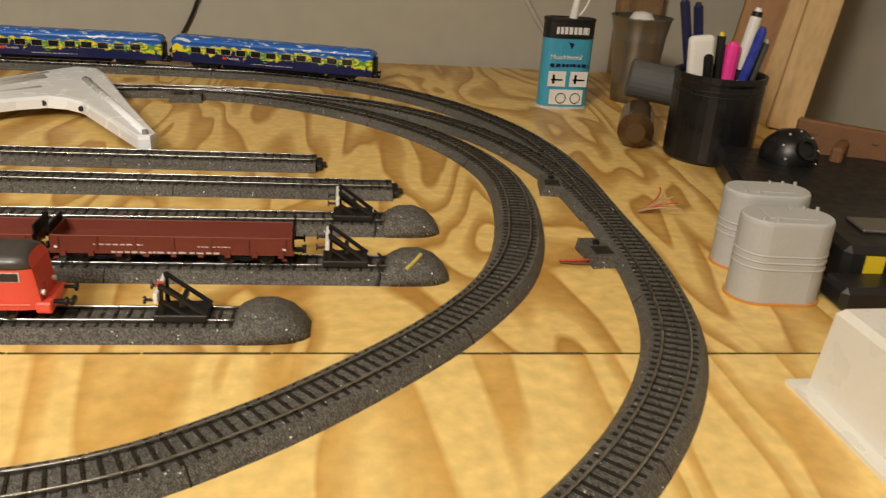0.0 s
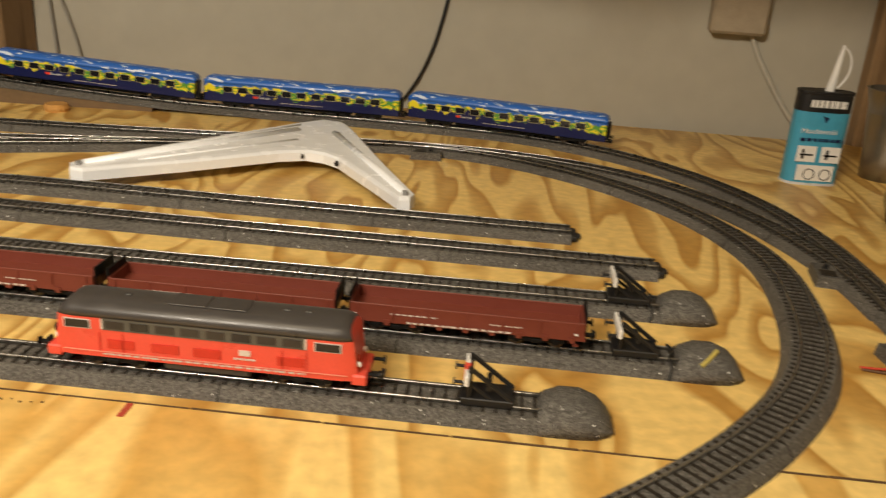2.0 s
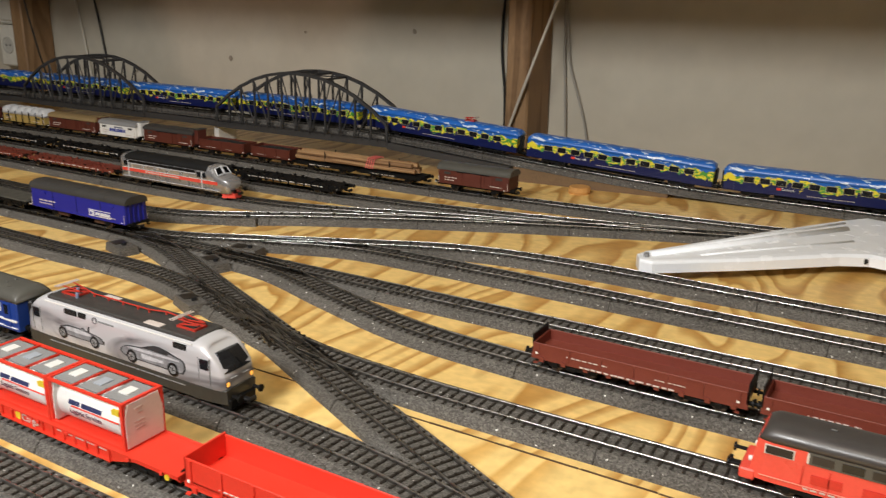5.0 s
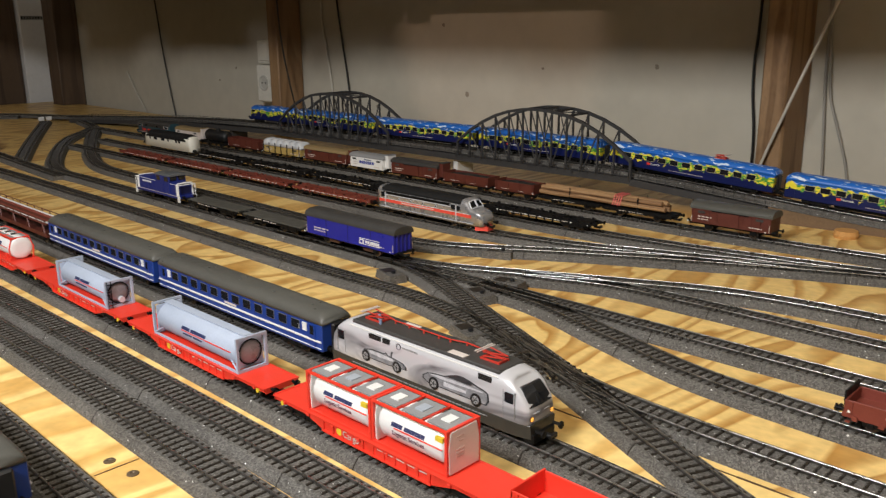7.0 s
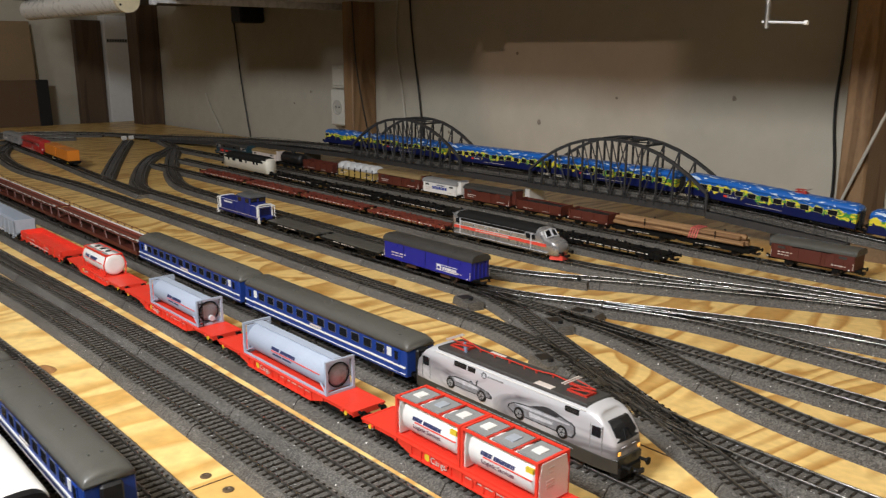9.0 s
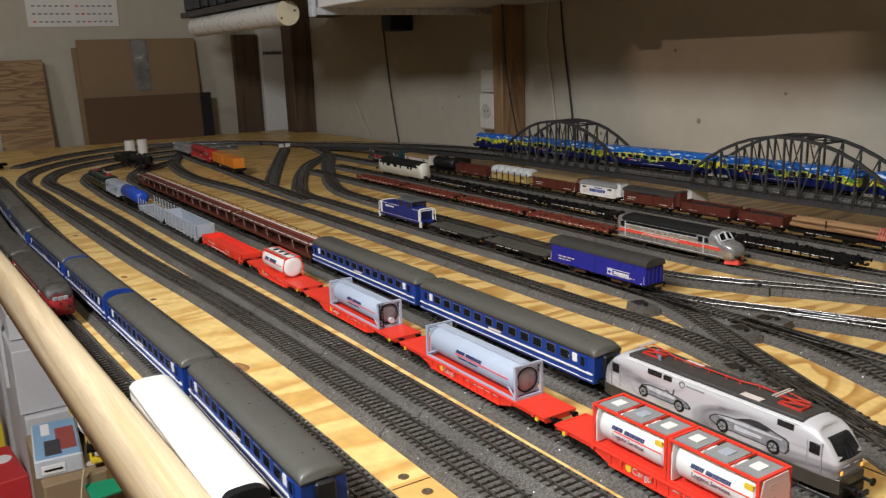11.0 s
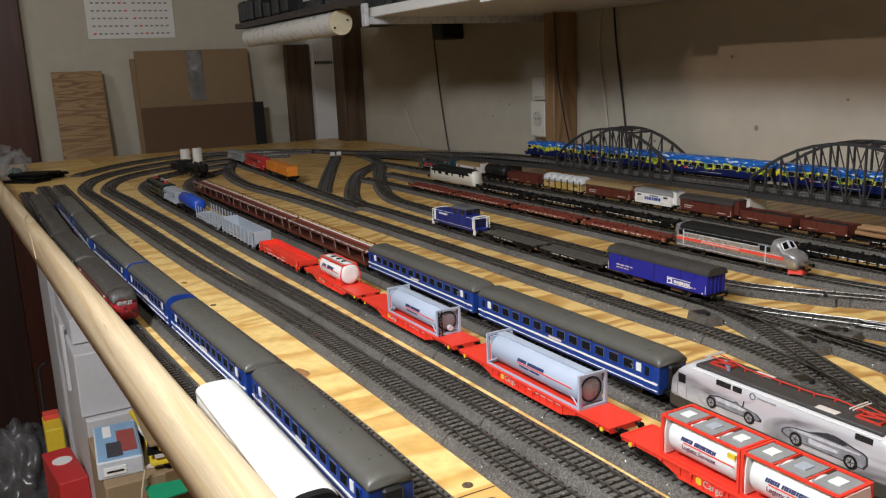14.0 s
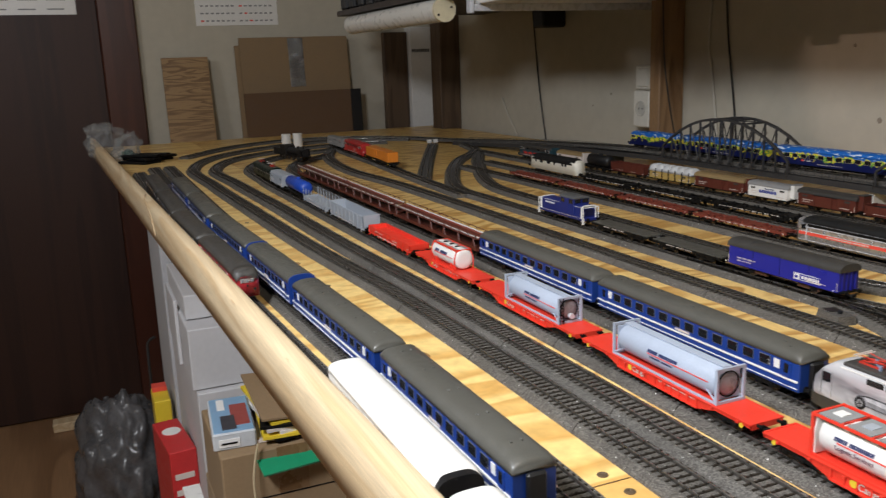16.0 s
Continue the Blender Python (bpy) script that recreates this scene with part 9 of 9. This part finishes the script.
note = tagged(part("door_notice", span(bmesh.new(), LEFT_X + 0.012, LEFT_X + 0.0145, -0.60, -0.178, 0.512, 0.80), WHITE), "white printed sheet pinned to the door", "notice")
for k in range(4):
    for j in range(7):
        z = 0.53 + 0.035 * j
        part("text_bar", span(bmesh.new(), LEFT_X + 0.0145, LEFT_X + 0.0155, -0.58 + 0.10 * k, -0.52 + 0.10 * k + 0.01 * (j % 3), z, z + 0.005), MIDGREY, note)
cal = tagged(part("wall_calendar", span(bmesh.new(), LEFT_X, LEFT_X + 0.004, 0.272, 0.612, 0.462, 0.72), WHITE), "white wall calendar with rows of dates", "calendar")
for row in range(8):
    for colm in range(14):
        y = 0.292 + 0.021 * colm + (0.012 if colm > 6 else 0)
        z = 0.478 + 0.030 * row
        part("date_bar", span(bmesh.new(), LEFT_X + 0.004, LEFT_X + 0.0048, y, y + 0.012, z, z + 0.006), MIDGREY if (row + colm) % 9 else LOCO_RED, cal)
KRAFT = mat("kraft_card", (0.25, 0.170, 0.090), 0.8, 0, 20, 0.08)
OAK = wood("oak_board", (0.33, 0.205, 0.085), (0.16, 0.085, 0.03), (3.0, 2.6, 24.0), 9.0, 0.5)
o = thing("plywood_offcut", "plywood offcut with wavy grain leaning on the wall", "board")
part("face_veneer", span(bmesh.new(), 0.015, 0.018, -0.092, 0.092, 0, 0.350, 0.0005), OAK, o)
part("core_ply", span(bmesh.new(), 0, 0.0148, -0.0915, 0.0915, 0.0005, 0.3495, 0.0005), KRAFT, o)
o.matrix_world = pose(-3.97, 0.205, -0.012, 0, -8, 0)
cb = thing("cardboard_sheet", "large flattened brown carton with a taped patch", "cardboard")
part("sheet", span(bmesh.new(), 0, 0.010, -0.235, 0.235, 0, 0.42, 0.001), KRAFT, cb)
part("fold_flap", span(bmesh.new(), -0.004, 0.004, -0.255, -0.235, 0, 0.39, 0.001), KRAFT, cb)
part("tape", span(bmesh.new(), 0.010, 0.0115, -0.03, 0.035, 0.21, 0.415), mat("silver_tape", (0.50, 0.52, 0.56), 0.18, 0.9, 25, 0.5, 1.0), cb, "crumpled silver tape")
cb.matrix_world = pose(-3.98, 0.665, -0.010, 0, -5, 0)
cb2 = thing("cardboard_sheet", "low darker carton with a black edge in front", "cardboard")
part("sheet", span(bmesh.new(), 0, 0.010, -0.245, 0.215, 0, 0.190, 0.001), mat("kraft_dark", (0.115, 0.065, 0.032), 0.8, 0, 20, 0.08), cb2)
part("black_edge", span(bmesh.new(), 0, 0.012, 0.215, 0.262, 0, 0.190, 0.001), BLACK, cb2)
cb2.matrix_world = pose(-3.93, 0.665, -0.008, 0, -3, 0)
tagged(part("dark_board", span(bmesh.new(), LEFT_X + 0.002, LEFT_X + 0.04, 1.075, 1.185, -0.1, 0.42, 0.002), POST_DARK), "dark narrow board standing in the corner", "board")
sb = tagged(part("lamp_carton", span(bmesh.new(), LEFT_X + 0.002, LEFT_X + 0.07, 1.188, 1.290, -0.1, 0.44, 0.002), WHITE), "tall white lamp carton standing in the corner", "carton")
bars(sb, "name_bar", LEFT_X + 0.01, LEFT_X + 0.06, 0.30, 0.012, -1.1876, UNDER, 5, 1, 3)
bm = bmesh.new()
for k in range(8):
    span(bm, LEFT_X + 0.0705, LEFT_X + 0.0715, 1.195 + 0.011 * k, 1.202 + 0.011 * k, 0.33, 0.344)
tagged(part("name_bar", bm, UNDER, sb), kind="stuff")

# clear bags and dark odds and ends on the far left corner
def crumpled(name, label, cat, c, s, material, seed, amp=0.25, draped=1.0):
    bm = bmesh.new()
    bmesh.ops.create_icosphere(bm, subdivisions=5, radius=1.0)
    for v in bm.verts:
        p = v.co.copy()
        n1 = noise.noise(p * 1.7 + Vector((seed, 0, 0)))
        n2 = abs(noise.noise(Vector((p.x * 4.5, p.y * 4.5, p.z * 4.5 * draped)) + Vector((0, seed, 0))))
        n3 = abs(noise.noise(Vector((p.x * 11, p.y * 11, p.z * 11 * draped)) + Vector((0, 0, seed))))
        v.co = p * (1 + amp * n1 - 0.30 * amp * n3 + amp * n2)
        v.co = Vector((v.co.x * s[0], v.co.y * s[1], max(-0.92, v.co.z) * s[2]))
    o = tagged(part(name, bm, material, smooth=True), label, cat)
    o.location = c
    return o


def tube_mesh(pts, r):
    """A soft band through points, as a mesh."""
    line, _ = spline(pts, 0.01)
    return loft(bmesh.new(), [[(p[0] + r * 1.6 * math.cos(2 * math.pi * k / 10), p[1] + r * 0.6 * math.sin(2 * math.pi * k / 10), p[2]) for k in range(10)] for p in line])


def film_plastic(name, colour, mixv, rough=0.15):
    m = bpy.data.materials.new(name)
    m.use_nodes = True
    nt = m.node_tree
    b = nt.nodes["Principled BSDF"]
    b.inputs["Base Color"].default_value, b.inputs["Roughness"].default_value = (*colour, 1), rough
    tr = nt.nodes.new("ShaderNodeBsdfTransparent")
    mx = nt.nodes.new("ShaderNodeMixShader")
    mx.inputs[0].default_value = mixv
    nt.links.new(tr.outputs[0], mx.inputs[1])
    nt.links.new(b.outputs[0], mx.inputs[2])
    nt.links.new(mx.outputs[0], nt.nodes["Material Output"].inputs["Surface"])
    return m


CLEAR = film_plastic("clear_film", (0.5, 0.52, 0.52), 0.20)
crumpled("clear_bag", "crumpled clear plastic bag at the table corner", "plastic bag", (-3.45, -0.150, 0.055), (0.07, 0.055, 0.060), CLEAR, 2.0, 0.5)
crumpled("clear_bag", "small clear bag of green parts at the table corner", "plastic bag", (-3.34, -0.085, 0.040), (0.05, 0.040, 0.043), CLEAR, 5.0, 0.5)
crumpled("green_part", "dark green plastic part inside the bag", "model part", (-3.34, -0.085, 0.018), (0.028, 0.020, 0.018), mat("dark_green", (0.01, 0.06, 0.03), 0.3), 6.0, 0.3)
r = random.Random(4)
for k in range(8):
    o = tagged(part("track_piece", span(bmesh.new(), -0.06, 0.06, -0.016, 0.016, 0, 0.008, 0.002), UNDER), "loose dark track piece piled on the corner", "track piece", "loose track pieces")
    o.matrix_world = pose(-3.22 - 0.010 * k, -0.075 + 0.011 * k, 0.0005 + 0.009 * (k % 3), 0, 0, r.uniform(20, 120))
wd = thing("white_drum_load", "pair of white drums standing beside the loop", "drum")
for y in (-0.02, 0.022):
    part("drum", rod(bmesh.new(), (0, y, 0), (0, y, 0.050), 0.017, 18), WHITE, wd)
wd.location = (-3.38, 0.475, 0.0)
for y in (-0.010, 0.014):
    tagged(part("signal_plate", span(bmesh.new(), -3.105, -3.100, 0.900 + y, 0.916 + y, 0.008, 0.020), WHITE), "small white marker at the end of the stub track", "marker", "stub markers")

# spare tracks at the far end
track("short stub track climbing towards the outer loop", [(-2.27, 0.532, 0.0), (-2.5, 0.633), (-2.74, 0.742), (-3.09, 0.905)])

# ---- under the table ----
TAPE = mat("parcel_tape", (0.20, 0.12, 0.055), 0.25, 0, 30, 0.15)
CARTON = mat("white_carton", (0.56, 0.55, 0.55), 0.6, 0, 12, 0.05)


def carton(name, label, x0, x1, y0, y1, z0, z1, material, flap=True):
    t = thing(name, label, "carton", "cartons under the table")
    part("box", span(bmesh.new(), x0, x1, y0, y1, z0, z1, 0.002), material, t)
    if flap:
        part("lid_edge", span(bmesh.new(), x0 - 0.002, x1 + 0.002, y0 - 0.002, y1 + 0.002, z1 - 0.05, z1 + 0.002, 0.002), material, t)
    if material is KRAFT:
        ym = (y0 + y1) / 2
        part("tape", span(bmesh.new(), x1, x1 + 0.0008, ym - 0.022, ym + 0.022, z1 - 0.07, z1), TAPE, t, "brown parcel tape")
        part("seam", span(bmesh.new(), x1, x1 + 0.0005, y0 + 0.003, y1 - 0.003, z1 - 0.074, z1 - 0.072), UNDER, t)
    return t


carton("white_carton", "large white carton at the bottom of the stack", -2.38, -1.88, -0.090, 0.25, FLOOR_Z, -0.602, CARTON, False)
c1 = carton("white_carton", "white carton with a handwritten number", -2.38, -1.885, -0.088, 0.25, -0.600, -0.290, CARTON, False)
lettering(c1, "handwritten_number", "94", 0.05, 0, 0, 0, UNDER).matrix_basis = pose(-1.8845, -0.045, -0.345, 90, 0, 90)
carton("white_carton", "white carton with an open seam on the stack", -2.29, -1.90, -0.093, 0.20, -0.288, -0.171, CARTON, False)
tagged(part("carton_flap", span(bmesh.new(), -2.06, -2.04, -0.1005, -0.0935, -0.282, -0.150, 0.001), CARTON), "standing white flap of the upper carton", "cardboard")
carton("white_carton", "smaller white carton on top of the stack", -2.26, -1.96, -0.088, 0.18, -0.169, -0.122, CARTON, False)
carton("grey_carton", "pale grey carton behind the stack", -2.66, -2.32, -0.095, 0.2, -0.60, -0.092, mat("grey_carton", (0.46, 0.46, 0.47), 0.6), False)
carton("white_carton", "white carton under the grey one", -2.66, -2.40, -0.097, 0.2, FLOOR_Z, -0.602, CARTON, False)
DY = -0.024
carton("brown_carton", "brown carton under the table edge", -1.72, -1.485, -0.080 + DY, 0.14 + DY, FLOOR_Z, -0.362, KRAFT, False)
carton("brown_carton", "open brown carton full of papers", -1.69, -1.50, -0.080 + DY, 0.12 + DY, -0.360, -0.240, KRAFT, False)
md = carton("model_kit_box", "boxed model kit with a printed lid", -0.082, 0.082, -0.027, 0.027, 0.0, 0.030, mat("kit_grey", (0.50, 0.52, 0.54), 0.4), False)
part("lid_print", span(bmesh.new(), -0.078, 0.078, -0.025, 0.025, 0.030, 0.0312), mat("kit_blue", (0.22, 0.36, 0.52), 0.4), md)
part("picture", span(bmesh.new(), -0.040, 0.055, 0.000, 0.022, 0.0312, 0.0322), mat("kit_red", (0.30, 0.07, 0.06), 0.4), md)
part("picture", span(bmesh.new(), 0.010, 0.070, -0.014, 0.004, 0.0318, 0.0328), mat("kit_dark", (0.05, 0.05, 0.06), 0.4), md)
part("title_bar", span(bmesh.new(), -0.070, -0.020, -0.016, -0.006, 0.0312, 0.0320), WHITE, md)
part("price_label", span(bmesh.new(), 0.082, 0.0835, -0.020, 0.006, 0.006, 0.020), WHITE, md)
part("price_rule", span(bmesh.new(), 0.0835, 0.0845, -0.017, 0.003, 0.011, 0.014), UNDER, md)
md.matrix_world = pose(-1.590, -0.073, -0.240, 0, 0, -5)
md.scale = (0.82, 1.12, 0.85)
for k in range(7):
    o = tagged(part("magazine", span(bmesh.new(), -0.085, 0.080, -0.055, 0.055, 0, 0.0045), (PALE, UNDER, YELLOW, WHITE)[k % 4]), "thin printed magazine lying in the carton", "magazine", "magazines in the carton")
    o.matrix_world = pose(-1.595 + 0.006 * (k % 3), 0.020 + 0.004 * (k % 2), -0.239 + 0.0047 * k, 0, 0, 5 * ((k * 3) % 5 - 2))
fold = tagged(part("green_folder", span(bmesh.new(), -0.030, 0.012, -0.055, 0.075, 0, 0.003), mat("folder_green", (0.02, 0.26, 0.12), 0.4)), "green plastic folder sticking out of the carton", "folder")
fold.matrix_world = pose(-1.487, 0.002, -0.262, 0, 18, 6)
flap = tagged(part("open_flap", span(bmesh.new(), -0.085, 0.075, -0.045, 0.11, 0, 0.003), KRAFT), "open brown carton flap over the kit box", "cardboard")
flap.matrix_world = pose(-1.585, 0.004, -0.198, -4, 5, 0)
tagged(tube_along("pale_string", [(-1.494, -0.052, -0.225), (-1.490, -0.060, -0.25), (-1.480, -0.066, -0.29), (-1.474, -0.060, -0.33), (-1.476, -0.052, -0.40)], 0.0016, mat("tan_string", (0.45, 0.36, 0.22), 0.7)), "pale string hanging from the carton", "string")
tagged(part("white_sheet", span(bmesh.new(), -1.84, -1.46, -0.135, -0.1055, -0.445, -0.441), WHITE), "white sheet wedged beside the carton", "sheet")
for k in range(4):
    o = tagged(part("cardboard_strip", span(bmesh.new(), -0.05, 0.05, -0.09, 0.09, 0, 0.006), KRAFT if k % 2 else PALE), "flat cardboard strip leaning on the carton", "cardboard", "cardboard strips")
    o.matrix_world = pose(-1.43 + 0.012 * k, -0.005, -0.415 - 0.010 * k, 8, 22, 0)

rb = carton("red_packet", "red printed snack packet standing on the floor", -0.085, 0.085, -0.027, 0.027, 0.0, 0.67, mat("packet_red", (0.50, 0.03, 0.03), 0.35), False)
part("round_label", rod(bmesh.new(), (-0.02, 0.0, 0.67), (-0.02, 0.0, 0.6715), 0.019, 24), WHITE, rb, "white round label")
for k in range(5):
    part("word_bar", span(bmesh.new(), 0.085, 0.0865, -0.020, 0.018 - 0.006 * (k % 2), 0.61 - 0.035 * k, 0.622 - 0.035 * k), PALE, rb)
part("blue_dot", rod(bmesh.new(), (0.085, -0.006, 0.50), (0.0866, -0.006, 0.50), 0.006, 14), mat("packet_blue", (0.03, 0.10, 0.40), 0.4), rb, "small blue round mark")
rb.matrix_world = pose(-2.095, -0.124, FLOOR_Z, 0, 0, 6)
yp = carton("yellow_packet", "yellow packet with a red top edge behind the cartons", -2.46, -2.36, -0.142, -0.104, FLOOR_Z, -0.475, YELLOW, False)
part("top_edge", span(bmesh.new(), -2.458, -2.425, -0.140, -0.106, -0.475, -0.463, 0.001), LOCO_RED, yp, "red top edge")
BAG = mat("black_bag", (0.095, 0.092, 0.095), 0.26, 0, 12, 0.4, 0.0)
bin_bag = crumpled("rubbish_bag", "shiny black bin bag standing on the floor", "bin bag", (-2.95, -0.212, FLOOR_Z + 0.213), (0.19, 0.140, 0.232), BAG, 3.0, 0.25, 0.60)
for k in (-1, 1):
    part("handle_loop", tube_mesh([(0.035 * k - 0.02, -0.02, 0.17), (0.045 * k - 0.02, -0.03, 0.215), (0.020 * k - 0.02, -0.04, 0.225), (0.010 * k - 0.02, -0.03, 0.17)], 0.010), BAG, bin_bag, smooth=True)
tagged(part("wood_offcut", span(bmesh.new(), -3.935, -3.871, -0.462, -0.28, FLOOR_Z, FLOOR_Z + 0.038, 0.003), PINE), "pine offcut on the floor by the door", "offcut")
tagged(tube_along("metal_frame", [(-2.72, -0.128, FLOOR_Z), (-2.72, -0.128, -0.46), (-2.715, -0.122, -0.430), (-2.70, -0.105, -0.420)], 0.004, mat("frame_dark", (0.03, 0.03, 0.03), 0.4)), "bent dark metal frame behind the cartons", "frame")

# ---- the sleepers nearest the camera, one by one ----
for top, c, a in SINGLES:
    if not SLEEPER_MESH:
        me = bpy.data.meshes.new("sleeper")
        one = sleeper_block(np.zeros(3), np.array((1.0, 0, 0)), np.array((0, 1.0, 0)))
        me.from_pydata(one, [], BLOCK_FACES)
        me.materials.append(SLEEPER)
        SLEEPER_MESH.append(me)
    o = new("sleeper", SLEEPER_MESH[0])
    o.parent = top
    o.matrix_basis = Matrix.Translation(c) @ Euler((0, 0, a)).to_matrix().to_4x4()
